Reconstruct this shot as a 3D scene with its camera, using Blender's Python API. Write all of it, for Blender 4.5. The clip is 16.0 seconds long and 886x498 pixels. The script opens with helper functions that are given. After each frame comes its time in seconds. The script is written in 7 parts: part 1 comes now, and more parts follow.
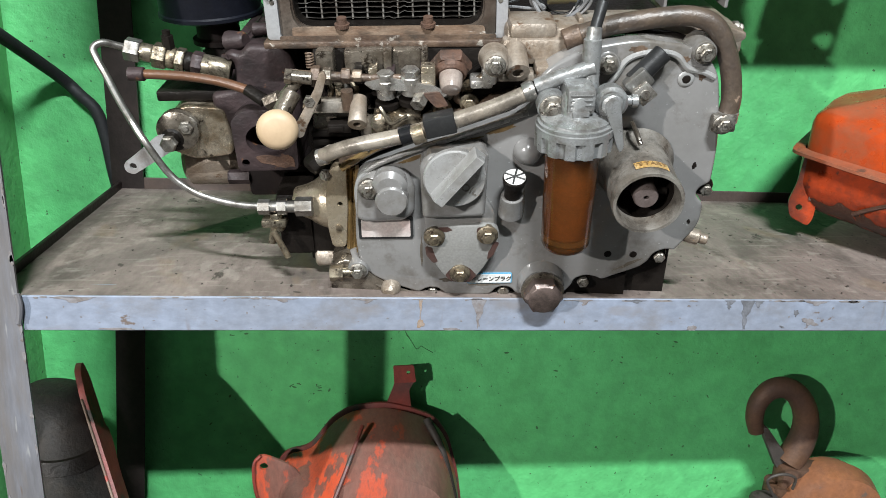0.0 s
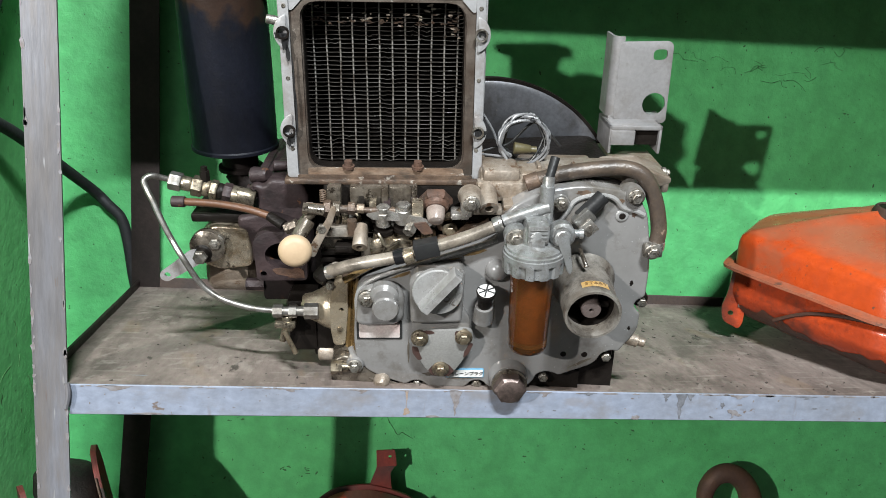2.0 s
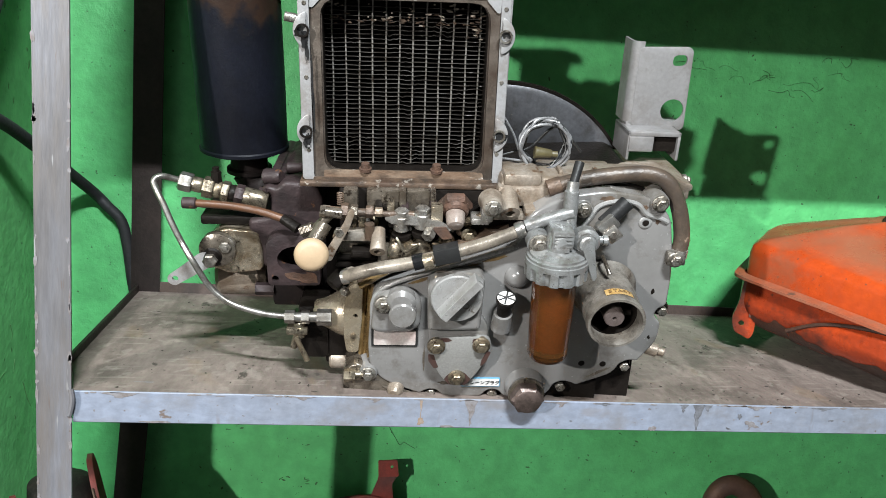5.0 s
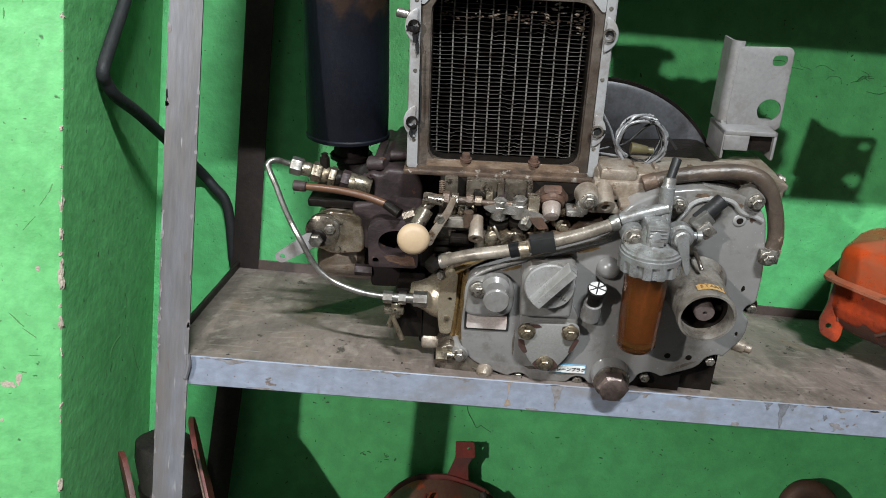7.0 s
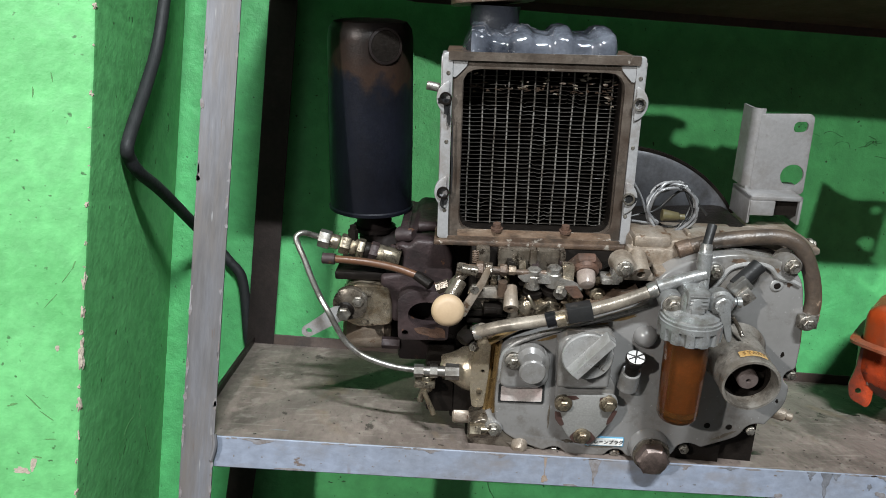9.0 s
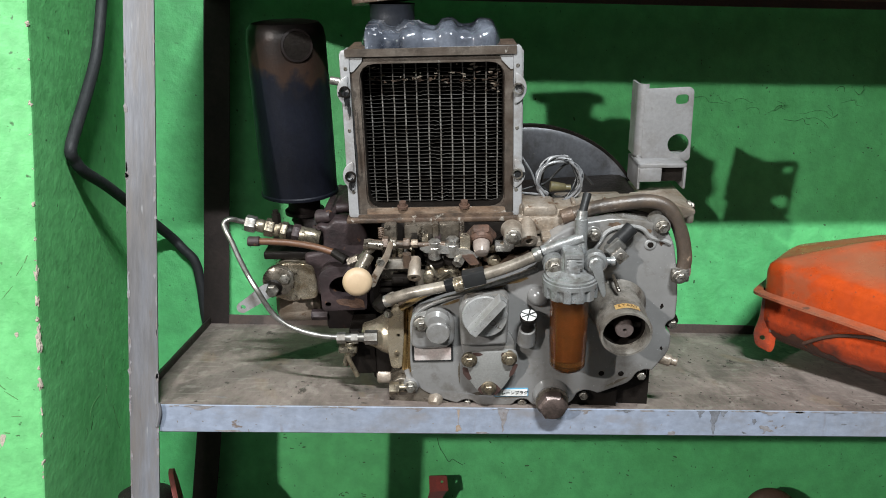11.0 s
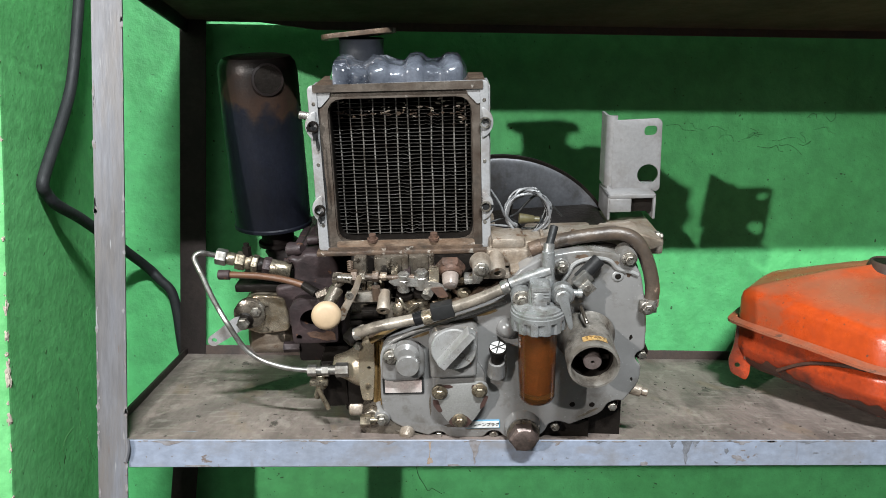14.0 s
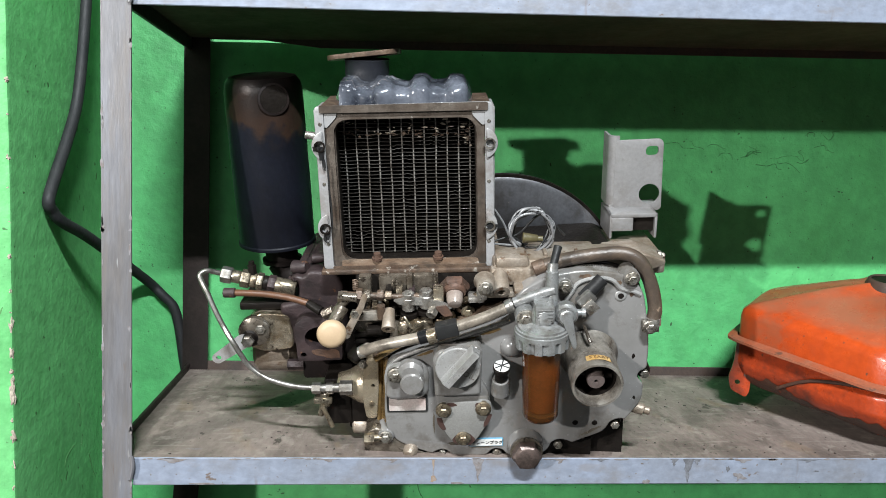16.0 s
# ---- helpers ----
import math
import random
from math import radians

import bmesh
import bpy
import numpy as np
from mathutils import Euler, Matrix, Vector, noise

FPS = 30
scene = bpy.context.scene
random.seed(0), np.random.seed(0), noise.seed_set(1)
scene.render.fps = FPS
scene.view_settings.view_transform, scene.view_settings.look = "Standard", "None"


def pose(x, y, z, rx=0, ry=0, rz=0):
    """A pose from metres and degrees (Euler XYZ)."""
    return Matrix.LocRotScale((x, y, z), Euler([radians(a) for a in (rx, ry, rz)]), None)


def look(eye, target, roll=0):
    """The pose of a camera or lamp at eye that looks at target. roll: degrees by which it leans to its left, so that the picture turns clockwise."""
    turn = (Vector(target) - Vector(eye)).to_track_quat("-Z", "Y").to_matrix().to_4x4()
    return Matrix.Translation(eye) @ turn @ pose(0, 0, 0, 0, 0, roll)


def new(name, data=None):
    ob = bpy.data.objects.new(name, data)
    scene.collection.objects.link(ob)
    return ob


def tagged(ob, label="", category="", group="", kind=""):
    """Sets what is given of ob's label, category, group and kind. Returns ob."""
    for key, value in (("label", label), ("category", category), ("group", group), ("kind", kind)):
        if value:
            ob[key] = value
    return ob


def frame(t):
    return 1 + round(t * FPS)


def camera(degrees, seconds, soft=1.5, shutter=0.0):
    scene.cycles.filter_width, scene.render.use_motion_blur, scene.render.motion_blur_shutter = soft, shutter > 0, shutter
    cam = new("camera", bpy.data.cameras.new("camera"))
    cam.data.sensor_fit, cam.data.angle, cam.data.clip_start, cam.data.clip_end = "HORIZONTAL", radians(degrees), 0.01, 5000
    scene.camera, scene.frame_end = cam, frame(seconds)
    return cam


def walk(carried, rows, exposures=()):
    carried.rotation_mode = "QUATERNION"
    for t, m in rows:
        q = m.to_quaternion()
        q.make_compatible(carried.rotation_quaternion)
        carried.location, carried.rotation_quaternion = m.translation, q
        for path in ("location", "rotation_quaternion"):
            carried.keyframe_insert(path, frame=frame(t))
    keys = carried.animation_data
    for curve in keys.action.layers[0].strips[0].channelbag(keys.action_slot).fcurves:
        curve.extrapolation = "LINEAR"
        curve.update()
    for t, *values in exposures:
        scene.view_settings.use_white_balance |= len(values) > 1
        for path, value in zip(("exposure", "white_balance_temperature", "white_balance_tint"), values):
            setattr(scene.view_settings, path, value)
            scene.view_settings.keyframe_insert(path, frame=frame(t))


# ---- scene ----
cam = camera(60.6, 16.0, soft=0.9)
PATH = [
    (0, (0.381, -0.86, 1.145), (0.619, 1.028, 0.527), 3.0),
    (0.5, (0.359, -1.008, 1.167), (0.646, 0.89, 0.603), 3.9),
    (1, (0.343, -1.04, 1.214), (0.633, 0.888, 0.77), 4.2),
    (1.5, (0.343, -1.031, 1.22), (0.635, 0.903, 0.805), 4.2),
    (2, (0.345, -1.033, 1.221), (0.641, 0.905, 0.826), 4.2),
    (2.5, (0.363, -1.028, 1.222), (0.663, 0.913, 0.846), 4.1),
    (3, (0.368, -0.992, 1.214), (0.684, 0.949, 0.852), 3.9),
    (3.2, (0.366, -0.982, 1.206), (0.698, 0.958, 0.852), 4.0),
    (5.3, (0.265, -1.015, 1.208), (0.595, 0.921, 0.831), 5.3),
    (5.5, (0.226, -1.024, 1.2), (0.513, 0.917, 0.812), 5.3),
    (6, (0.182, -1.033, 1.192), (0.373, 0.916, 0.785), 5.8),
    (6.5, (0.207, -1.037, 1.196), (0.389, 0.913, 0.789), 6.4),
    (7, (0.256, -1.044, 1.208), (0.423, 0.907, 0.799), 6.4),
    (7.5, (0.288, -1.051, 1.216), (0.448, 0.904, 0.825), 5.6),
    (8, (0.236, -1.024, 1.289), (0.398, 0.956, 1.062), 3.8),
    (8.5, (0.204, -1.018, 1.236), (0.372, 0.964, 1.027), 4.3),
    (9, (0.197, -1.025, 1.2), (0.377, 0.954, 0.976), 5.4),
    (9.5, (0.235, -1.046, 1.204), (0.427, 0.929, 0.95), 5.0),
    (10, (0.309, -1.089, 1.206), (0.513, 0.881, 0.923), 3.4),
    (10.2, (0.308, -1.121, 1.209), (0.504, 0.847, 0.916), 3.1),
    (12.3, (0.357, -1.165, 1.236), (0.538, 0.811, 0.987), 2.0),
    (12.5, (0.351, -1.166, 1.24), (0.532, 0.81, 0.992), 2.1),
    (13, (0.354, -1.172, 1.245), (0.54, 0.805, 1.008), 2.0),
    (13.5, (0.357, -1.167, 1.242), (0.547, 0.811, 1.011), 2.1),
    (14, (0.36, -1.159, 1.241), (0.556, 0.818, 1.012), 2.1),
    (14.5, (0.361, -1.17, 1.25), (0.561, 0.808, 1.028), 2.3),
    (15, (0.363, -1.191, 1.255), (0.571, 0.787, 1.036), 2.4),
    (15.5, (0.375, -1.225, 1.265), (0.588, 0.752, 1.053), 2.2),
    (16, (0.345, -1.166, 1.254), (0.552, 0.813, 1.054), 2.3),
]
walk(cam, [(t, look(eye, target, roll)) for t, eye, target, roll in PATH], [(0.0, 0.03), (0.5, -0.02), (1.0, 0.05), (2.0, 0.04), (3.2, 0.02), (5.3, 0.12), (6.0, -0.16), (6.6, -0.33), (7.5, -0.27), (8.0, -0.20), (9.0, -0.32), (10.2, -0.28), (12.3, -0.02), (16.0, 0.0)])

# ---- world and lamps ----
world = bpy.data.worlds.new("world")
scene.world = world
world.use_nodes = True
world.node_tree.nodes["Background"].inputs[0].default_value = (0.8, 0.9, 1.0, 1)
world.node_tree.nodes["Background"].inputs[1].default_value = 0.002


def lamp(name, kind, place, target, watts, colour, size=0.1, size_y=0.1):
    data = bpy.data.lights.new(name, kind)
    data.energy, data.color = watts, colour
    if kind == "AREA":
        data.shape, data.size, data.size_y = "RECTANGLE", size, size_y
    else:
        data.shadow_soft_size = size
    ob = new(name, data)
    ob.matrix_world = look(place, target)
    return ob


lamp("side_lamp", "POINT", (-2.9, -3.6, 2.3), (0.5, 0.3, 1), 1190, (1.0, 0.985, 0.955), 0.05)
lamp("ceiling_tube", "AREA", (0.45, -3.6, 4.50), (0.5, 0.3, 0.8), 670, (0.91, 0.97, 1.0), 1.0, 0.10)


# ---- materials ----
def rgb(c):
    return (c[0], c[1], c[2], 1)


def worn(name, base, second, rough=0.5, metal=0.0, scale=8.0, amount=0.5, chips=None, chip_at=0.66, chip_scale=30.0,
         bump=0.15, bump_scale=160.0, rough_var=0.15, stretch=(1, 1, 1), speck=None, coat=0.0, grime=0.0, grime_scale=30.0, grime_colour=(0.030, 0.024, 0.019), fine_amount=0.45):
    """A painted or bare surface: two tones at a large scale, grain at a small one, and chips or stains of another colour."""
    m = bpy.data.materials.new(name)
    m.use_nodes = True
    t = m.node_tree
    n, l = t.nodes, t.links
    b = n["Principled BSDF"]
    tc, mp = n.new("ShaderNodeTexCoord"), n.new("ShaderNodeMapping")
    l.new(tc.outputs["Object"], mp.inputs[0])
    mp.inputs["Scale"].default_value = stretch

    def tex(sc, detail=6.0, roughness=0.6):
        k = n.new("ShaderNodeTexNoise")
        k.inputs["Scale"].default_value, k.inputs["Detail"].default_value, k.inputs["Roughness"].default_value = sc, detail, roughness
        l.new(mp.outputs[0], k.inputs["Vector"])
        return k.outputs["Fac"]

    def ramp(fac, a, z):
        k = n.new("ShaderNodeMapRange")
        k.inputs["From Min"].default_value, k.inputs["From Max"].default_value = a, z
        l.new(fac, k.inputs["Value"])
        return k.outputs[0]

    def mix(fac, a, c):
        k = n.new("ShaderNodeMix")
        k.data_type = "RGBA"
        l.new(fac, k.inputs[0])
        for v, s in ((a, 6), (c, 7)):
            if isinstance(v, tuple):
                k.inputs[s].default_value = rgb(v)
            else:
                l.new(v, k.inputs[s])
        return k.outputs[2]

    big = ramp(tex(scale), 0.5 - 0.3 * amount - 0.05, 0.75 - 0.2 * amount)
    col = mix(big, base, second)
    fine = ramp(tex(scale * 12, 3), 0.35, 0.75)
    k = n.new("ShaderNodeMix")
    k.data_type, k.blend_type = "RGBA", "MULTIPLY"
    k.inputs[0].default_value = fine_amount
    l.new(col, k.inputs[6])
    g = n.new("ShaderNodeCombineColor")
    gv = n.new("ShaderNodeMapRange")
    gv.inputs["To Min"].default_value = 0.55
    gv.inputs["To Max"].default_value = 1.15
    l.new(fine, gv.inputs["Value"])
    for i in range(3):
        l.new(gv.outputs[0], g.inputs[i])
    l.new(g.outputs[0], k.inputs[7])
    col = k.outputs[2]
    rg = n.new("ShaderNodeMapRange")
    rg.inputs["To Min"].default_value, rg.inputs["To Max"].default_value = max(0.03, rough - rough_var), min(1, rough + rough_var)
    l.new(tex(scale * 4), rg.inputs["Value"])
    rough_out = rg.outputs[0]
    if chips:
        cf = ramp(tex(chip_scale, 5, 0.65), chip_at, chip_at + 0.035)
        col = mix(cf, col, chips)
    if speck:
        sf = ramp(tex(chip_scale * 5, 2, 0.5), 0.70, 0.76)
        col = mix(sf, col, speck)
    if grime:
        ga = ramp(tex(grime_scale, 9, 0.72), 0.49, 0.63)
        gm = n.new("ShaderNodeMath")
        gm.operation = "MULTIPLY"
        gm.inputs[1].default_value = grime
        l.new(ga, gm.inputs[0])
        col = mix(gm.outputs[0], col, grime_colour)
    l.new(col, b.inputs["Base Color"])
    l.new(rough_out, b.inputs["Roughness"])
    b.inputs["Metallic"].default_value = metal
    b.inputs["Coat Weight"].default_value = coat
    bp = n.new("ShaderNodeBump")
    bp.inputs["Strength"].default_value, bp.inputs["Distance"].default_value = bump, 0.004
    l.new(tex(bump_scale, 4), bp.inputs["Height"])
    l.new(bp.outputs[0], b.inputs["Normal"])
    return m


def plain(name, c, rough=0.5, metal=0.0):
    m = bpy.data.materials.new(name)
    m.use_nodes = True
    b = m.node_tree.nodes["Principled BSDF"]
    b.inputs["Base Color"].default_value, b.inputs["Roughness"].default_value, b.inputs["Metallic"].default_value = rgb(c), rough, metal
    return m


WALL = worn("green wall paint", (0.088, 0.4125, 0.144), (0.067, 0.33, 0.107), 0.60, 0, 2.2, 0.5, (0.0165, 0.075, 0.021), 0.745, 24.0, 0.55, 70.0, 0.12, speck=(0.015, 0.0525, 0.0165), grime=0.30, grime_scale=5.0, grime_colour=(0.0375, 0.2025, 0.0525))
PIER = worn("green pier paint", (0.118, 0.400, 0.143), (0.090, 0.340, 0.112), 0.58, 0, 3.2, 0.5, (0.050, 0.19, 0.060), 0.71, 17.0, 0.36, 60.0, 0.12, speck=(0.034, 0.11, 0.034), grime=0.45, grime_scale=7.0, grime_colour=(0.045, 0.225, 0.06))
PLASTER = worn("bare plaster", (0.375, 0.33, 0.27), (0.27, 0.225, 0.18), 0.9, 0, 30.0, 0.5, bump=0.5)
# colours of unseen room surfaces, near black to hold bounced light down
DARKWALL = worn("unseen wall kept dark", (0.0256, 0.0248, 0.024), (0.0176, 0.0168, 0.016), 0.8, 0, 1.5, 0.5)
FLOOR = worn("unseen floor kept dark", (0.0288, 0.0264, 0.0248), (0.0192, 0.0176, 0.0168), 0.8, 0, 2.0, 0.5, bump=0.3)
CEIL = worn("unseen ceiling kept dark", (0.036, 0.0352, 0.0336), (0.0256, 0.0248, 0.024), 0.8, 0, 1.5, 0.5)
POST = worn("grey painted steel", (0.158, 0.164, 0.190), (0.088, 0.082, 0.082), 0.45, 0.1, 15.0, 0.62, (0.085, 0.055, 0.038), 0.625, 28.0, 0.15, 120.0, 0.15, (1, 1, 0.14), (0.19, 0.19, 0.195), grime=0.75, grime_scale=20.0, grime_colour=(0.105, 0.092, 0.084))
LIP = worn("blue grey painted steel", (0.214, 0.249, 0.325), (0.172, 0.190, 0.232), 0.40, 0.1, 7.0, 0.58, (0.105, 0.080, 0.068), 0.655, 28.0, 0.1, 120.0, 0.15, (0.7, 1, 1), (0.10, 0.08, 0.07), grime=0.65, grime_scale=9.0, grime_colour=(0.130, 0.124, 0.126))
DARKSTEEL = worn("dark brown steel", (0.01631, 0.01302, 0.01259), (0.03255, 0.02325, 0.02096), 0.5, 0.3, 10.0, 0.5, (0.0825, 0.045, 0.03), 0.70, 30.0)
REARSTEEL = worn("rusty brown angle", (0.075, 0.0488, 0.0375), (0.0525, 0.0413, 0.0375), 0.6, 0.2, 12.0, 0.5)
DECK = worn("dusty steel deck", (0.2266, 0.1804, 0.1584), (0.132, 0.1034, 0.0902), 0.66, 0.05, 9.0, 0.6, (0.050, 0.039, 0.033), 0.64, 22.0, 0.25, 120.0, 0.14, (1.0, 0.45, 1), (0.030, 0.024, 0.020), grime=0.8, grime_scale=12.0, grime_colour=(0.070, 0.054, 0.046), fine_amount=0.45)


def scratch(m, colour, angle, length_scale, width_scale, level, weight):
    """Fine straight scratches or rubbed streaks laid over a surface."""
    t = m.node_tree
    n, l = t.nodes, t.links
    b = n["Principled BSDF"]
    old = b.inputs["Base Color"].links[0].from_socket
    tc, mp, nz, mr, mu, mx = (n.new("ShaderNode" + k) for k in ("TexCoord", "Mapping", "TexNoise", "MapRange", "Math", "Mix"))
    mp.vector_type = "TEXTURE"
    mp.inputs["Rotation"].default_value = (0, 0, radians(angle))
    mp.inputs["Scale"].default_value = (1 / length_scale, 1 / width_scale, 1 / width_scale)
    nz.inputs["Scale"].default_value, nz.inputs["Detail"].default_value = 1.0, 4.0
    mr.inputs["From Min"].default_value, mr.inputs["From Max"].default_value = level, level + 0.06
    mu.operation, mu.inputs[1].default_value = "MULTIPLY", weight
    mx.data_type = "RGBA"
    mx.inputs[7].default_value = rgb(colour)
    l.new(tc.outputs["Object"], mp.inputs[0])
    l.new(mp.outputs[0], nz.inputs["Vector"])
    l.new(nz.outputs["Fac"], mr.inputs["Value"])
    l.new(mr.outputs[0], mu.inputs[0])
    l.new(mu.outputs[0], mx.inputs[0])
    l.new(old, mx.inputs[6])
    l.new(mx.outputs[2], b.inputs["Base Color"])


scratch(LIP, (0.115, 0.086, 0.070), 0, 30.0, 5.0, 0.640, 0.55)
scratch(LIP, (0.150, 0.135, 0.130), 0, 9.0, 22.0, 0.600, 0.45)
scratch(DECK, (0.27, 0.235, 0.205), 60, 30.0, 42.0, 0.60, 0.35)
scratch(DECK, (0.070, 0.056, 0.048), 80, 5.0, 13.0, 0.57, 0.5)
scratch(DECK, (0.165, 0.115, 0.075), 100, 6.0, 14.0, 0.62, 0.4)
scratch(DECK, (0.036, 0.030, 0.026), 70, 40.0, 80.0, 0.65, 0.7)
scratch(DECK, (0.26, 0.225, 0.195), 3, 12.0, 130.0, 0.60, 0.35)
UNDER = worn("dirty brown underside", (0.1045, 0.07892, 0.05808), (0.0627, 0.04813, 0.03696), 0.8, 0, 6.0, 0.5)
CASE = worn("grey engine paint", (0.1733, 0.168, 0.165), (0.1345, 0.1299, 0.1254), 0.22, 0.05, 6.0, 0.5, (0.052, 0.042, 0.033), 0.715, 42.0, 0.04, 200.0, 0.07, speck=(0.23, 0.23, 0.225), coat=0.6, grime=0.75, grime_scale=8.0, grime_colour=(0.066, 0.055, 0.042), fine_amount=0.14)
ALU = worn("oily cast aluminium", (0.54, 0.475, 0.3784), (0.24, 0.1805, 0.1161), 0.21, 0.80, 45.0, 0.55, (0.034, 0.025, 0.017), 0.59, 60.0, 0.30, 300.0, grime=0.95, grime_scale=30.0, grime_colour=(0.030, 0.022, 0.015))
ALUPALE = worn("pale cast aluminium", (0.54, 0.525, 0.50), (0.33, 0.30, 0.265), 0.30, 0.78, 34.0, 0.5, (0.09, 0.066, 0.047), 0.65, 70.0, 0.25, 300.0, grime=0.75, grime_scale=36.0, grime_colour=(0.055, 0.041, 0.029))
ENDALU = worn("oily end casting", (0.4042, 0.352, 0.273), (0.2666, 0.212, 0.1435), 0.28, 0.65, 18.0, 0.5, (0.12, 0.085, 0.048), 0.68, 34.0, 0.15, 240.0, grime=0.55, grime_scale=15.0, grime_colour=(0.13, 0.092, 0.048), fine_amount=0.25)
DUSTALU = worn("dusty aluminium", (0.33, 0.295, 0.255), (0.19, 0.145, 0.105), 0.40, 0.35, 26.0, 0.55, (0.11, 0.066, 0.040), 0.62, 40.0, 0.25, 250.0, grime=0.6, grime_scale=22.0, grime_colour=(0.105, 0.074, 0.050))
STEEL = worn("bright steel", (0.366, 0.3601, 0.3454), (0.2598, 0.245, 0.2214), 0.33, 0.85, 50.0, 0.45, (0.07, 0.05, 0.036), 0.65, 90.0, 0.06, grime=0.7, grime_scale=40.0, grime_colour=(0.09, 0.075, 0.06))
BOLT = worn("zinc bolt", (0.36, 0.345, 0.315), (0.18, 0.155, 0.125), 0.42, 0.8, 80.0, 0.5, (0.05, 0.036, 0.026), 0.59, 150.0, 0.3, grime=0.85, grime_scale=110.0)
GOLDBOLT = worn("yellow zinc bolt", (0.315, 0.27, 0.195), (0.165, 0.1275, 0.0863), 0.45, 0.8, 80.0, 0.5, (0.06, 0.0375, 0.0263), 0.60, 150.0, 0.2, grime=0.8, grime_scale=90.0)
BRASS = worn("tarnished brass", (0.40, 0.355, 0.275), (0.19, 0.155, 0.11), 0.32, 0.85, 60.0, 0.5, (0.040, 0.028, 0.020), 0.60, 110.0, 0.12, grime=0.8, grime_scale=70.0)
# real oily iron, and also the shade painted into gaps and recesses
BLACKOILSHADE = worn("oily black iron and shade black", (0.0065, 0.0052, 0.0045), (0.0110, 0.0088, 0.0074), 0.42, 0.10, 50.0, 0.45, bump=0.3, bump_scale=120.0)
HEAD = worn("rusty purple brown iron", (0.048, 0.032, 0.032), (0.024, 0.017, 0.018), 0.50, 0.15, 24.0, 0.55, (0.105, 0.050, 0.029), 0.635, 45.0, 0.45, 80.0, grime=0.65, grime_scale=18.0, grime_colour=(0.010, 0.008, 0.008))
VARNISH = worn("golden brown oil varnish", (0.34, 0.225, 0.095), (0.145, 0.088, 0.034), 0.24, 0.40, 40.0, 0.55, (0.045, 0.030, 0.016), 0.62, 60.0, 0.15, coat=0.4, grime=0.6, grime_scale=30.0)
OILRUN = worn("thin brown oil film", (0.125, 0.110, 0.092), (0.085, 0.070, 0.055), 0.25, 0.1, 40.0, 0.5, bump=0.05, coat=0.3)
HUBMAT = worn("pale rusty hub", (0.1488, 0.1186, 0.1116), (0.093, 0.06975, 0.06281), 0.4, 0.4, 50.0, 0.5, (0.05115, 0.03255, 0.02561), 0.64, 70.0, 0.15)
SILLMAT = worn("stained sill", (0.26, 0.20, 0.15), (0.13, 0.075, 0.045), 0.5, 0.2, 50.0, 0.6, (0.42, 0.39, 0.35), 0.60, 60.0, 0.3, stretch=(0.5, 1, 1), grime=0.6, grime_scale=40.0)
NOSE = worn("cloudy grey plastic", (0.27, 0.23, 0.205), (0.18, 0.14, 0.12), 0.20, 0, 50.0, 0.5, bump=0.05, coat=0.3)
SWITCHMAT = worn("rust brown switch steel", (0.1321, 0.07035, 0.04785), (0.07875, 0.04785, 0.0366), 0.5, 0.35, 60.0, 0.5, (0.2025, 0.1519, 0.1237), 0.66, 80.0, 0.3, grime=0.5, grime_scale=60.0)
CAPMAT = worn("grey cap casting", (0.315, 0.313, 0.310), (0.255, 0.250, 0.242), 0.30, 0.35, 20.0, 0.5, (0.12, 0.10, 0.085), 0.71, 60.0, 0.12, 260.0, grime=0.35, grime_scale=24.0, grime_colour=(0.11, 0.092, 0.075), fine_amount=0.25)
DIMALU = worn("oil stained casting", (0.19, 0.165, 0.135), (0.070, 0.055, 0.040), 0.25, 0.5, 40.0, 0.55, (0.022, 0.017, 0.012), 0.59, 60.0, 0.25, coat=0.3, grime=0.9, grime_scale=30.0, grime_colour=(0.020, 0.015, 0.011))
PAPER = worn("fuel soaked paper", (0.15, 0.058, 0.020), (0.10, 0.040, 0.014), 0.8, 0, 40.0, 0.5, bump=0.1)
RUST = worn("rust", (0.09, 0.04215, 0.0225), (0.05063, 0.02812, 0.01972), 0.8, 0.1, 40.0, 0.5, (0.1575, 0.09, 0.05625), 0.70, 60.0, 0.4, 260.0)
RADFRAME = worn("grey radiator frame", (0.3017, 0.3017, 0.3128), (0.255, 0.2516, 0.2482), 0.38, 0.25, 18.0, 0.5, (0.072, 0.0432, 0.0288), 0.70, 40.0, 0.12, 240.0, grime=0.45, grime_scale=22.0, grime_colour=(0.125, 0.090, 0.066), fine_amount=0.25)
RADRUST = worn("rust stained rail", (0.155, 0.105, 0.072), (0.062, 0.038, 0.026), 0.50, 0.3, 45.0, 0.55, (0.30, 0.27, 0.235), 0.61, 60.0, 0.3, 240.0, grime=0.75, grime_scale=34.0)
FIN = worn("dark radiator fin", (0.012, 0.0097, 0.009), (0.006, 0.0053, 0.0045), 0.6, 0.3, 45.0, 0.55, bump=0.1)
# light caught by the fin edges, put into a paler colour
FINLIGHT = worn("pale fin edge for caught light", (0.1872, 0.1764, 0.162), (0.040, 0.033, 0.027), 0.34, 0.4, 38.0, 0.6, (0.38, 0.36, 0.335), 0.65, 60.0, bump=0.05)
TUBE = worn("soldered core tube", (0.375, 0.36, 0.3375), (0.15, 0.135, 0.1162), 0.36, 0.5, 60.0, 0.55, (0.045, 0.0338, 0.0263), 0.58, 110.0, 0.1)
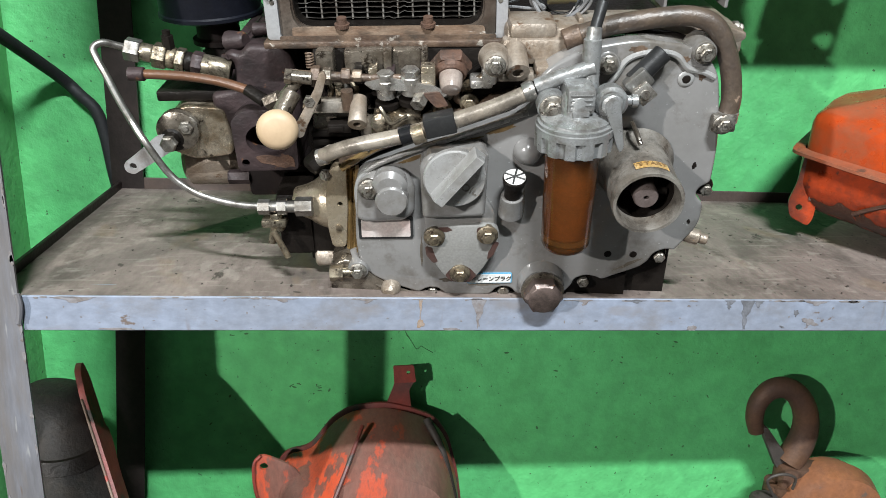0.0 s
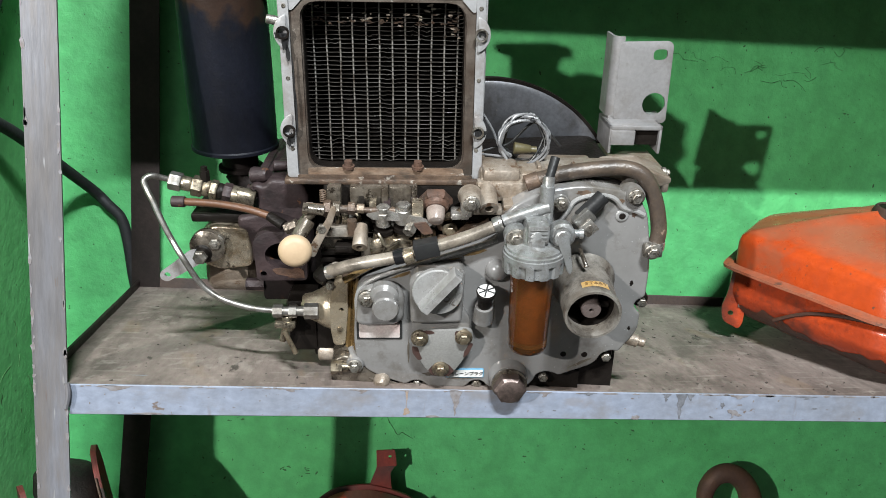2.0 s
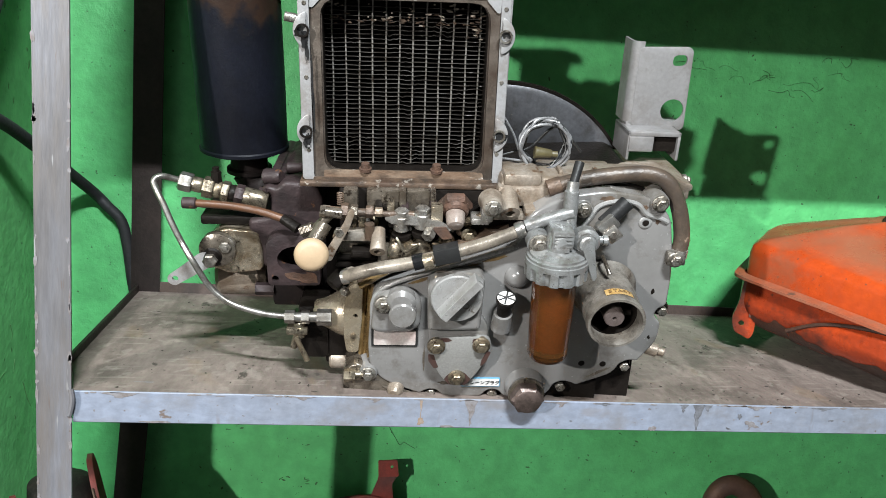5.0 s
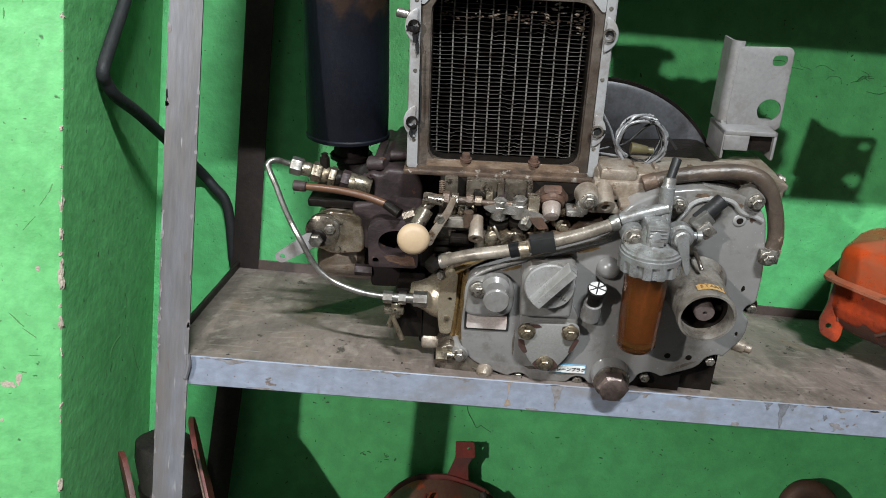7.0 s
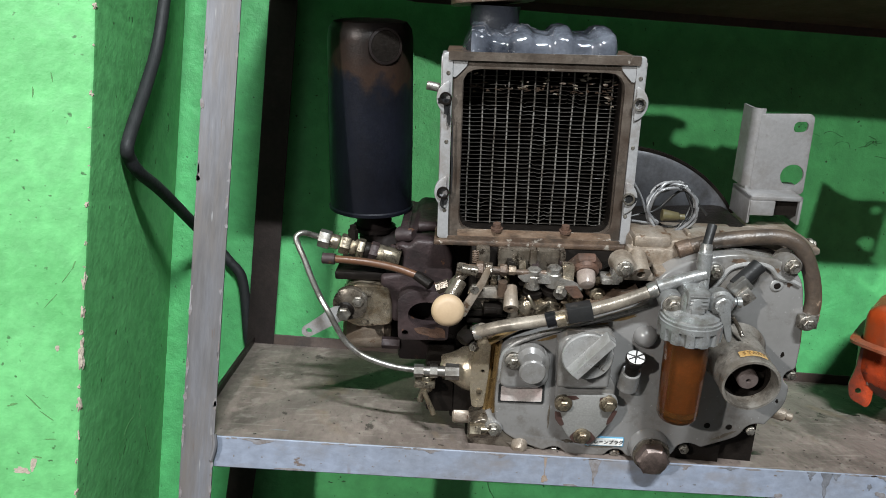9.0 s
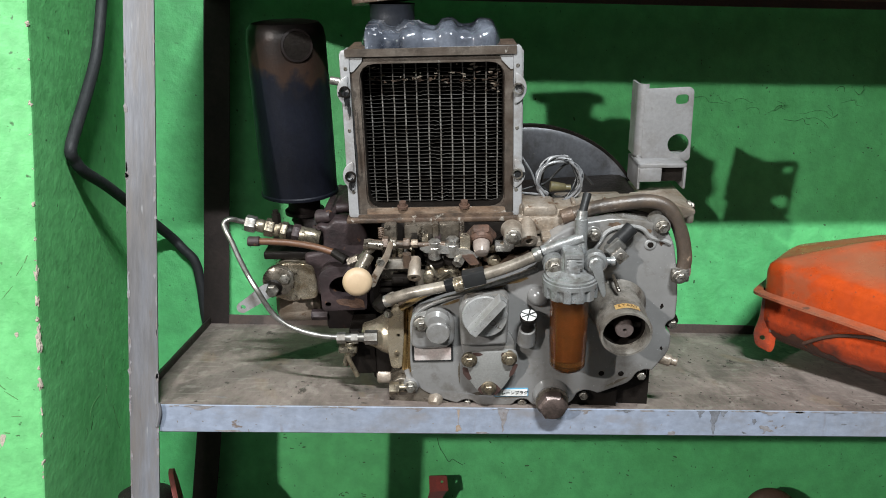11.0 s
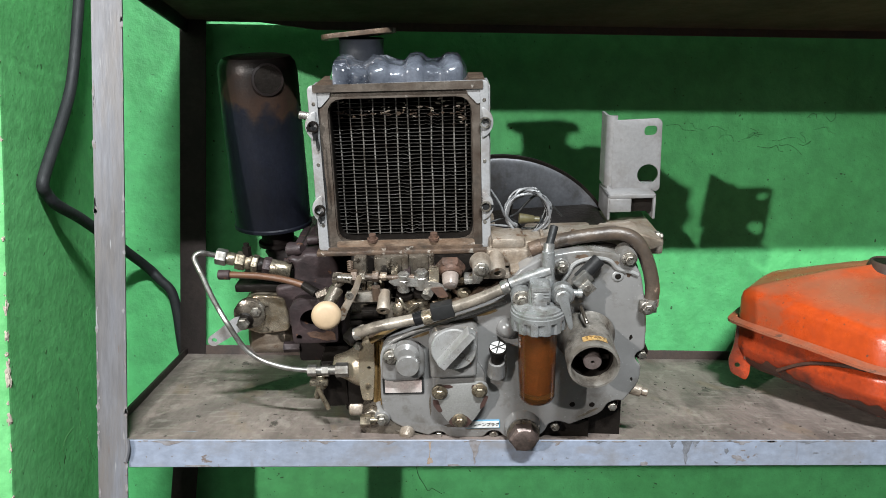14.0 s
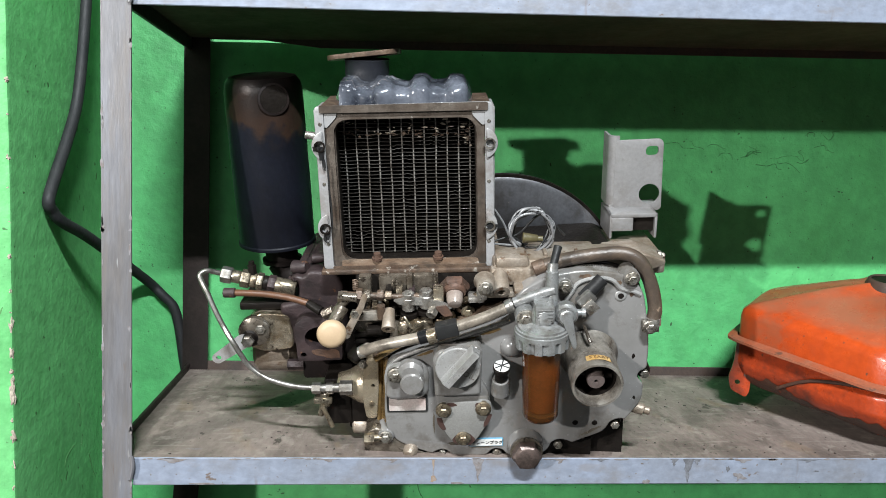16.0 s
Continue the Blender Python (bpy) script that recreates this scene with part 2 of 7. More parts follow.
# the pale patches are reflections painted into the black
TAR = worn("black sealant with painted reflections", (0.016, 0.019, 0.027), (0.105, 0.115, 0.140), 0.09, 0.1, 15.0, 0.5, (0.30, 0.31, 0.345), 0.585, 17.0, 0.25, 24.0, coat=1.0)
MUFF = worn("dark blue grey heat paint", (0.0165, 0.0188, 0.0255), (0.0097, 0.0105, 0.0135), 0.42, 0.3, 10.0, 0.5, (0.0413, 0.0255, 0.0195), 0.74, 26.0, 0.08, 300.0)
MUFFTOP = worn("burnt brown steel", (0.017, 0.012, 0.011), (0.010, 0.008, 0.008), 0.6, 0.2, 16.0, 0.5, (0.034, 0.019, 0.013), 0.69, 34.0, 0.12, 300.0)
INNERF = worn("stained inner frame", (0.125, 0.105, 0.088), (0.048, 0.033, 0.024), 0.40, 0.25, 30.0, 0.55, (0.26, 0.24, 0.215), 0.67, 44.0, 0.2, grime=0.75, grime_scale=26.0)
PLUGMAT = worn("brown plug steel", (0.1275, 0.0938, 0.0825), (0.0713, 0.0525, 0.0465), 0.42, 0.5, 50.0, 0.5, (0.24, 0.21, 0.18), 0.68, 80.0, 0.2, grime=0.5, grime_scale=50.0)
MUFFMIX = worn("burnt heat paint", (0.00775, 0.00899, 0.01476), (0.00465, 0.005084, 0.00792), 0.42, 0.2, 11.0, 0.5, (0.0186, 0.01116, 0.01008), 0.74, 26.0, 0.08, 300.0)
t = MUFFMIX.node_tree
col_link = t.nodes["Principled BSDF"].inputs["Base Color"].links[0].from_socket
tc = t.nodes.new("ShaderNodeTexCoord")
sep = t.nodes.new("ShaderNodeSeparateXYZ")
t.links.new(tc.outputs["Object"], sep.inputs[0])
nz = t.nodes.new("ShaderNodeTexNoise")
nz.inputs["Scale"].default_value, nz.inputs["Detail"].default_value = 22.0, 6.0
t.links.new(tc.outputs["Object"], nz.inputs["Vector"])
ma = t.nodes.new("ShaderNodeMath")
ma.operation = "MULTIPLY_ADD"
ma.inputs[1].default_value = 0.12
t.links.new(nz.outputs["Fac"], ma.inputs[0])
t.links.new(sep.outputs["Z"], ma.inputs[2])
mr = t.nodes.new("ShaderNodeMapRange")
mr.inputs["From Min"].default_value, mr.inputs["From Max"].default_value = 0.562, 0.582
t.links.new(ma.outputs[0], mr.inputs["Value"])
burn = t.nodes.new("ShaderNodeValToRGB")
burn.color_ramp.elements[0].color = (0.013, 0.010, 0.0095, 1)
burn.color_ramp.elements[1].color = (0.0055, 0.0044, 0.0042, 1)
rust_stop = burn.color_ramp.elements.new(0.22)
rust_stop.color = (0.023, 0.0130, 0.0092, 1)
mr2 = t.nodes.new("ShaderNodeMapRange")
mr2.inputs["From Min"].default_value, mr2.inputs["From Max"].default_value = 0.566, 0.640
t.links.new(ma.outputs[0], mr2.inputs["Value"])
t.links.new(mr2.outputs[0], burn.inputs[0])
mx = t.nodes.new("ShaderNodeMix")
mx.data_type = "RGBA"
t.links.new(mr.outputs[0], mx.inputs[0])
t.links.new(col_link, mx.inputs[6])
t.links.new(burn.outputs[0], mx.inputs[7])
t.links.new(mx.outputs[2], t.nodes["Principled BSDF"].inputs["Base Color"])
IVORY = worn("ivory plastic", (0.3772, 0.2806, 0.1794), (0.322, 0.23, 0.1426), 0.55, 0, 22.0, 0.5, (0.16, 0.10, 0.05), 0.78, 70.0, 0.04, grime=0.2, grime_scale=30.0, grime_colour=(0.30, 0.20, 0.11), fine_amount=0.10)
TAPE = worn("shiny black tape", (0.006, 0.006, 0.007), (0.010, 0.010, 0.011), 0.14, 0, 30.0, 0.4, bump=0.1, bump_scale=60.0)
RUBBER = worn("black rubber", (0.011, 0.011, 0.012), (0.018, 0.018, 0.018), 0.42, 0, 30.0, 0.5, bump=0.1)
HOSEMAT = worn("brown crusted hose", (0.085, 0.062, 0.045), (0.045, 0.033, 0.026), 0.40, 0.10, 34.0, 0.55, (0.19, 0.135, 0.098), 0.645, 50.0, 0.25, 200.0, grime=0.5, grime_scale=40.0)
SHEATH = worn("dirty grey hose", (0.2924, 0.258, 0.215), (0.172, 0.1419, 0.1118), 0.32, 0.3, 26.0, 0.5, (0.0595, 0.0425, 0.0298), 0.66, 60.0, 0.12, 240.0, grime=0.6, grime_scale=22.0, fine_amount=0.25)
COPPERHOSE = worn("amber fuel hose", (0.1275, 0.0562, 0.0263), (0.075, 0.0375, 0.0225), 0.35, 0.1, 30.0, 0.5, bump=0.08)
FILTERALU = worn("die cast zinc", (0.285, 0.292, 0.296), (0.205, 0.205, 0.200), 0.31, 0.50, 34.0, 0.5, (0.10, 0.08, 0.062), 0.68, 70.0, 0.18, 260.0, grime=0.6, grime_scale=42.0, grime_colour=(0.080, 0.066, 0.053), fine_amount=0.25)
CRANKMAT = worn("dirty grey casting", (0.225, 0.21, 0.1875), (0.12, 0.1013, 0.0825), 0.5, 0.4, 35.0, 0.55, (0.06, 0.045, 0.0338), 0.60, 60.0, 0.25, 260.0, grime=0.7, grime_scale=40.0)
CHIPPED = worn("chipped grey paint", (0.2175, 0.2137, 0.2063), (0.18, 0.1762, 0.165), 0.38, 0.2, 30.0, 0.5, (0.0488, 0.0188, 0.015), 0.70, 36.0, 0.1, 200.0)
BRACKET = worn("bare steel bracket", (0.2624, 0.2586, 0.2586), (0.2112, 0.2074, 0.2086), 0.38, 0.35, 14.0, 0.5, (0.13, 0.085, 0.058), 0.72, 40.0, 0.06, 240.0, grime=0.45, grime_scale=16.0, grime_colour=(0.115, 0.098, 0.085), fine_amount=0.25)
FLYWHEEL = worn("dull flywheel iron", (0.1143, 0.1174, 0.1283), (0.07076, 0.0696, 0.07395), 0.40, 0.4, 14.0, 0.5, (0.15, 0.135, 0.12), 0.69, 40.0, 0.1, grime=0.5, grime_scale=14.0)
ORANGE = worn("orange tank paint", (0.3698, 0.0504, 0.00855), (0.2838, 0.03444, 0.00675), 0.30, 0, 7.0, 0.5, (0.15, 0.052, 0.026), 0.70, 22.0, 0.08, 160.0, speck=(0.075, 0.0375, 0.0263), grime=0.68, grime_scale=7.0, grime_colour=(0.18, 0.054, 0.024), fine_amount=0.3)
FILLERRUST = worn("dark rusty filler ring", (0.070, 0.040, 0.028), (0.028, 0.019, 0.016), 0.55, 0.1, 30.0, 0.5, (0.13, 0.055, 0.030), 0.62, 60.0, 0.15, 160.0)
ORANGETOP = worn("dusty orange paint", (0.31, 0.056, 0.016), (0.19, 0.080, 0.046), 0.5, 0, 16.0, 0.55, (0.075, 0.038, 0.025), 0.62, 26.0, 0.15, 160.0, grime=0.5, grime_scale=12.0, grime_colour=(0.11, 0.034, 0.018))
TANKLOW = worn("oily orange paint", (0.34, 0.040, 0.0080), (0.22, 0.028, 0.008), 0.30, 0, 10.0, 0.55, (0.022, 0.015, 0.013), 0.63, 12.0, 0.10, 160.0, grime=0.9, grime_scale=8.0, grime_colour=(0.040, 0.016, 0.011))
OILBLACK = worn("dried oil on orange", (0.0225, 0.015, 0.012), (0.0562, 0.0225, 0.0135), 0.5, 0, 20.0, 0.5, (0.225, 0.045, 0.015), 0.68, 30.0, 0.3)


def dusty(m, colour, weight):
    """Dust that has settled where a surface lies flat."""
    t = m.node_tree
    n, l = t.nodes, t.links
    b = n["Principled BSDF"]
    old = b.inputs["Base Color"].links[0].from_socket
    ge, sp, nz, ad, mr, mu, mx = (n.new("ShaderNode" + k) for k in ("NewGeometry", "SeparateXYZ", "TexNoise", "Math", "MapRange", "Math", "Mix"))
    tc = n.new("ShaderNodeTexCoord")
    nz.inputs["Scale"].default_value, nz.inputs["Detail"].default_value = 9.0, 7.0
    ad.operation = "ADD"
    mr.inputs["From Min"].default_value, mr.inputs["From Max"].default_value = 1.22, 1.55
    mu.operation, mu.inputs[1].default_value = "MULTIPLY", weight
    mx.data_type = "RGBA"
    mx.inputs[7].default_value = rgb(colour)
    l.new(ge.outputs["Normal"], sp.inputs[0])
    l.new(tc.outputs["Object"], nz.inputs["Vector"])
    l.new(sp.outputs["Z"], ad.inputs[0])
    l.new(nz.outputs["Fac"], ad.inputs[1])
    l.new(ad.outputs[0], mr.inputs["Value"])
    l.new(mr.outputs[0], mu.inputs[0])
    l.new(mu.outputs[0], mx.inputs[0])
    l.new(old, mx.inputs[6])
    l.new(mx.outputs[2], b.inputs["Base Color"])


dusty(ORANGE, (0.20, 0.088, 0.050), 0.75)
REDWORN = worn("worn red paint", (0.105, 0.075, 0.060), (0.16, 0.050, 0.034), 0.5, 0, 7.0, 0.6, (0.40, 0.055, 0.020), 0.535, 7.0, 0.15, 160.0, stretch=(1.6, 1, 0.6), grime=0.55, grime_scale=14.0, grime_colour=(0.050, 0.038, 0.032))
REDBRIGHT = worn("bright red paint", (0.195, 0.03, 0.0195), (0.1275, 0.024, 0.018), 0.5, 0, 14.0, 0.5, (0.06, 0.0338, 0.03), 0.62, 40.0)
WEBGREY = worn("dusty grey web", (0.20, 0.19, 0.175), (0.12, 0.11, 0.10), 0.9, 0, 60.0, 0.5)
WEB = worn("dusty cobweb", (0.040, 0.135, 0.045), (0.028, 0.09, 0.032), 0.9, 0, 60.0, 0.5)
SOOT = worn("grimy dark paint", (0.018, 0.0165, 0.0145), (0.030, 0.025, 0.0215), 0.6, 0.1, 12.0, 0.5, (0.012, 0.010, 0.009), 0.60, 20.0, 0.3, grime=0.4)
RAILRUST = worn("orange rust run", (0.20, 0.125, 0.065), (0.20, 0.175, 0.165), 0.6, 0, 90.0, 0.5)
RAILBROWN = worn("brown dried oil", (0.095, 0.072, 0.060), (0.165, 0.160, 0.170), 0.6, 0, 120.0, 0.6)
RAILGREY = worn("grey dried oil", (0.052, 0.052, 0.056), (0.125, 0.130, 0.148), 0.55, 0, 110.0, 0.6)
STAIN = worn("dull brown stain", (0.120, 0.108, 0.104), (0.165, 0.150, 0.148), 0.6, 0, 90.0, 0.5)
REDDARK = worn("grimy red paint", (0.165, 0.0225, 0.015), (0.0675, 0.0263, 0.0225), 0.55, 0, 9.0, 0.6, (0.0375, 0.0263, 0.0225), 0.58, 12.0, 0.15)
SCUFF = worn("dirty green scuff", (0.045, 0.15, 0.045), (0.0675, 0.195, 0.06), 0.8, 0, 60.0, 0.5)
REDOX = worn("dark red primer", (0.050, 0.022, 0.0175), (0.0338, 0.0188, 0.015), 0.55, 0, 60.0, 0.5, (0.1125, 0.0675, 0.0525), 0.66, 90.0, 0.2)
GRIME = worn("grimy black iron", (0.0375, 0.0323, 0.0285), (0.0638, 0.0525, 0.045), 0.65, 0.2, 12.0, 0.5, (0.0225, 0.0188, 0.015), 0.62, 20.0, 0.3)
HOOKMAT = worn("rusty hook", (0.0975, 0.0488, 0.0263), (0.0562, 0.0338, 0.0263), 0.65, 0.2, 12.0, 0.5, (0.195, 0.075, 0.0225), 0.66, 16.0, 0.25)
BLOCKMAT = worn("faded orange block", (0.255, 0.0975, 0.0375), (0.15, 0.0638, 0.0338), 0.6, 0, 8.0, 0.5, (0.09, 0.06, 0.045), 0.64, 16.0, 0.2)
CYLBLACK = worn("grimy black steel", (0.012, 0.011, 0.010), (0.022, 0.018, 0.016), 0.55, 0.1, 12.0, 0.5, (0.035, 0.026, 0.021), 0.66, 24.0, 0.3, grime=0.5)
PLATEEDGE = worn("bare tan steel edge", (0.124, 0.0837, 0.0589), (0.0806, 0.0465, 0.031), 0.55, 0.2, 20.0, 0.5, (0.20, 0.030, 0.018), 0.6, 50.0, 0.15, 160.0)
CABLE = worn("black cable jacket", (0.0105, 0.01125, 0.0135), (0.0225, 0.0225, 0.024), 0.62, 0, 14.0, 0.5, bump=0.3, bump_scale=90.0)
WHITEWIRE = worn("pale wire with black bands", (0.225, 0.225, 0.2288), (0.0975, 0.0975, 0.1013), 0.35, 0.1, 70.0, 0.6, (0.010, 0.010, 0.011), 0.56, 60.0)
BLACKWIRE = plain("black wire", (0.015, 0.015, 0.015), 0.4)
OLIVE = worn("olive plastic", (0.085, 0.072, 0.030), (0.055, 0.045, 0.022), 0.5, 0, 60.0, 0.5)
LABELWHITE = worn("worn white label", (0.495, 0.4725, 0.45), (0.465, 0.375, 0.3525), 0.35, 0.2, 25.0, 0.5, bump=0.02)
LABELORANGE = worn("faded orange label", (0.62, 0.35, 0.085), (0.56, 0.42, 0.22), 0.4, 0, 60.0, 0.5, (0.36, 0.28, 0.18), 0.66, 90.0)
FADEDINK = plain("faded brown ink", (0.16, 0.095, 0.035), 0.5)
INK = plain("black ink", (0.0112, 0.0112, 0.0112), 0.5)
BLUEINK = plain("blue edge", (0.075, 0.24, 0.375), 0.4)
WHITE = worn("white enamel", (0.72, 0.72, 0.70), (0.4125, 0.405, 0.39), 0.35, 0, 40.0, 0.4, bump=0.03)

AMBER = bpy.data.materials.new("amber bowl plastic")
AMBER.use_nodes = True
b = AMBER.node_tree.nodes["Principled BSDF"]
b.inputs["Base Color"].default_value = (0.56, 0.225, 0.052, 1)
b.inputs["Roughness"].default_value = 0.05
b.inputs["Transmission Weight"].default_value = 0.95
b.inputs["IOR"].default_value = 1.45


for m_, gloss in ((CYLBLACK, 0.15), (BLACKOILSHADE, 0.12), (RUBBER, 0.25), (MUFFMIX, 0.2), (MUFFTOP, 0.15), (SOOT, 0.2), (CABLE, 0.3), (HEAD, 0.25), (FIN, 0.1), (UNDER, 0.2), (DARKSTEEL, 0.25), (HOOKMAT, 0.3)):
    m_.node_tree.nodes["Principled BSDF"].inputs["Specular IOR Level"].default_value = gloss


# ---- mesh helpers ----


def part(name, bm, material, parent=None, label="", smooth=True, m=None):
    """Links a bmesh as one mesh object under a thing or under a part."""
    bmesh.ops.recalc_face_normals(bm, faces=bm.faces)
    me = bpy.data.meshes.new(name)
    bm.to_mesh(me)
    bm.free()
    me.materials.append(material)
    if smooth:
        me.shade_smooth()
        me.set_sharp_from_angle(angle=radians(38))
    ob = new(name, me)
    ob.parent = parent
    if m is not None:
        ob.matrix_local = m
    if label:
        tagged(ob, label)
    return ob


def thing(name, label, category, m=None, group="", kind=""):
    ob = new(name)
    if m is not None:
        ob.matrix_world = m
    return tagged(ob, label, category, group, kind)


def add(*bms):
    """Joins several bmeshes into the first."""
    out = bms[0]
    for o in bms[1:]:
        me = bpy.data.meshes.new("tmp")
        o.to_mesh(me)
        o.free()
        out.from_mesh(me)
        bpy.data.meshes.remove(me)
    return out


def box(x0, x1, y0, y1, z0, z1, bevel=0.003, seg=2):
    bm = bmesh.new()
    bmesh.ops.create_cube(bm, size=1)
    for v in bm.verts:
        v.co = Vector((x0 if v.co.x < 0 else x1, y0 if v.co.y < 0 else y1, z0 if v.co.z < 0 else z1))
    if bevel:
        bmesh.ops.bevel(bm, geom=list(bm.edges), offset=bevel, segments=seg, affect="EDGES", profile=0.5)
    return bm


def turned(profile, place, way=(0, 0, 1), seg=28, caps=True):
    """A solid of revolution: profile rows of (along, radius), along way from place."""
    way = Vector(way).normalized()
    q = way.to_track_quat("Z", "Y").to_matrix()
    bm, rings = bmesh.new(), []
    for along, r in profile:
        rings.append([bm.verts.new(Vector(place) + q @ Vector((r * math.cos(2 * math.pi * i / seg), r * math.sin(2 * math.pi * i / seg), along))) for i in range(seg)])
    for a, c in zip(rings, rings[1:]):
        for i in range(seg):
            bm.faces.new((a[i], a[(i + 1) % seg], c[(i + 1) % seg], c[i]))
    if caps:
        bm.faces.new(rings[0][::-1])
        bm.faces.new(rings[-1])
    return bm


def rod(p, q, r, r2=None, seg=20, bevel=0.0):
    p, q = Vector(p), Vector(q)
    d, r2 = (q - p).length, r if r2 is None else r2
    if bevel:
        return turned([(0, r - bevel), (bevel, r), (d - bevel, r2), (d, r2 - bevel)], p, q - p, seg)
    return turned([(0, r), (d, r2)], p, q - p, seg)


def hexagon(p, way, r, h, dome=True):
    bm = turned([(0, r), (h * 0.82, r), (h, r * 0.82)], p, way, 6)
    return bm


def bolt(p, way, r=0.008, h=0.007, washer=True):
    """A hexagon head on a round flange."""
    p, way = Vector(p), Vector(way).normalized()
    bm = hexagon(p + way * 0.002, way, r, h)
    if washer:
        bm = add(bm, turned([(-0.004, r * 1.45), (0.0015, r * 1.45), (0.0028, r * 1.2)], p, way, 20))
    bm = add(bm, turned([(0, r * 0.45), (0.0012, r * 0.4)], p + way * (h + 0.002), way, 12))
    return bm


def smooth_line(points, n=6):
    pts = [Vector(p) for p in points]
    pts = [2 * pts[0] - pts[1]] + pts + [2 * pts[-1] - pts[-2]]
    out = []
    for i in range(1, len(pts) - 2):
        for k in range(n):
            u = k / n
            a, c, d, e = pts[i - 1:i + 3]
            out.append(0.5 * (2 * c + (d - a) * u + (2 * a - 5 * c + 4 * d - e) * u * u + (3 * c - a - 3 * d + e) * u ** 3))
    return out + [pts[-2]]


def tube(points, r, seg=12, n=6, r_end=None):
    line = smooth_line(points, n)
    bm, rings, up = bmesh.new(), [], Vector((0.13, 0.31, 0.94))
    for i, p in enumerate(line):
        d = (line[min(i + 1, len(line) - 1)] - line[max(i - 1, 0)]).normalized()
        up = (up - d * up.dot(d)).normalized()
        side = d.cross(up)
        rr = r if r_end is None else r + (r_end - r) * i / (len(line) - 1)
        rings.append([bm.verts.new(p + rr * (math.cos(2 * math.pi * k / seg) * up + math.sin(2 * math.pi * k / seg) * side)) for k in range(seg)])
    for a, c in zip(rings, rings[1:]):
        for k in range(seg):
            bm.faces.new((a[k], a[(k + 1) % seg], c[(k + 1) % seg], c[k]))
    bm.faces.new(rings[0][::-1])
    bm.faces.new(rings[-1])
    return bm


def rounded(points, r, n=4):
    """A closed outline in a plane, its corners rounded by r."""
    out, m = [], len(points)
    for i in range(m):
        a, c, d = (Vector(points[j % m]) for j in (i - 1, i, i + 1))
        u, v = (a - c), (d - c)
        k = min(r, 0.45 * u.length, 0.45 * v.length)
        p, q = c + u.normalized() * k, c + v.normalized() * k
        for s in range(n + 1):
            w = s / n
            out.append((1 - w) ** 2 * p + 2 * w * (1 - w) * c + w * w * q)
    return out


def ring_of(x, z, r, n=18):
    return [Vector((x + r * math.cos(2 * math.pi * i / n), z + r * math.sin(2 * math.pi * i / n))) for i in range(n)]


def slab(outline, y0, y1, holes=(), bevel=0.0):
    """A plate in the x-z plane from y0 (front) to y1, with holes through it and the front edge eased."""
    bm = bmesh.new()
    loops = [outline, *holes]
    front, edges = [], []
    for lp in loops:
        vs = [bm.verts.new((p[0], y0, p[1])) for p in lp]
        front.append(vs)
        edges += [bm.edges.new((vs[i], vs[(i + 1) % len(vs)])) for i in range(len(vs))]
    bmesh.ops.triangle_fill(bm, use_beauty=True, use_dissolve=False, edges=edges)
    faces = list(bm.faces)
    back = bmesh.ops.duplicate(bm, geom=faces)
    moved = [g for g in back["geom"] if isinstance(g, bmesh.types.BMVert)]
    mp = back["vert_map"]
    for v in moved:
        v.co.y = y1
    for vs in front:
        bs = [mp[v] for v in vs]
        for i in range(len(vs)):
            j = (i + 1) % len(vs)
            bm.faces.new((vs[i], bs[i], bs[j], vs[j]))
    if bevel:
        rim = [bm.edges.get((vs[i], vs[(i + 1) % len(vs)])) for vs in front[:1] for i in range(len(vs))]
        bmesh.ops.recalc_face_normals(bm, faces=bm.faces)
        bmesh.ops.bevel(bm, geom=[e for e in rim if e], offset=bevel, segments=4 if bevel > 0.0035 else 2, affect="EDGES", profile=0.5)
    return bm


def letters(name, body, size, m, material, parent, depth=0.0006):
    cu = bpy.data.curves.new(name, "FONT")
    cu.body, cu.size, cu.extrude, cu.align_x, cu.align_y = body, size, depth, "CENTER", "CENTER"
    tmp = bpy.data.objects.new("tmp", cu)
    scene.collection.objects.link(tmp)
    me = bpy.data.meshes.new_from_object(tmp.evaluated_get(bpy.context.evaluated_depsgraph_get()))
    bpy.data.objects.remove(tmp)
    me.name = name
    me.materials.clear()
    me.materials.append(material)
    ob = new(name, me)
    ob.parent = parent
    ob.matrix_local = m
    return ob


FRONT = (0, -1, 0)

# ---- the room ----
ROOM_X0, ROOM_X1, ROOM_Y0, ROOM_Z = -3.6, 4.2, -4.6, 4.8
# floor, ceiling and the west, east and south walls are unseen additions
part("floor", box(ROOM_X0, ROOM_X1, ROOM_Y0, 0.7, -0.1, 0, 0), FLOOR, smooth=False)["kind"] = "structure"
part("ceiling", box(ROOM_X0, ROOM_X1, ROOM_Y0, 0.7, ROOM_Z, ROOM_Z + 0.1, 0), CEIL, smooth=False)["kind"] = "structure"
part("wall_back", box(-0.215, ROOM_X1, 0.56, 0.70, 0, ROOM_Z, 0), WALL, smooth=False)["kind"] = "structure"
part("wall_west", box(ROOM_X0 - 0.1, ROOM_X0, ROOM_Y0, 0.7, 0, ROOM_Z, 0), DARKWALL, smooth=False)["kind"] = "structure"
part("wall_east", box(ROOM_X1, ROOM_X1 + 0.1, ROOM_Y0, 0.7, 0, ROOM_Z, 0), DARKWALL, smooth=False)["kind"] = "structure"
part("wall_south", box(ROOM_X0, ROOM_X1, ROOM_Y0 - 0.1, ROOM_Y0, 0, ROOM_Z, 0), DARKWALL, smooth=False)["kind"] = "structure"


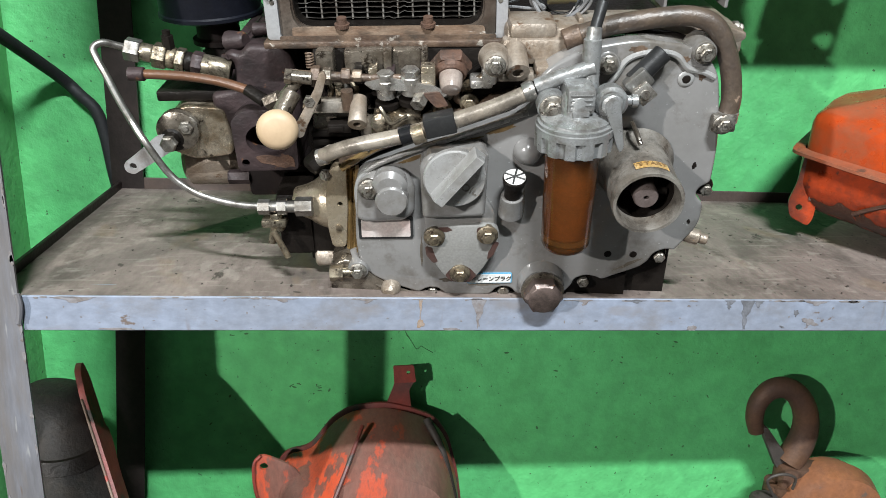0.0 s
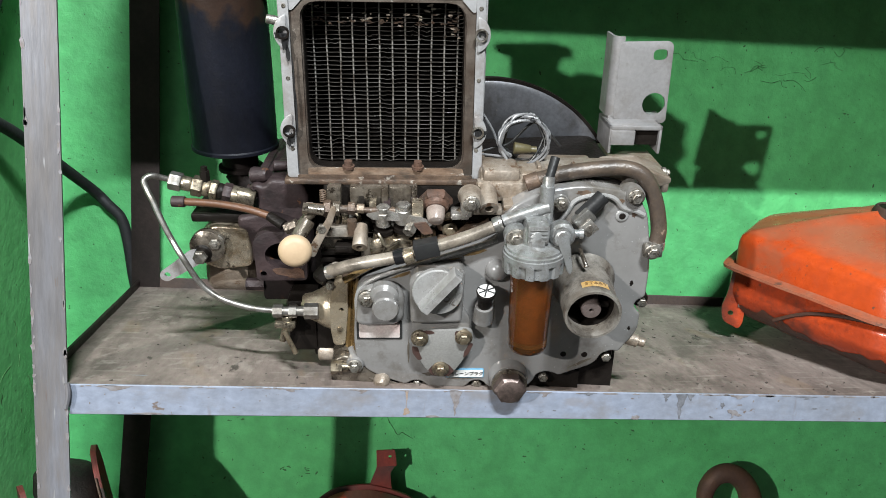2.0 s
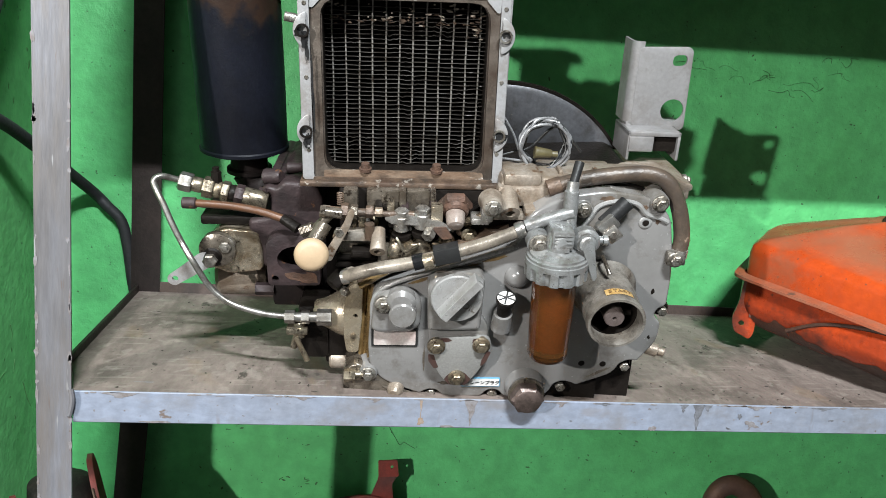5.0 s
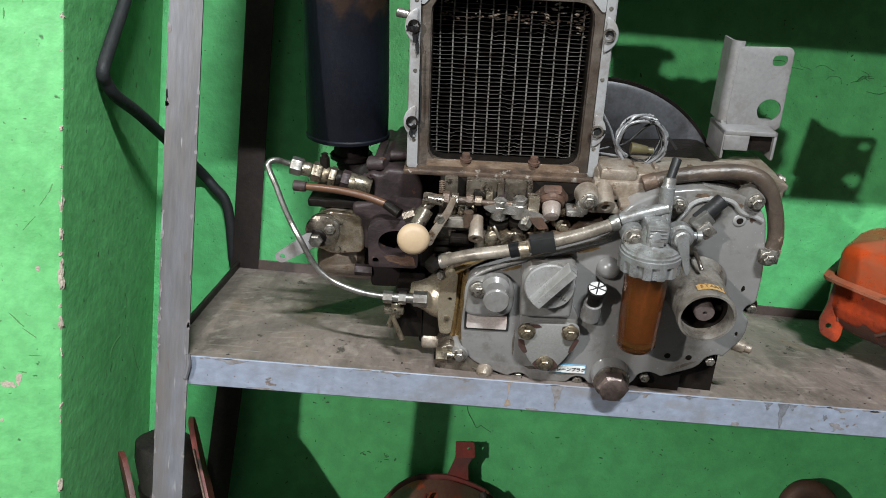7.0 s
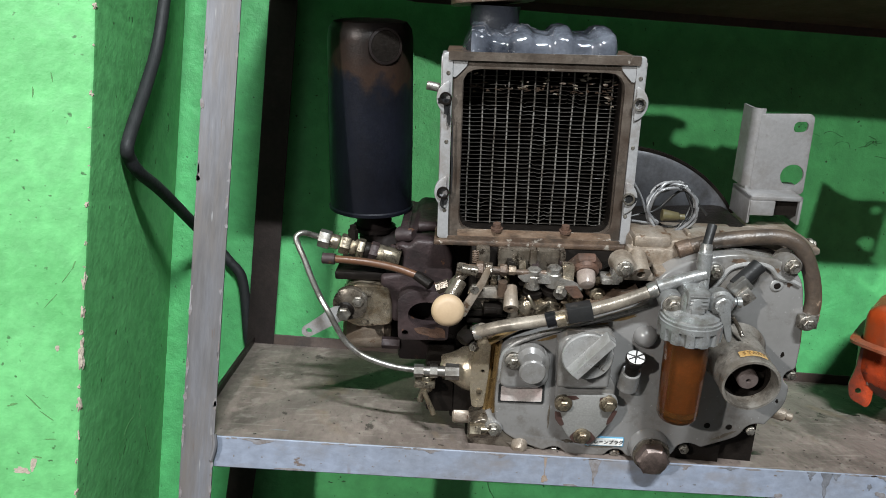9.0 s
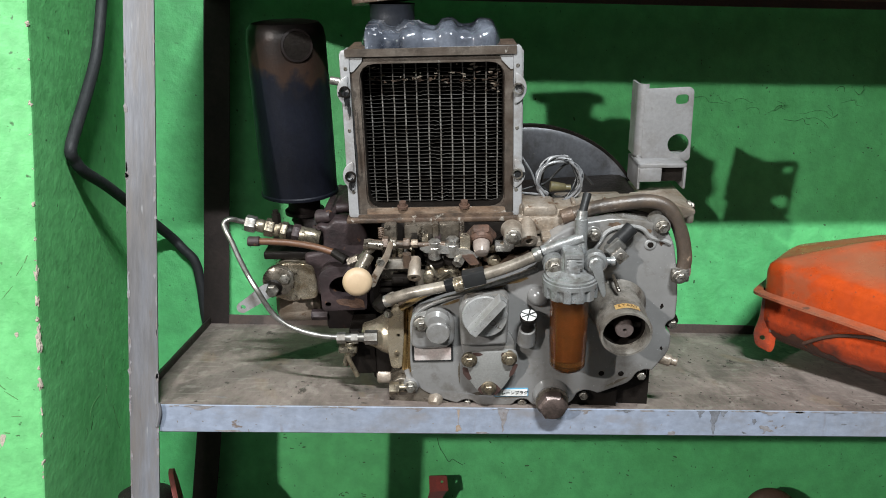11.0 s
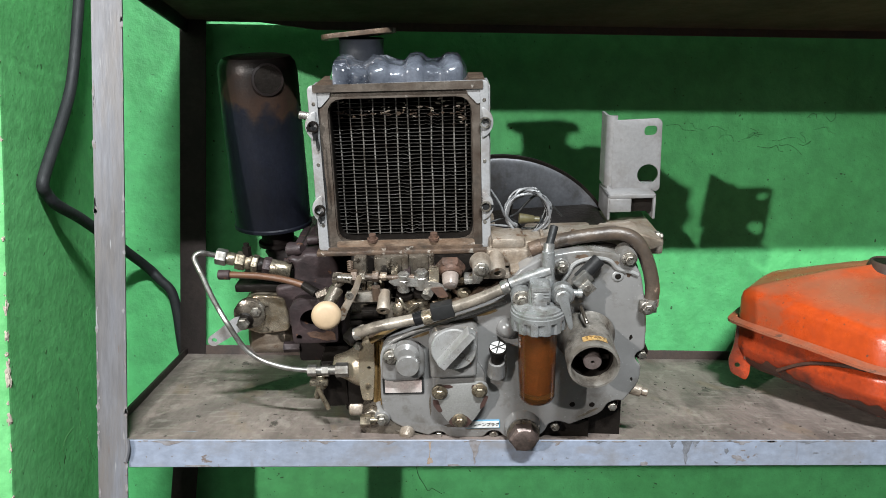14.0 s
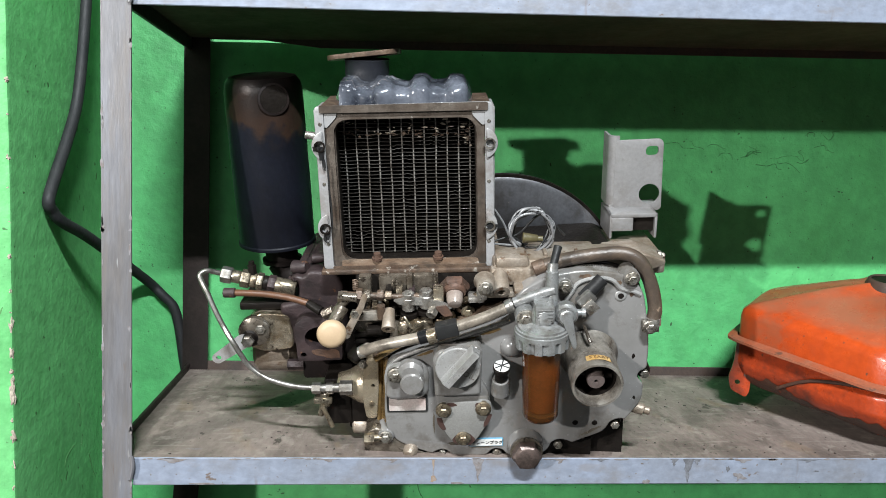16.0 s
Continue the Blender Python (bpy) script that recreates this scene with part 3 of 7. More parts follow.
def pier():
    """The wall pier beside the rack, with a knocked edge."""
    x1, y0 = -0.215, 0.10
    bm = bmesh.new()
    rows = 620
    zs = [ROOM_Z * i / rows for i in range(rows + 1)]
    lines = []
    rnd = random.Random(4)
    for z in zs:
        bite = 0.004 + 0.006 * max(0, noise.noise((z * 9, 3.1, 0)) + 0.25) + 0.003 * max(0, noise.noise((z * 46, 1.7, 2))) + 0.0012 * rnd.random()
        wob = 0.004 * noise.noise((z * 2.2, 0.5, 7))
        lines.append([bm.verts.new((ROOM_X0, y0, z)), bm.verts.new((x1 - bite + wob, y0, z)), bm.verts.new((x1 - bite * 0.3 + wob, y0 + bite * 0.35, z)),
                      bm.verts.new((x1 + wob, y0 + bite, z)), bm.verts.new((x1, 0.70, z)), bm.verts.new((ROOM_X0, 0.70, z))])
    for a, c in zip(lines, lines[1:]):
        for i in range(6):
            j = (i + 1) % 6
            bm.faces.new((a[i], a[j], c[j], c[i]))
    return bm


wall_pier = part("wall_pier", pier(), PIER)
tagged(wall_pier, "bright green painted wall pier with a knocked plaster edge", "wall", kind="structure")
for i, (z, s) in enumerate(((0.983, 1.5), (0.936, 1.0), (0.882, 1.6), (0.861, 1.9), (0.796, 1.4), (0.747, 1.2), (0.659, 1.1), (0.637, 0.9), (0.522, 1.6), (0.46, 1.0), (1.372, 0.5), (1.318, 0.4), (1.251, 0.55), (1.204, 0.35), (1.148, 0.5), (1.093, 0.45), (1.037, 0.6), (1.002, 0.4), (0.905, 0.5), (0.823, 0.5), (0.709, 0.6))):
    bm = bmesh.new()
    bmesh.ops.create_icosphere(bm, subdivisions=3, radius=1)
    for v in bm.verts:
        k = 1 + 0.6 * noise.noise(v.co * 1.9 + Vector((i * 3.1, 0, 0))) + 0.18 * noise.noise(v.co * 4 + Vector((0, i, 0)))
        v.co = Vector((-0.2192 + v.co.x * 0.0038 * min(1.3, 0.6 + 0.4 * s) * k, 0.1037 + v.co.y * 0.0032 * k, z + v.co.z * 0.0095 * s * k))
    part("plaster_chip", bm, PLASTER, wall_pier, "bare plaster where the paint is knocked off")


def ragged(x, z, w, h, seed, y0=-0.0004, y1=0.0003, turn=0.0):
    """A thin dried run, scuff or chip with an uneven outline."""
    pts, ct, st = [], math.cos(turn), math.sin(turn)
    for k in range(22):
        a = 2 * math.pi * k / 22
        r = 1 + 0.55 * noise.noise((math.cos(a) * 1.5 + seed, math.sin(a) * 1.5, seed * 0.7)) + 0.3 * noise.noise((math.cos(a) * 4, math.sin(a) * 4 + seed, 2))
        px, pz = w * r * math.cos(a), h * r * math.sin(a)
        pts.append(Vector((x + px * ct - pz * st, z + px * st + pz * ct)))
    return slab(pts, y0, y1)


for i, (x, z, w, h, tn, mt) in enumerate(((-0.251, 0.879, 0.003, 0.004, 0, PLASTER), (-0.296, 0.690, 0.012, 0.005, -0.2, PLASTER), (-0.279, 0.700, 0.004, 0.011, -0.2, PLASTER), (-0.315, 0.587, 0.004, 0.009, 0, PLASTER), (-0.315, 0.535, 0.0055, 0.010, 0.3, PLASTER),
                                         (-0.305, 0.63, 0.002, 0.003, 0, PLASTER), (-0.281, 0.795, 0.016, 0.0009, -0.75, SCUFF), (-0.262, 0.776, 0.012, 0.0008, -0.6, SCUFF), (-0.256, 0.741, 0.009, 0.0007, 0.05, SCUFF), (-0.273, 0.712, 0.006, 0.0012, -0.1, SCUFF), (-0.312, 0.79, 0.007, 0.002, 0.3, SCUFF), (-0.232, 1.005, 0.008, 0.0009, 1.2, SCUFF), (-0.243, 0.985, 0.011, 0.0006, 1.0, SCUFF), (-0.262, 0.950, 0.013, 0.0006, 0.9, SCUFF), (-0.297, 1.245, 0.0011, 0.008, 0.0, SCUFF), (-0.272, 1.268, 0.0009, 0.006, 0.2, SCUFF))):
    part("paint_scuff", ragged(x, z, w, h, 3.7 * i + 1, 0.0997, 0.1004, tn), mt, wall_pier, "scuffed or peeled paint")


rnd = random.Random(19)
for i in range(22):
    bm = ragged(rnd.uniform(0.13, 0.52), rnd.uniform(0.55, 1.35), rnd.uniform(0.0012, 0.004), rnd.uniform(0.0015, 0.008), 2.9 * i, -0.0004, 0.0003, rnd.uniform(-0.5, 0.5))
    bm.transform(Matrix.Translation((-0.215, 0, 0)) @ Matrix.Rotation(radians(90), 4, "Z"))
    part("paint_scuff", bm, SCUFF, wall_pier, "scuffed or peeled paint")


# ---- the rack ----
def angle_post(x0, x1, y0, y1, z0, z1, t=0.004, left=True):
    """An angle iron upright: one flange across, one going back."""
    outline = [(x0, y0), (x1, y0), (x1, y0 + t), (x0 + t, y0 + t), (x0 + t, y1), (x0, y1)] if left else [(x0, y0), (x1, y0), (x1, y1), (x1 - t, y1), (x1 - t, y0 + t), (x0, y0 + t)]
    bm = bmesh.new()
    levels = [[bm.verts.new((x, y, z)) for x, y in outline] for z in (z0, DECK_Z - 0.02, z1)]
    for a, c in zip(levels, levels[1:]):
        for i in range(6):
            bm.faces.new((a[i], a[(i + 1) % 6], c[(i + 1) % 6], c[i]))
    bm.faces.new(levels[0][::-1])
    bm.faces.new(levels[-1])
    bmesh.ops.bevel(bm, geom=[e for e in bm.edges if abs(e.verts[0].co.z - e.verts[1].co.z) > 0.1], offset=0.001, segments=1, affect="EDGES")
    return bm


DECK_Z, RISE = 0.80, 0.036
rack = thing("steel_rack", "grey painted angle steel rack with dusty steel decks", "shelf rack")
part("upright", angle_post(-0.042, 0.001, -0.004, 0.036, 0, 2.3), POST, rack, smooth=False)
part("upright", angle_post(2.35, 2.393, -0.004, 0.036, 0, 2.3), POST, rack, smooth=False)
bm = angle_post(-0.046, 0.008, 0.520, 0.556, 0, 2.3)
# skewed below the deck so that it lines up from the camera
for v in bm.verts:
    v.co.x -= 0.070 * max(0.0, DECK_Z - 0.02 - v.co.z)
part("upright", bm, DARKSTEEL, rack, "dark brown unpainted upright, skewed below the deck to fit the view", smooth=False)
part("upright", angle_post(2.35, 2.395, 0.520, 0.556, 0, 2.3), DARKSTEEL, rack, "dark brown unpainted upright", smooth=False)


def deck(z, rise, lip_h, name_note):
    sh = Matrix(((1, 0, 0, 0), (0, 1, 0, 0), (rise, 0, 1, z), (0, 0, 0, 1)))
    for nm, bm, mt, lb in (
            ("front_rail", add(box(0.001, 2.35, 0.0, 0.004, -lip_h, 0, 0.0012, 1), box(0.001, 2.35, 0.004, 0.04, -0.004, -0.0005, 0, 1)), LIP, "blue grey painted front rail"),
            # upper rail is tapered at the left to let a lit wall strip show
            ("rear_rail", box(0.008, 2.35, 0.520, 0.525, -0.02, 0.020, 0.001, 1) if rise == 0 else slab([(0.008, -0.006), (0.12, -0.006), (0.24, -0.02), (2.35, -0.02), (2.35, 0.02), (0.008, 0.02)], 0.520, 0.525), REARSTEEL, "rusty brown rear rail"),
            ("end_rail", box(-0.036, -0.030, 0.03, 0.52, -0.03, 0.013, 0.001, 1), DARKSTEEL, "dark end rail"),
            ("end_rail", box(2.385, 2.39, 0.03, 0.52, -0.03, 0.013, 0.001, 1), DARKSTEEL, "dark end rail")):
        bm.transform(sh)
        part(nm, bm, mt, rack, lb, smooth=False)
    # a thin plate, a little uneven
    bm = bmesh.new()
    nx, ny = 60, 14
    g = [[bm.verts.new((-0.030 + 2.41 * i / nx, 0.0035 + 0.516 * j / ny, 0.0012 * noise.noise((i * 0.35, j * 0.35, z)) if 0 < j < ny else 0)) for j in range(ny + 1)] for i in range(nx + 1)]
    for i in range(nx):
        for j in range(ny):
            bm.faces.new((g[i][j], g[i + 1][j], g[i + 1][j + 1], g[i][j + 1]))
    top = bmesh.ops.extrude_face_region(bm, geom=list(bm.faces))
    for v in top["geom"]:
        if isinstance(v, bmesh.types.BMVert):
            v.co.z -= 0.0035
    bm.transform(sh)
    return bm


part("deck", deck(DECK_Z, 0, 0.044, ""), DECK, rack, "dusty grey brown steel deck")
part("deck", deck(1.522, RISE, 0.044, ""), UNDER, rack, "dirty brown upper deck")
for z, dz in ((DECK_Z - 0.012, 0), (1.50, 0)):
    bm = tube([(-0.001, -0.005, z - 0.020), (0.003, -0.006, z), (0.001, -0.005, z + 0.016)], 0.0035, 8, 3)
    part("weld_bead", bm, POST, rack)

# ---- the engine ----
E_M = Matrix(((0.99262, 0.08567, -0.07895, 0.59849), (-0.10474, 0.96238, -0.19153, -0.01302), (0.06110, 0.25787, 0.95433, 0.80218), (0, 0, 0, 1)))
engine = thing("diesel_engine", "grey single cylinder diesel engine, oily and stripped", "engine", E_M)


def P(name, bm, material, label="", parent=None, m=None):
    return part(name, bm, material, parent or engine, label, m=m)


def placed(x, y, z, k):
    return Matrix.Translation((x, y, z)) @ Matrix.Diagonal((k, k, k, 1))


# groups moved and scaled along the camera's rays to fit its view
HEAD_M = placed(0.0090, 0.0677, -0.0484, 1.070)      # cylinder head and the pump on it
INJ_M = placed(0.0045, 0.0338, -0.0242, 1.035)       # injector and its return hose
# these two are also stretched in height to match the view
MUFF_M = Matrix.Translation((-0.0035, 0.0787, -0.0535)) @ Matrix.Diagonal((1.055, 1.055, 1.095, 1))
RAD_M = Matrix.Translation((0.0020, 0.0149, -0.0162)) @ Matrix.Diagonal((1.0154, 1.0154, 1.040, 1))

# crankcase and gear case
case_line = rounded([(-0.2105, 0.082), (-0.208, 0.122), (-0.2046, 0.164), (-0.196, 0.177), (-0.12, 0.205), (-0.012, 0.243), (0.0, 0.288), (0.045, 0.314), (0.10, 0.323), (0.158, 0.315),
                     (0.188, 0.290), (0.196, 0.250), (0.203, 0.20), (0.203, 0.152), (0.192, 0.146), (0.188, 0.138), (0.192, 0.130), (0.199, 0.124), (0.1985, 0.094), (0.178, 0.064),
                     (0.1745, 0.0585), (0.163, 0.0605), (0.150, 0.0550), (0.1445, 0.0430), (0.136, 0.0350), (0.090, 0.0160), (0.083, 0.0200), (0.070, 0.0235), (0.057, 0.0180), (0.0535, 0.0080), (0.046, -0.0020),
                     (0.02, -0.0055), (-0.012, -0.0050), (-0.0165, -0.0020), (-0.022, 0.0050), (-0.031, 0.0078), (-0.040, 0.0050), (-0.0455, -0.0020), (-0.050, -0.0050), (-0.098, -0.0050),
                     (-0.1045, -0.0020), (-0.111, 0.0050), (-0.120, 0.0078), (-0.129, 0.0050), (-0.136, 0.0000), (-0.171, 0.0130), (-0.196, 0.0280), (-0.2085, 0.0500)], 0.018)
P("gear_case", slab(case_line, 0.0205, 0.052, bevel=0.004), CASE, "grey painted gear case cover with chips and oil")
# black so that the bolt notches hold painted shade
P("gear_case_flange", slab([Vector(p) * 1.012 + Vector((0.0, -0.001)) for p in case_line], 0.052, 0.066, bevel=0.002), BLACKOILSHADE, "joint flange, black for the shade in the bolt notches")
P("crankcase", slab(rounded([(-0.205, 0.0), (-0.2, 0.19), (-0.03, 0.30), (0.18, 0.31), (0.195, 0.2), (0.185, 0.06), (0.10, -0.015), (-0.16, -0.02)], 0.03), 0.066, 0.30), BLACKOILSHADE, "black crankcase")
P("sump", box(-0.19, 0.12, 0.075, 0.28, -0.045, 0.02, 0.012), BLACKOILSHADE, "black sump")
for x0, x1, z0 in ((-0.19, -0.15, 0.0), (0.10, 0.14, -0.02)):
    bm = bmesh.new()
    bmesh.ops.create_cube(bm, size=1)
    for v in bm.verts:
        x, y = (x0 if v.co.x < 0 else x1), (0.09 if v.co.y < 0 else 0.30)
        v.co = Vector((x, y, 0.0 if v.co.z > 0 else -0.0640 * x - 0.2702 * y - 0.0013))
    P("mounting_rail", bm, BLACKOILSHADE, "black mounting rail under the crankcase")
# added black blocks: the sump and the shade beneath the gear case
for x0, x1, y0, y1, zt in ((-0.165, 0.050, 0.034, 0.285, 0.0), (0.050, 0.125, 0.040, 0.285, 0.012), (0.125, 0.180, 0.056, 0.285, 0.045)):
    bm = bmesh.new()
    bmesh.ops.create_cube(bm, size=1)
    for v in bm.verts:
        x, y = (x0 if v.co.x < 0 else x1), (y0 if v.co.y < 0 else y1)
        v.co = Vector((x, y, zt if v.co.z > 0 else -0.0640 * x - 0.2702 * y - 0.0013))
    P("case_shade_box", bm, BLACKOILSHADE, "black block for sump and shade under the case")
P("crankcase_top", add(box(-0.035, 0.175, 0.060, 0.135, 0.285, 0.326, 0.007), box(-0.03, 0.252, 0.130, 0.292, 0.27, 0.2995, 0.005), box(0.03, 0.14, 0.128, 0.19, 0.295, 0.312, 0.006)), DUSTALU, "dusty aluminium crankcase top")
for x in (0.0, 0.045, 0.095, 0.14):
    P("top_rib", box(x, x + 0.006, 0.075, 0.10, 0.324, 0.3315, 0.002), DUSTALU)
P("top_step", box(-0.04, 0.16, 0.052, 0.075, 0.285, 0.315, 0.006), DUSTALU, "stained shoulder of the crankcase")
P("top_step", box(-0.032, 0.02, 0.055, 0.11, 0.312, 0.332, 0.007), DUSTALU, "rust stained corner")
P("lifting_lug", slab(rounded([(0.150, 0.280), (0.150, 0.316), (0.205, 0.319), (0.243, 0.305), (0.243, 0.297), (0.20, 0.281)], 0.006), 0.10, 0.165, bevel=0.003), DUSTALU)
P("bolt", bolt((0.242, 0.135, 0.301), (1, 0, 0), 0.006, 0.006), BOLT)

# ridges that run along the cover
# the rib's highlight is put into its lighter grey
P("cover_rib", tube([(-0.204, 0.019, 0.118), (-0.203, 0.019, 0.155), (-0.188, 0.018, 0.176), (-0.150, 0.018, 0.194), (-0.10, 0.018, 0.211), (-0.05, 0.018, 0.229), (-0.012, 0.018, 0.243)], 0.0034, 8), CAPMAT, "cover rib in lighter grey for its highlight")
P("cover_rib", tube([(0.0691, 0.0205, 0.2672), (0.0802, 0.020, 0.2853), (0.0889, 0.0198, 0.3003), (0.1056, 0.0198, 0.3075), (0.128, 0.0198, 0.3085), (0.1425, 0.0198, 0.3035), (0.1543, 0.0198, 0.2910), (0.1714, 0.0198, 0.2865), (0.1845, 0.0205, 0.2800)], 0.0034, 8), CAPMAT, "ridge on the cover, lighter than the paint")
P("gasket_strip", tube([(-0.222, 0.030, 0.172), (-0.17, 0.036, 0.200), (-0.10, 0.038, 0.222), (-0.03, 0.038, 0.246)], 0.005, 8), VARNISH, "oily yellow brown gasket edge")
P("upper_arm", add(box(-0.005, 0.06, 0.026, 0.055, 0.281, 0.292, 0.003), box(-0.06, 0.005, 0.035, 0.06, 0.272, 0.282, 0.003)), DUSTALU)
# black cups paint the shade of the recesses round these bolts
for x, z in ((-0.1195, -0.0030), (-0.0305, -0.0030), (0.069, 0.0085), (0.1595, 0.0450), (0.2015, 0.1385)):
    P("bolt_pocket", turned([(0, 0.0105), (0.002, 0.0120), (0.020, 0.0130), (0.0202, 0.010)], (x, 0.038, z), (0, 1, 0), 24), BLACKOILSHADE, "black cup for the shade round the bolt")
    P("bolt", bolt((x, 0.034, z), FRONT, 0.0074, 0.008, False), BOLT)
for x, z, r in ((0.169, 0.308, 0.0085), (-0.049, 0.297, 0.0085), (0.069, 0.297, 0.008), (-0.210, 0.037, 0.0085)):
    P("bolt_boss", turned([(0, 0.0120), (0.002, 0.0130), (0.018, 0.0135), (0.03, 0.017)], (x, 0.016, z), (0, 1, 0), 24), DUSTALU if -0.1 < x < 0 else CASE)
    P("bolt", bolt((x, 0.016, z), FRONT, r * 0.9, 0.007), BOLT)
P("side_bolt", add(rod((0.180, 0.035, 0.078), (0.204, 0.030, 0.072), 0.010, bevel=0.001), rod((0.204, 0.030, 0.072), (0.214, 0.028, 0.070), 0.007, bevel=0.001)), DUSTALU, "plain steel stud on the case edge")
for x, y, z in ((0.1545, 0.0190, 0.2790), (0.094, 0.021, 0.055), (0.125, 0.021, 0.054)):
    P("case_hole", turned([(0, 0.0052), (0.0012, 0.0040)], (x, y, z), FRONT, 14), BLACKOILSHADE, "dark threaded hole")
P("case_hole_rim", turned([(0, 0.009), (0.0012, 0.0075), (0.0013, 0.0055)], (0.1545, 0.0198, 0.2790), FRONT, 18), CAPMAT)

# oil runs and varnish on the painted cover
for k, (x, z, w_, h_, tn, mt) in enumerate(((-0.100, 0.0195, 0.010, 0.003, 0.0, DIMALU), (-0.06, 0.012, 0.020, 0.0022, 0.0, OILRUN), (-0.17, 0.008, 0.016, 0.003, -0.2, OILRUN),
                                         (-0.140, 0.187, 0.022, 0.0022, 0.36, VARNISH), (-0.085, 0.2065, 0.026, 0.0020, 0.33, VARNISH), (-0.040, 0.222, 0.018, 0.0022, 0.33, VARNISH), (0.150, 0.300, 0.006, 0.004, 0.3, RADRUST), (0.172, 0.283, 0.004, 0.006, 0.0, RADRUST), (0.100, 0.312, 0.010, 0.003, 0.0, RADRUST), (0.120, 0.040, 0.016, 0.0025, 0.5, OILRUN), (-0.132, 0.060, 0.0014, 0.020, 0.0, OILRUN), (-0.012, 0.130, 0.0016, 0.022, 0.0, OILRUN), (0.180, 0.175, 0.003, 0.004, 0.0, BLACKOILSHADE), (0.185, 0.10, 0.002, 0.003, 0.0, BLACKOILSHADE))):
    P("oil_run", ragged(x, z, w_, h_, 4.1 * k + 3, 0.0202, 0.0208, tn), mt, "oil run on the cover")

# adjuster pod with a bolt and a round plug
pod = P("adjuster_pod", slab(rounded([(-0.206, 0.118), (-0.202, 0.164), (-0.184, 0.177), (-0.150, 0.178), (-0.137, 0.160), (-0.138, 0.124), (-0.15, 0.113), (-0.198, 0.111)], 0.014), 0.003, 0.024, bevel=0.009), CASE)
P("bolt", bolt((-0.188, 0.002, 0.158), FRONT, 0.0088, 0.008), BOLT)
P("round_plug", add(turned([(0, 0.0195), (0.016, 0.0185), (0.018, 0.0165), (0.0185, 0.001)], (-0.163, 0.006, 0.148), FRONT, 32),), CASE, "round press plug")
P("pod_hump", turned([(0, 0.0205), (0.014, 0.020), (0.02, 0.014), (0.0205, 0.001)], (-0.165, 0.012, 0.163), FRONT, 28), CASE)

# name plate and drain label
P("name_plate_edge", slab(rounded([(-0.2055, 0.0820), (-0.2055, 0.1120), (-0.1410, 0.1120), (-0.1410, 0.0820)], 0.003), 0.0185, 0.021), INK)
plate = P("name_plate", slab(rounded([(-0.2022, 0.0852), (-0.2022, 0.1088), (-0.1443, 0.1088), (-0.1443, 0.0852)], 0.002), 0.0175, 0.019), LABELWHITE, "worn white name plate with a black edge")
P("drain_label_edge", slab(rounded([(-0.0765, 0.0145), (-0.0765, 0.0295), (-0.0215, 0.0295), (-0.0215, 0.0145)], 0.002), 0.0190, 0.021), BLUEINK)
P("drain_label", slab(rounded([(-0.075, 0.016), (-0.075, 0.028), (-0.023, 0.028), (-0.023, 0.016)], 0.001), 0.0180, 0.0192), WHITE, "small white drain plug label")
letters("label_letters", "ドレーンプラグ", 0.0072, Matrix.Translation((-0.047, 0.0176, 0.0218)) @ Matrix.Rotation(radians(90), 4, "X"), INK, engine)

# oil filler
P("filler_base", slab(rounded([(-0.129, 0.124), (-0.131, 0.192), (-0.120, 0.206), (-0.062, 0.212), (-0.055, 0.204), (-0.058, 0.126)], 0.006), -0.010, 0.024, bevel=0.006), CASE)
P("filler_web", slab(rounded([(-0.126, 0.085), (-0.128, 0.142), (-0.060, 0.146), (-0.044, 0.12), (-0.046, 0.09)], 0.01), 0.008, 0.024, bevel=0.004), CASE)
cap = P("oil_filler_cap", turned([(0, 0.0340), (0.008, 0.0345), (0.0102, 0.0328), (0.0106, 0.001)], (-0.0925, -0.0098, 0.1800), FRONT, 40), CAPMAT, "cast aluminium oil filler cap with a bar grip")
gb = box(-0.036, 0.040, -0.022, 0.0, -0.0085, 0.0085, 0.0010, 1)
for v in gb.verts:
    if v.co.y < -0.011:
        v.co.x = v.co.x * 0.93 + 0.002
        v.co.z *= 0.70
P("grip", gb, CAPMAT, "", cap, Matrix.Translation((-0.0910, -0.0185, 0.1838)) @ Matrix.Rotation(radians(-50), 4, "Y"))
letters("cap_letters", "OIL", 0.0125, Matrix.Translation((-0.0765, -0.0206, 0.168)) @ Matrix.Rotation(radians(25), 4, "Y") @ Matrix.Rotation(radians(90), 4, "X"), CRANKMAT, cap)

# three-bolt cover
cover = P("blanking_cover", slab(rounded([(-0.127, 0.082), (-0.127, 0.104), (-0.105, 0.108), (-0.064, 0.110), (-0.041, 0.108), (-0.040, 0.084), (-0.060, 0.046), (-0.075, 0.028), (-0.095, 0.028), (-0.110, 0.046)], 0.012), 0.000, 0.009, bevel=0.002), CHIPPED, "three-bolt cover with flaking grey paint")
for x, z in ((-0.116, 0.095), (-0.054, 0.097), (-0.086, 0.043)):
    P("bolt", bolt((x, 0.000, z), FRONT, 0.0086, 0.008), GOLDBOLT, "yellow zinc bolt", cover)

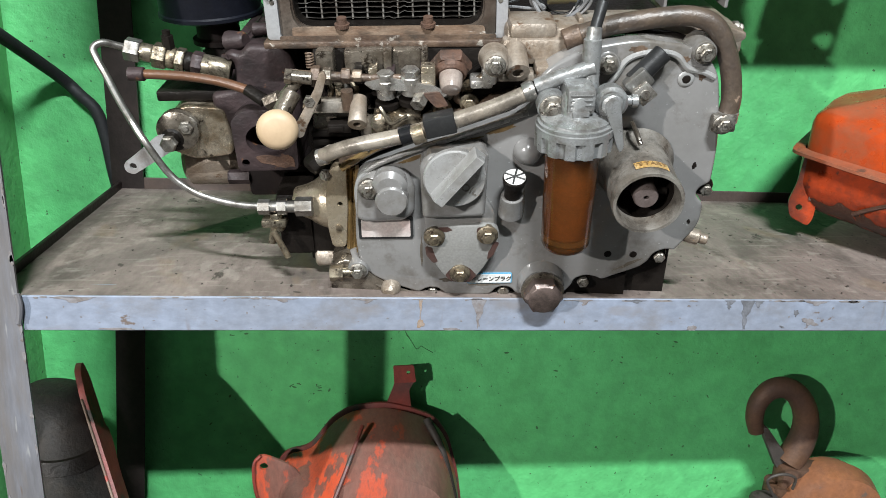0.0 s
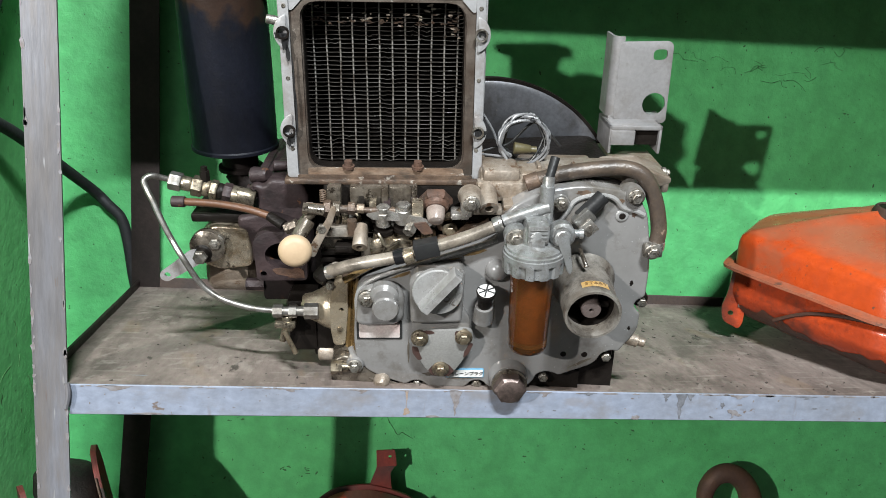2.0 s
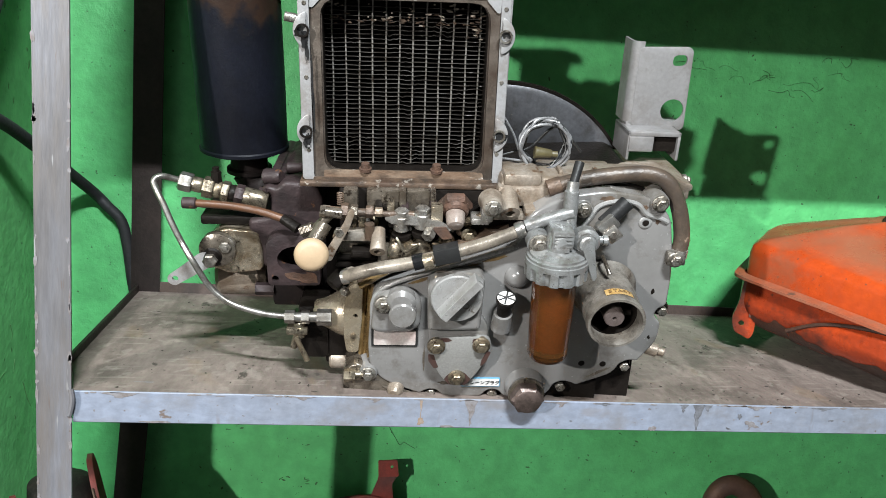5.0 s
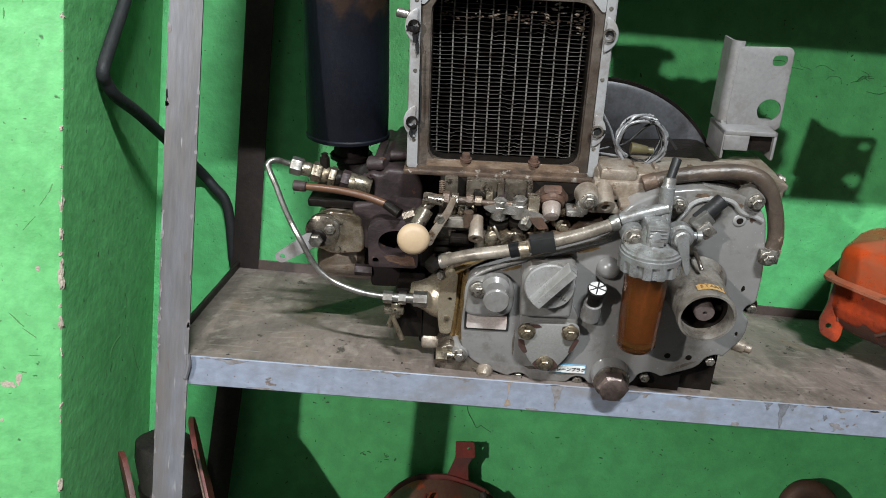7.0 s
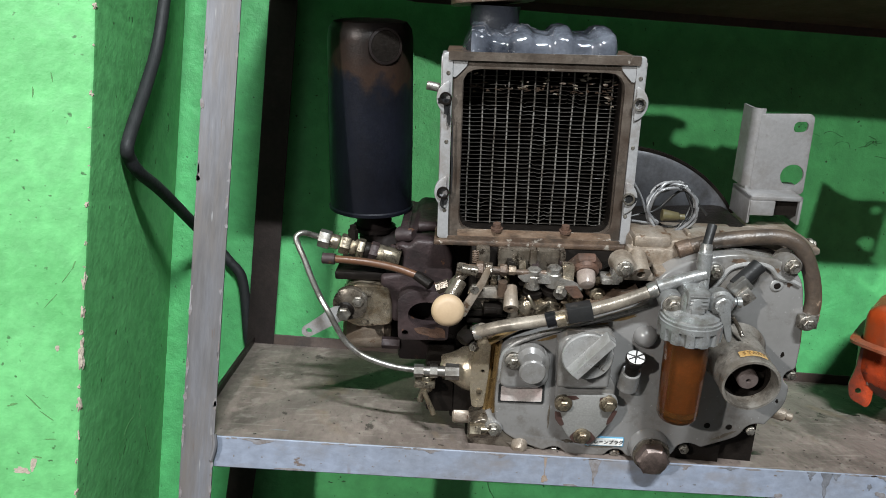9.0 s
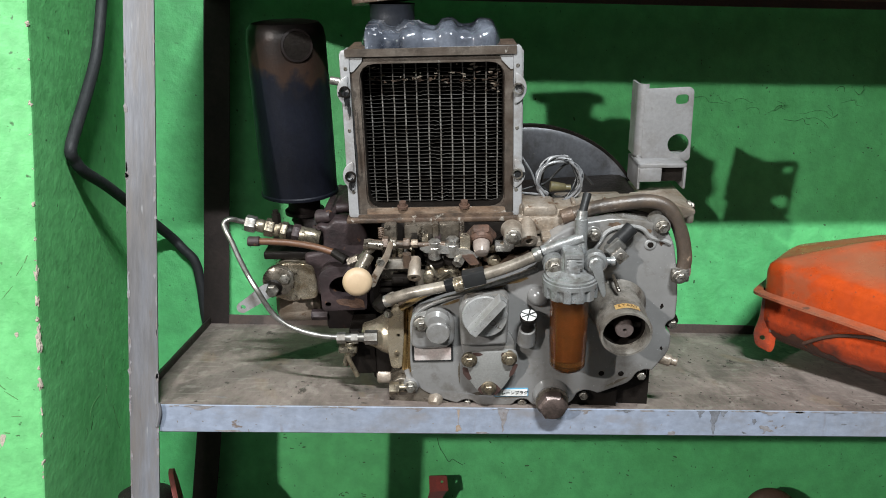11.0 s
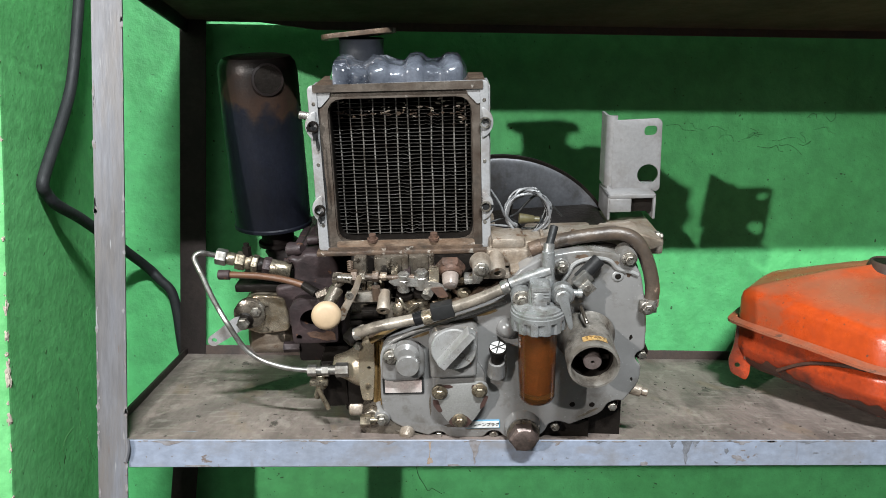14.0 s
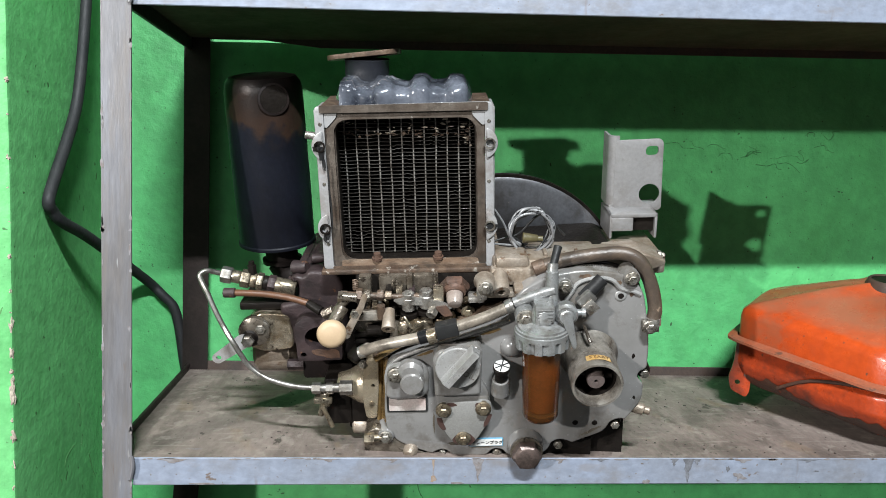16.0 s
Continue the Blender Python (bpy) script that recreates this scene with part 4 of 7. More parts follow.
for k, (pts, sd) in enumerate(((((-0.127, 0.082), (-0.126, 0.070), (-0.118, 0.058), (-0.112, 0.060), (-0.116, 0.070), (-0.119, 0.081)), 1), (((-0.112, 0.1075), (-0.100, 0.108), (-0.094, 0.104), (-0.102, 0.1015), (-0.110, 0.103)), 2), (((-0.046, 0.088), (-0.040, 0.086), (-0.047, 0.068), (-0.054, 0.062), (-0.053, 0.072), (-0.050, 0.078)), 3), (((-0.066, 0.107), (-0.058, 0.108), (-0.060, 0.099), (-0.067, 0.100)), 4), (((-0.104, 0.040), (-0.096, 0.031), (-0.074, 0.030), (-0.066, 0.040), (-0.074, 0.050), (-0.083, 0.055), (-0.094, 0.052), (-0.100, 0.046)), 5))):
    P("bare_patch", slab(rounded(pts, 0.002, 2), -0.0003, 0.0004), REDOX, "flaked to dark red primer", cover)

# dip stick and small bosses
dip = P("dipstick", turned([(-0.016, 0.0095), (0.010, 0.0095), (0.011, 0.0125), (0.019, 0.0135), (0.021, 0.012), (0.0212, 0.001)], (-0.0265, 0.000, 0.157), (0.02, -0.36, 0.93), 28), BLACKOILSHADE, "dip stick with a crossed white knob")
bm = turned([(0, 0.0122), (0.0006, 0.0118), (0.0007, 0.0005)], Vector((-0.0265, 0.000, 0.157)) + Vector((0.02, -0.36, 0.93)).normalized() * 0.0212, (0.02, -0.36, 0.93), 28)
P("knob_face", bm, WHITE, "white enamel knob face", dip)
tip = Vector((-0.0265, 0.000, 0.157)) + Vector((0.02, -0.36, 0.93)).normalized() * 0.0222
e1 = Vector((1, 0, 0.0)).normalized()
e2 = Vector((0.02, -0.36, 0.93)).normalized().cross(e1).normalized()
for a in (25, 75, 155):
    d = (e1 * math.cos(radians(a)) + e2 * math.sin(radians(a))) * 0.0118
    P("knob_stripe", rod(tip - d, tip + d, 0.0011, seg=6), INK, "", dip)
P("dipstick_boss", turned([(0, 0.0150), (0.016, 0.0140), (0.030, 0.0128), (0.031, 0.009)], (-0.027, 0.015, 0.119), (0.0, -0.36, 0.93), 26), CASE)
bm = bmesh.new()
bmesh.ops.create_uvsphere(bm, u_segments=24, v_segments=14, radius=0.0165)
bm.transform(Matrix.Translation((-0.010, 0.020, 0.196)))
P("round_boss", bm, CASE)
P("drain_boss", turned([(0, 0.0295), (0.012, 0.0280), (0.017, 0.0250)], (0.0145, 0.022, 0.017), FRONT, 30), CASE)
P("drain_plug", add(hexagon((0.0145, 0.002, 0.014), FRONT, 0.0238, 0.020), turned([(0, 0.019), (0.0015, 0.017), (0.0016, 0.001)], (0.0145, -0.0182, 0.014), FRONT, 24)), PLUGMAT, "big rust brown hexagon drain plug")
P("drain_washer", turned([(0, 0.0260), (0.004, 0.0260), (0.0045, 0.020)], (0.0145, 0.003, 0.015), FRONT, 28), DIMALU)

# fuel filter
FX, FY, Z3 = 0.0300, -0.034, Vector((0.0, 0.0, 1.0))
filt = P("filter_head", add(turned([(0, 0.0388), (0.0030, 0.0388), (0.0040, 0.0362), (0.0068, 0.0356), (0.0088, 0.0290), (0.0105, 0.0205), (0.0115, 0.0160), (0.0300, 0.0152), (0.034, 0.0120)], (FX, FY, 0.2520), Z3, 36),
                            box(0.0185, 0.0465, -0.0475, 0.008, 0.2660, 0.2920, 0.003), box(0.024, 0.041, -0.050, -0.02, 0.2640, 0.2700, 0.001)), FILTERALU, "die cast fuel filter head")
for i in range(4):
    P("head_rib", box(0.0215, 0.0435, -0.0486, -0.044, 0.2700 + 0.0052 * i, 0.2716 + 0.0052 * i, 0.0004), FILTERALU, "", filt)
ringm = bmesh.new()
seg = 104
prof = ((0.2252, 0.0350), (0.2262, 0.0368), (0.2425, 0.0376), (0.2440, 0.0404), (0.2508, 0.0402), (0.2525, 0.0375))
rows = []
for k, (z, r) in enumerate(prof):
    rows.append([ringm.verts.new((FX + (r + (0.0030 if (i % 8) < 5 and 0 < k < 3 else 0)) * math.cos(2 * math.pi * i / seg), FY + (r + (0.0030 if (i % 8) < 5 and 0 < k < 3 else 0)) * math.sin(2 * math.pi * i / seg), z)) for i in range(seg)])
for a, c in zip(rows, rows[1:]):
    for i in range(seg):
        ringm.faces.new((a[i], a[(i + 1) % seg], c[(i + 1) % seg], c[i]))
ringm.faces.new(rows[0][::-1])
ringm.faces.new(rows[-1])
P("filter_ring", ringm, FILTERALU, "ribbed clamp ring", filt)
bowl = P("filter_bowl", turned([(0, 0.004), (0.0015, 0.017), (0.006, 0.0242), (0.012, 0.0268), (0.124, 0.0285), (0.130, 0.0285)], (FX, FY, 0.0975), Z3, 40), AMBER, "amber plastic fuel filter bowl", filt)
P("filter_element", turned([(0, 0.012), (0.004, 0.0195), (0.104, 0.0205), (0.106, 0.019)], (FX, FY, 0.1165), Z3, 32), PAPER, "soaked paper element inside", filt)
P("bolt_boss", turned([(0, 0.0155), (0.018, 0.0155), (0.05, 0.013)], (0.007, -0.028, 0.266), (0, 1, 0), 24), FILTERALU, "", filt)
P("bolt", bolt((0.007, -0.029, 0.266), FRONT, 0.0095, 0.007), BOLT, "", filt)
P("filter_inlet", tube([(0.050, -0.006, 0.302), (0.030, -0.006, 0.296), (0.010, -0.005, 0.2885), (-0.008, -0.004, 0.281)], 0.0082, 14), FILTERALU, "", filt)
P("filter_neck", add(rod((0.047, -0.005, 0.262), (0.0475, 0.0, 0.330), 0.0095, bevel=0.001), rod((0.0475, 0.0, 0.327), (0.049, 0.005, 0.340), 0.0080, bevel=0.001)), FILTERALU, "", filt)
P("bleed_tube", rod((0.049, 0.005, 0.336), (0.058, 0.020, 0.362), 0.0058, 0.0062, bevel=0.0006), RUBBER, "short black bleed tube", filt)
P("tap_body", add(turned([(0, 0.012), (0.012, 0.0165), (0.030, 0.0170), (0.034, 0.0135)], (0.066, -0.006, 0.272), (-0.05, -1, 0.06), 28), rod((0.066, -0.02, 0.272), (0.094, -0.022, 0.270), 0.0055, bevel=0.001), turned([(0, 0.007), (0.006, 0.007)], (0.088, -0.022, 0.2705), (1, 0, 0), 16)), FILTERALU, "", filt)
P("tap_lever", slab(rounded([(0.055, 0.274), (0.0575, 0.285), (0.066, 0.287), (0.0705, 0.279), (0.0785, 0.232), (0.0755, 0.225), (0.0715, 0.230)], 0.003), -0.054, -0.047, bevel=0.002), FILTERALU, "short tapered fuel tap lever", filt)
P("tap_screw", add(turned([(0, 0.0105), (0.007, 0.0105), (0.009, 0.008)], (0.0625, -0.044, 0.277), FRONT, 24), box(0.0615, 0.0635, -0.0545, -0.053, 0.270, 0.284, 0)), FILTERALU, "", filt)
P("cut_tube", rod((0.094, 0.004, 0.282), (0.124, 0.012, 0.311), 0.0105, bevel=0.0008), RUBBER, "black rubber plug in a clip")
P("clip", add(box(-0.0135, 0.0135, -0.002, 0.014, -0.010, 0.010, 0.003)), STEEL, "", None, Matrix.Translation((0.098, -0.007, 0.284)) @ Matrix.Rotation(radians(-43), 4, "Y"))
P("clip_screw", add(box(-0.0095, 0.0095, -0.0035, 0.0015, -0.0095, 0.0095, 0.001), turned([(0, 0.0055), (0.002, 0.0050)], (0, -0.003, 0), FRONT, 16)), ALUPALE, "", None, Matrix.Translation((0.104, -0.010, 0.274)) @ Matrix.Rotation(radians(-43), 4, "Y"))

# hand crank tube
a, c = Vector((0.1095, 0.020, 0.178)), Vector((0.1080, -0.066, 0.1722))
way = c - a
d = way.length
crank = P("crank_tube", turned([(0, 0.046), (0.010, 0.0395), (d - 0.014, 0.0362), (d - 0.012, 0.0378), (d - 0.003, 0.0378), (d, 0.0368), (d, 0.0336), (d - 0.008, 0.0318), (0.012, 0.0310), (0.011, 0.001)], a, way, 44, caps=False), CRANKMAT, "open cast tube for the starting crank")
P("crank_hub", turned([(0.0, 0.024), (0.045, 0.0135), (d - 0.014, 0.0132), (d - 0.012, 0.0120), (d - 0.012, 0.0030), (d - 0.018, 0.0025)], a, way, 28, caps=False), HUBMAT, "rust brown crank hub with a centre hole", crank)
P("crank_pin", rod(a + way * 0.62 + Vector((-0.026, 0, 0.004)), a + way * 0.62 + Vector((0.026, 0, -0.004)), 0.004), BLACKOILSHADE, "", crank)
# black tube and disc stand for the shade inside the crank tube
P("crank_shade", turned([(0.013, 0.0305), (d - 0.022, 0.0312), (d - 0.022, 0.0302), (0.013, 0.0296)], a, way, 36, caps=False), BLACKOILSHADE, "", crank)
P("crank_back", turned([(0, 0.031), (0.001, 0.001)], a + way * 0.2, way, 30), BLACKOILSHADE, "", crank)
q = way.to_track_quat("Z", "Y").to_matrix()


def on_crank(ang, along, r):
    k = radians(ang)
    s = Vector((math.sin(k), 0, math.cos(k)))
    w = way.normalized()
    s = (s - w * s.dot(w)).normalized()
    return a + w * along + s * r


bm = bmesh.new()
g = [[bm.verts.new(on_crank(ang, d - 0.026 + 0.013 * j, 0.0378)) for j in (0, 1)] for ang in range(-24, 35, 4)]
for u, v in zip(g, g[1:]):
    bm.faces.new((u[0], v[0], v[1], u[1]))
bmesh.ops.solidify(bm, geom=list(bm.faces), thickness=0.0006)
lab = P("start_label", bm, LABELORANGE, "orange start label round the tube", crank)
for i, chr_ in enumerate("START"):
    ang = -14 + i * 9.3
    o = on_crank(ang, d - 0.0195, 0.0386)
    w = way.normalized()
    out = (o - (a + w * (d - 0.0195))).normalized()
    right = w.cross(out).normalized() * -1
    right = right if right.x > 0 else -right
    up = out.cross(right).normalized()
    mm = Matrix((right, up, out)).transposed().to_4x4()
    mm.translation = o
    letters("start_letter", chr_, 0.0088, mm, FADEDINK, lab, 0.0003)
P("drip_tube", tube([(0.0985, 0.004, 0.236), (0.1005, -0.014, 0.230), (0.103, -0.024, 0.222)], 0.0028, 8), DIMALU)

# top hose
hose = P("breather_hose", tube([(0.040, 0.050, 0.319), (0.075, 0.045, 0.331), (0.12, 0.042, 0.339), (0.158, 0.040, 0.341), (0.184, 0.036, 0.329), (0.201, 0.030, 0.294), (0.209, 0.026, 0.256), (0.207, 0.024, 0.232)], 0.0108, 16), HOSEMAT, "brown crusted breather hose")
P("hose_end", rod((0.026, 0.050, 0.3135), (0.044, 0.050, 0.3205), 0.0118, bevel=0.001), RADRUST, "cut hose end", hose)
P("hose_clamp", turned([(0, 0.0126), (0.012, 0.0126)], (0.2065, 0.024, 0.228), (0.02, 0, 1), 22), ALUPALE, "", hose)
P("clamp_ear", add(box(0.188, 0.214, 0.010, 0.020, 0.220, 0.240, 0.002), bolt((0.199, 0.009, 0.230), FRONT, 0.0078, 0.006)), BOLT, "", hose)

# fuel return hose across the front
fuel = P("fuel_hose", tube([(-0.238, 0.012, 0.196), (-0.215, 0.004, 0.208), (-0.190, -0.002, 0.217), (-0.150, -0.006, 0.227), (-0.10, -0.008, 0.243), (-0.054, -0.006, 0.258), (-0.012, -0.004, 0.276)], 0.0088, 16), SHEATH, "dirty grey fuel hose")
P("sleeve", box(-0.0165, 0.0165, -0.0115, 0.0100, -0.0112, 0.0105, 0.0015), RUBBER, "square black sleeve", fuel, Matrix.Translation((-0.108, -0.010, 0.2435)) @ Matrix.Rotation(radians(-13), 4, "Y"))
P("tape_band", turned([(0, 0.0108), (0.014, 0.0108)], (-0.150, -0.006, 0.2265), (1, 0, 0.3), 20), TAPE, "black tape band", fuel)
P("silver_band", turned([(0, 0.0112), (0.013, 0.0112)], (-0.137, -0.008, 0.2285), (1, 0, 0.3), 20), ALU, "", fuel)
P("hose_clamp", turned([(0, 0.0102), (0.003, 0.0112), (0.009, 0.0112), (0.012, 0.0102)], (-0.020, -0.004, 0.2735), (1, 0, 0.42), 20), STEEL, "", fuel)
P("hose_ferrule", turned([(0, 0.0098), (0.010, 0.0098)], (-0.243, 0.014, 0.193), (1, -0.2, 0.35), 20), ALUPALE, "", fuel)

# gear case left end: bearing housing and flange seen edge on
P("end_housing", turned([(0, 0.015), (0.003, 0.0185), (0.012, 0.0205), (0.020, 0.0235), (0.034, 0.0320), (0.042, 0.0345), (0.060, 0.0345)], (-0.290, 0.077, 0.104), (1, 0, 0), 36), ENDALU, "bare aluminium end housing")
P("end_plate", slab(rounded([(-0.2420, 0.0560), (-0.2460, 0.085), (-0.2455, 0.125), (-0.2390, 0.1600), (-0.2340, 0.1680), (-0.2175, 0.1700), (-0.2195, 0.110), (-0.2250, 0.0560)], 0.006), 0.042, 0.085, [ring_of(-0.2285, 0.1174, 0.0034, 12)], bevel=0.002), ENDALU, "oily aluminium end plate with a bolt hole")
P("plate_bolt", turned([(0, 0.0042), (0.003, 0.0038), (0.0034, 0.001)], (-0.2320, 0.042, 0.0850), FRONT, 14), GOLDBOLT, "small brass pin")
band = []
for (xa, xb), z_ in (((-0.2262, -0.2082), 0.046), ((-0.2230, -0.2078), 0.075), ((-0.2205, -0.2068), 0.110), ((-0.2185, -0.2052), 0.145), ((-0.2172, -0.2020), 0.172)):
    band.append([(xa, 0.050, z_), (xa * 0.66 + xb * 0.34, 0.0585, z_), (xa * 0.3 + xb * 0.7, 0.0555, z_), (xb, 0.038, z_)])
bm = bmesh.new()
g = [[bm.verts.new(p_) for p_ in row] for row in band]
for u, v in zip(g, g[1:]):
    for j in range(3):
        bm.faces.new((u[j], u[j + 1], v[j + 1], v[j]))
bmesh.ops.recalc_face_normals(bm, faces=bm.faces)
bmesh.ops.solidify(bm, geom=list(bm.faces), thickness=0.004)
P("joint_groove", bm, VARNISH, "golden oil varnish in the joint behind the cover")
P("joint_block", box(-0.2240, -0.2060, 0.0645, 0.15, 0.044, 0.170, 0.002), BLACKOILSHADE)
P("bolt", bolt((-0.2395, 0.048, 0.1560), (-0.55, -0.8, 0.15), 0.0070, 0.008, False), BOLT)
P("black_nut", turned([(0, 0.0105), (0.002, 0.0125), (0.020, 0.0125), (0.023, 0.0100), (0.0235, 0.001)], (-0.2460, 0.058, 0.176), (-0.62, -0.62, -0.45), 6), BLACKOILSHADE, "black hexagon hose nut")
P("nut_stub", rod((-0.2460, 0.058, 0.176), (-0.232, 0.030, 0.194), 0.0075), SHEATH)
foot = P("end_foot", add(slab(rounded([(-0.246, -0.008), (-0.246, 0.040), (-0.226, 0.052), (-0.196, 0.034), (-0.172, 0.010), (-0.178, -0.010)], 0.008), 0.022, 0.10, bevel=0.004),), DIMALU, "oily aluminium foot of the case")
P("bolt", add(rod((-0.244, 0.018, 0.034), (-0.228, 0.018, 0.034), 0.011, seg=6), rod((-0.228, 0.018, 0.034), (-0.214, 0.018, 0.034), 0.007)), BRASS, "", foot)
P("plug", turned([(0, 0.012), (0.012, 0.0115), (0.018, 0.007)], (-0.170, 0.026, 0.010), (-0.2, -1, -0.2), 20), DUSTALU, "", foot)
P("dark_foot", box(-0.250, -0.18, 0.035, 0.16, -0.018, 0.0, 0.002), BLACKOILSHADE)
P("low_boss", rod((-0.270, 0.078, 0.022), (-0.240, 0.078, 0.022), 0.014, bevel=0.003), DUSTALU)
# black box added as the shade in the gap above the foot
P("gap_shadow_web", box(-0.275, -0.235, 0.07, 0.2, 0.02, 0.10, 0.004), BLACKOILSHADE)

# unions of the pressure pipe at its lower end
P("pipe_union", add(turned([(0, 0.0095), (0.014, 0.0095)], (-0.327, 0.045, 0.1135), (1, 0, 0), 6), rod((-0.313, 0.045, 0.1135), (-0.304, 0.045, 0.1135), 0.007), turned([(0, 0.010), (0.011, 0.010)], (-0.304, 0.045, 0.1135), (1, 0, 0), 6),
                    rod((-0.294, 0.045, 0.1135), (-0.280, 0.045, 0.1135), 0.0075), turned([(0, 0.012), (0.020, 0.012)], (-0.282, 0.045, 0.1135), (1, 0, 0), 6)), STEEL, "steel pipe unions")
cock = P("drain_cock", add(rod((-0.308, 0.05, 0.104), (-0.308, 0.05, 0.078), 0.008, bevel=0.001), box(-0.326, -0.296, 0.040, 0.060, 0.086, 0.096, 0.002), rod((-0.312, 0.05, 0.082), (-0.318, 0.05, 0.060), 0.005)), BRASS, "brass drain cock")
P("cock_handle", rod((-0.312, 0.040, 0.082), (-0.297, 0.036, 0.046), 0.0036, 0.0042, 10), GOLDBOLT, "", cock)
# another black box, for the shade behind the pipe unions
P("gap_shade_box", box(-0.312, -0.268, 0.065, 0.16, 0.03, 0.12, 0.008), BLACKOILSHADE)

# high pressure pipe and injector
P("pressure_pipe", tube([(-0.467, 0.1187, 0.2884), (-0.481, 0.113, 0.295), (-0.494, 0.106, 0.3005), (-0.5025, 0.100, 0.2960), (-0.499, 0.095, 0.284), (-0.490, 0.088, 0.267), (-0.479, 0.080, 0.241), (-0.466, 0.072, 0.2148), (-0.451, 0.060, 0.194), (-0.433, 0.056, 0.160), (-0.416, 0.053, 0.141), (-0.394, 0.050, 0.128), (-0.357, 0.046, 0.118), (-0.322, 0.045, 0.1138)], 0.0043, 12, 8), STEEL, "bent bright steel fuel pressure pipe")
w = Vector((0.116, 0.004, -0.030)).normalized()
o = Vector((-0.462, 0.082, 0.3035))
for nm, s, e, r, sg, mt in (("pipe_nut", 0.0, 0.017, 0.0135, 6, STEEL), ("collar", 0.016, 0.030, 0.0105, 20, BRASS), ("union_nut", 0.031, 0.046, 0.0150, 6, BRASS), ("collar", 0.046, 0.056, 0.0125, 20, GOLDBOLT),
                            ("union_nut", 0.056, 0.066, 0.0145, 6, BRASS), ("collar", 0.066, 0.076, 0.0115, 20, BLACKOILSHADE), ("lock_nut", 0.074, 0.086, 0.0145, 6, HEAD), ("injector_body", 0.085, 0.118, 0.0130, 24, BRASS)):
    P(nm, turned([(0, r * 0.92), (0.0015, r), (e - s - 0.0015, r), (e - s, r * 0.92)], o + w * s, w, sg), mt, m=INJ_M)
P("bleed_screw", add(rod(o + w * 0.05 + Vector((0, 0, 0.010)), o + w * 0.05 + Vector((0, 0, 0.026)), 0.007, seg=6), rod(o + w * 0.05 + Vector((0, 0, 0.026)), o + w * 0.05 + Vector((0, 0, 0.032)), 0.0045)), BLACKOILSHADE, m=INJ_M)
ret = P("return_hose", tube([(-0.446, 0.050, 0.2835), (-0.42, 0.050, 0.2825), (-0.385, 0.050, 0.2795), (-0.35, 0.046, 0.2745), (-0.318, 0.040, 0.266)], 0.0054, 12), COPPERHOSE, "amber brown return hose", m=INJ_M)
P("hose_cap", rod((-0.452, 0.050, 0.2838), (-0.434, 0.050, 0.2832), 0.0078, bevel=0.001), HEAD, "", ret)
P("hose_cap", rod((-0.322, 0.042, 0.267), (-0.300, 0.030, 0.257), 0.0068, 0.0075, bevel=0.001), BLACKOILSHADE, "", ret)

# cylinder head with open port
headm = add(slab(rounded([(-0.366, 0.236), (-0.368, 0.262), (-0.338, 0.266), (-0.336, 0.300), (-0.350, 0.304), (-0.338, 0.312), (-0.328, 0.308), (-0.320, 0.318), (-0.276, 0.316), (-0.266, 0.29), (-0.270, 0.19), (-0.352, 0.19), (-0.352, 0.225)], 0.008), 0.046, 0.26, bevel=0.007), box(-0.340, -0.272, 0.036, 0.16, 0.172, 0.20, 0.004))
# added box closes a see-through gap; its black stands for shade
P("head_gap_box", box(-0.285, -0.235, 0.095, 0.24, 0.10, 0.31, 0.006), BLACKOILSHADE, "black box filling the gap between head and block", m=HEAD_M)
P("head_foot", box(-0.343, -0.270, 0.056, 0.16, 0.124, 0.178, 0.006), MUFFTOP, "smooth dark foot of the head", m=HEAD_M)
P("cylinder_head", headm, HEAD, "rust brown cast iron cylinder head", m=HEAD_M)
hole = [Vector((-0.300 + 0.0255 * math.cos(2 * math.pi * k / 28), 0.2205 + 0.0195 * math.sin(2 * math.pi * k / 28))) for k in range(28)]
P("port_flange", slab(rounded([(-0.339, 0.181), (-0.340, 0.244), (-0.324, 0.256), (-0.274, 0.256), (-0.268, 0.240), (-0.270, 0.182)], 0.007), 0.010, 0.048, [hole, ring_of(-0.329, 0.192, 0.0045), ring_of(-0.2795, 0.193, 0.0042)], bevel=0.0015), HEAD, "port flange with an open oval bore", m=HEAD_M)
# flat black disc paints the dark inside the oval port
P("port_bore", turned([(0, 0.030), (0.001, 0.001)], (-0.300, 0.045, 0.2205), FRONT, 26), BLACKOILSHADE, "black disc for the shade in the bore", m=HEAD_M)
for x in (-0.329, -0.2795):
    P("stud_hole", turned([(0, 0.0046), (0.001, 0.001)], (x, 0.030, 0.1925), FRONT, 14), BLACKOILSHADE, m=HEAD_M)
P("port_rust", slab(rounded([(-0.318, 0.200), (-0.304, 0.2025), (-0.290, 0.199), (-0.283, 0.203), (-0.2745, 0.199), (-0.2735, 0.186), (-0.278, 0.1875), (-0.286, 0.185), (-0.300, 0.190), (-0.312, 0.192)], 0.004), 0.0094, 0.0102), RUST, "orange rust at the bore's foot", m=HEAD_M)
for p0, p1, r in (((-0.345, 0.07, 0.316), (-0.322, 0.06, 0.320), 0.012), ((-0.352, 0.07, 0.292), (-0.332, 0.06, 0.296), 0.010), ((-0.318, 0.08, 0.326), (-0.29, 0.08, 0.328), 0.008)):
    P("casting_lump", rod(p0, p1, r, r * 0.8, 10, 0.002), HEAD, m=HEAD_M)
P("head_stud", rod((-0.366, 0.06, 0.150), (-0.340, 0.06, 0.150), 0.009, seg=6), HEAD, m=HEAD_M)
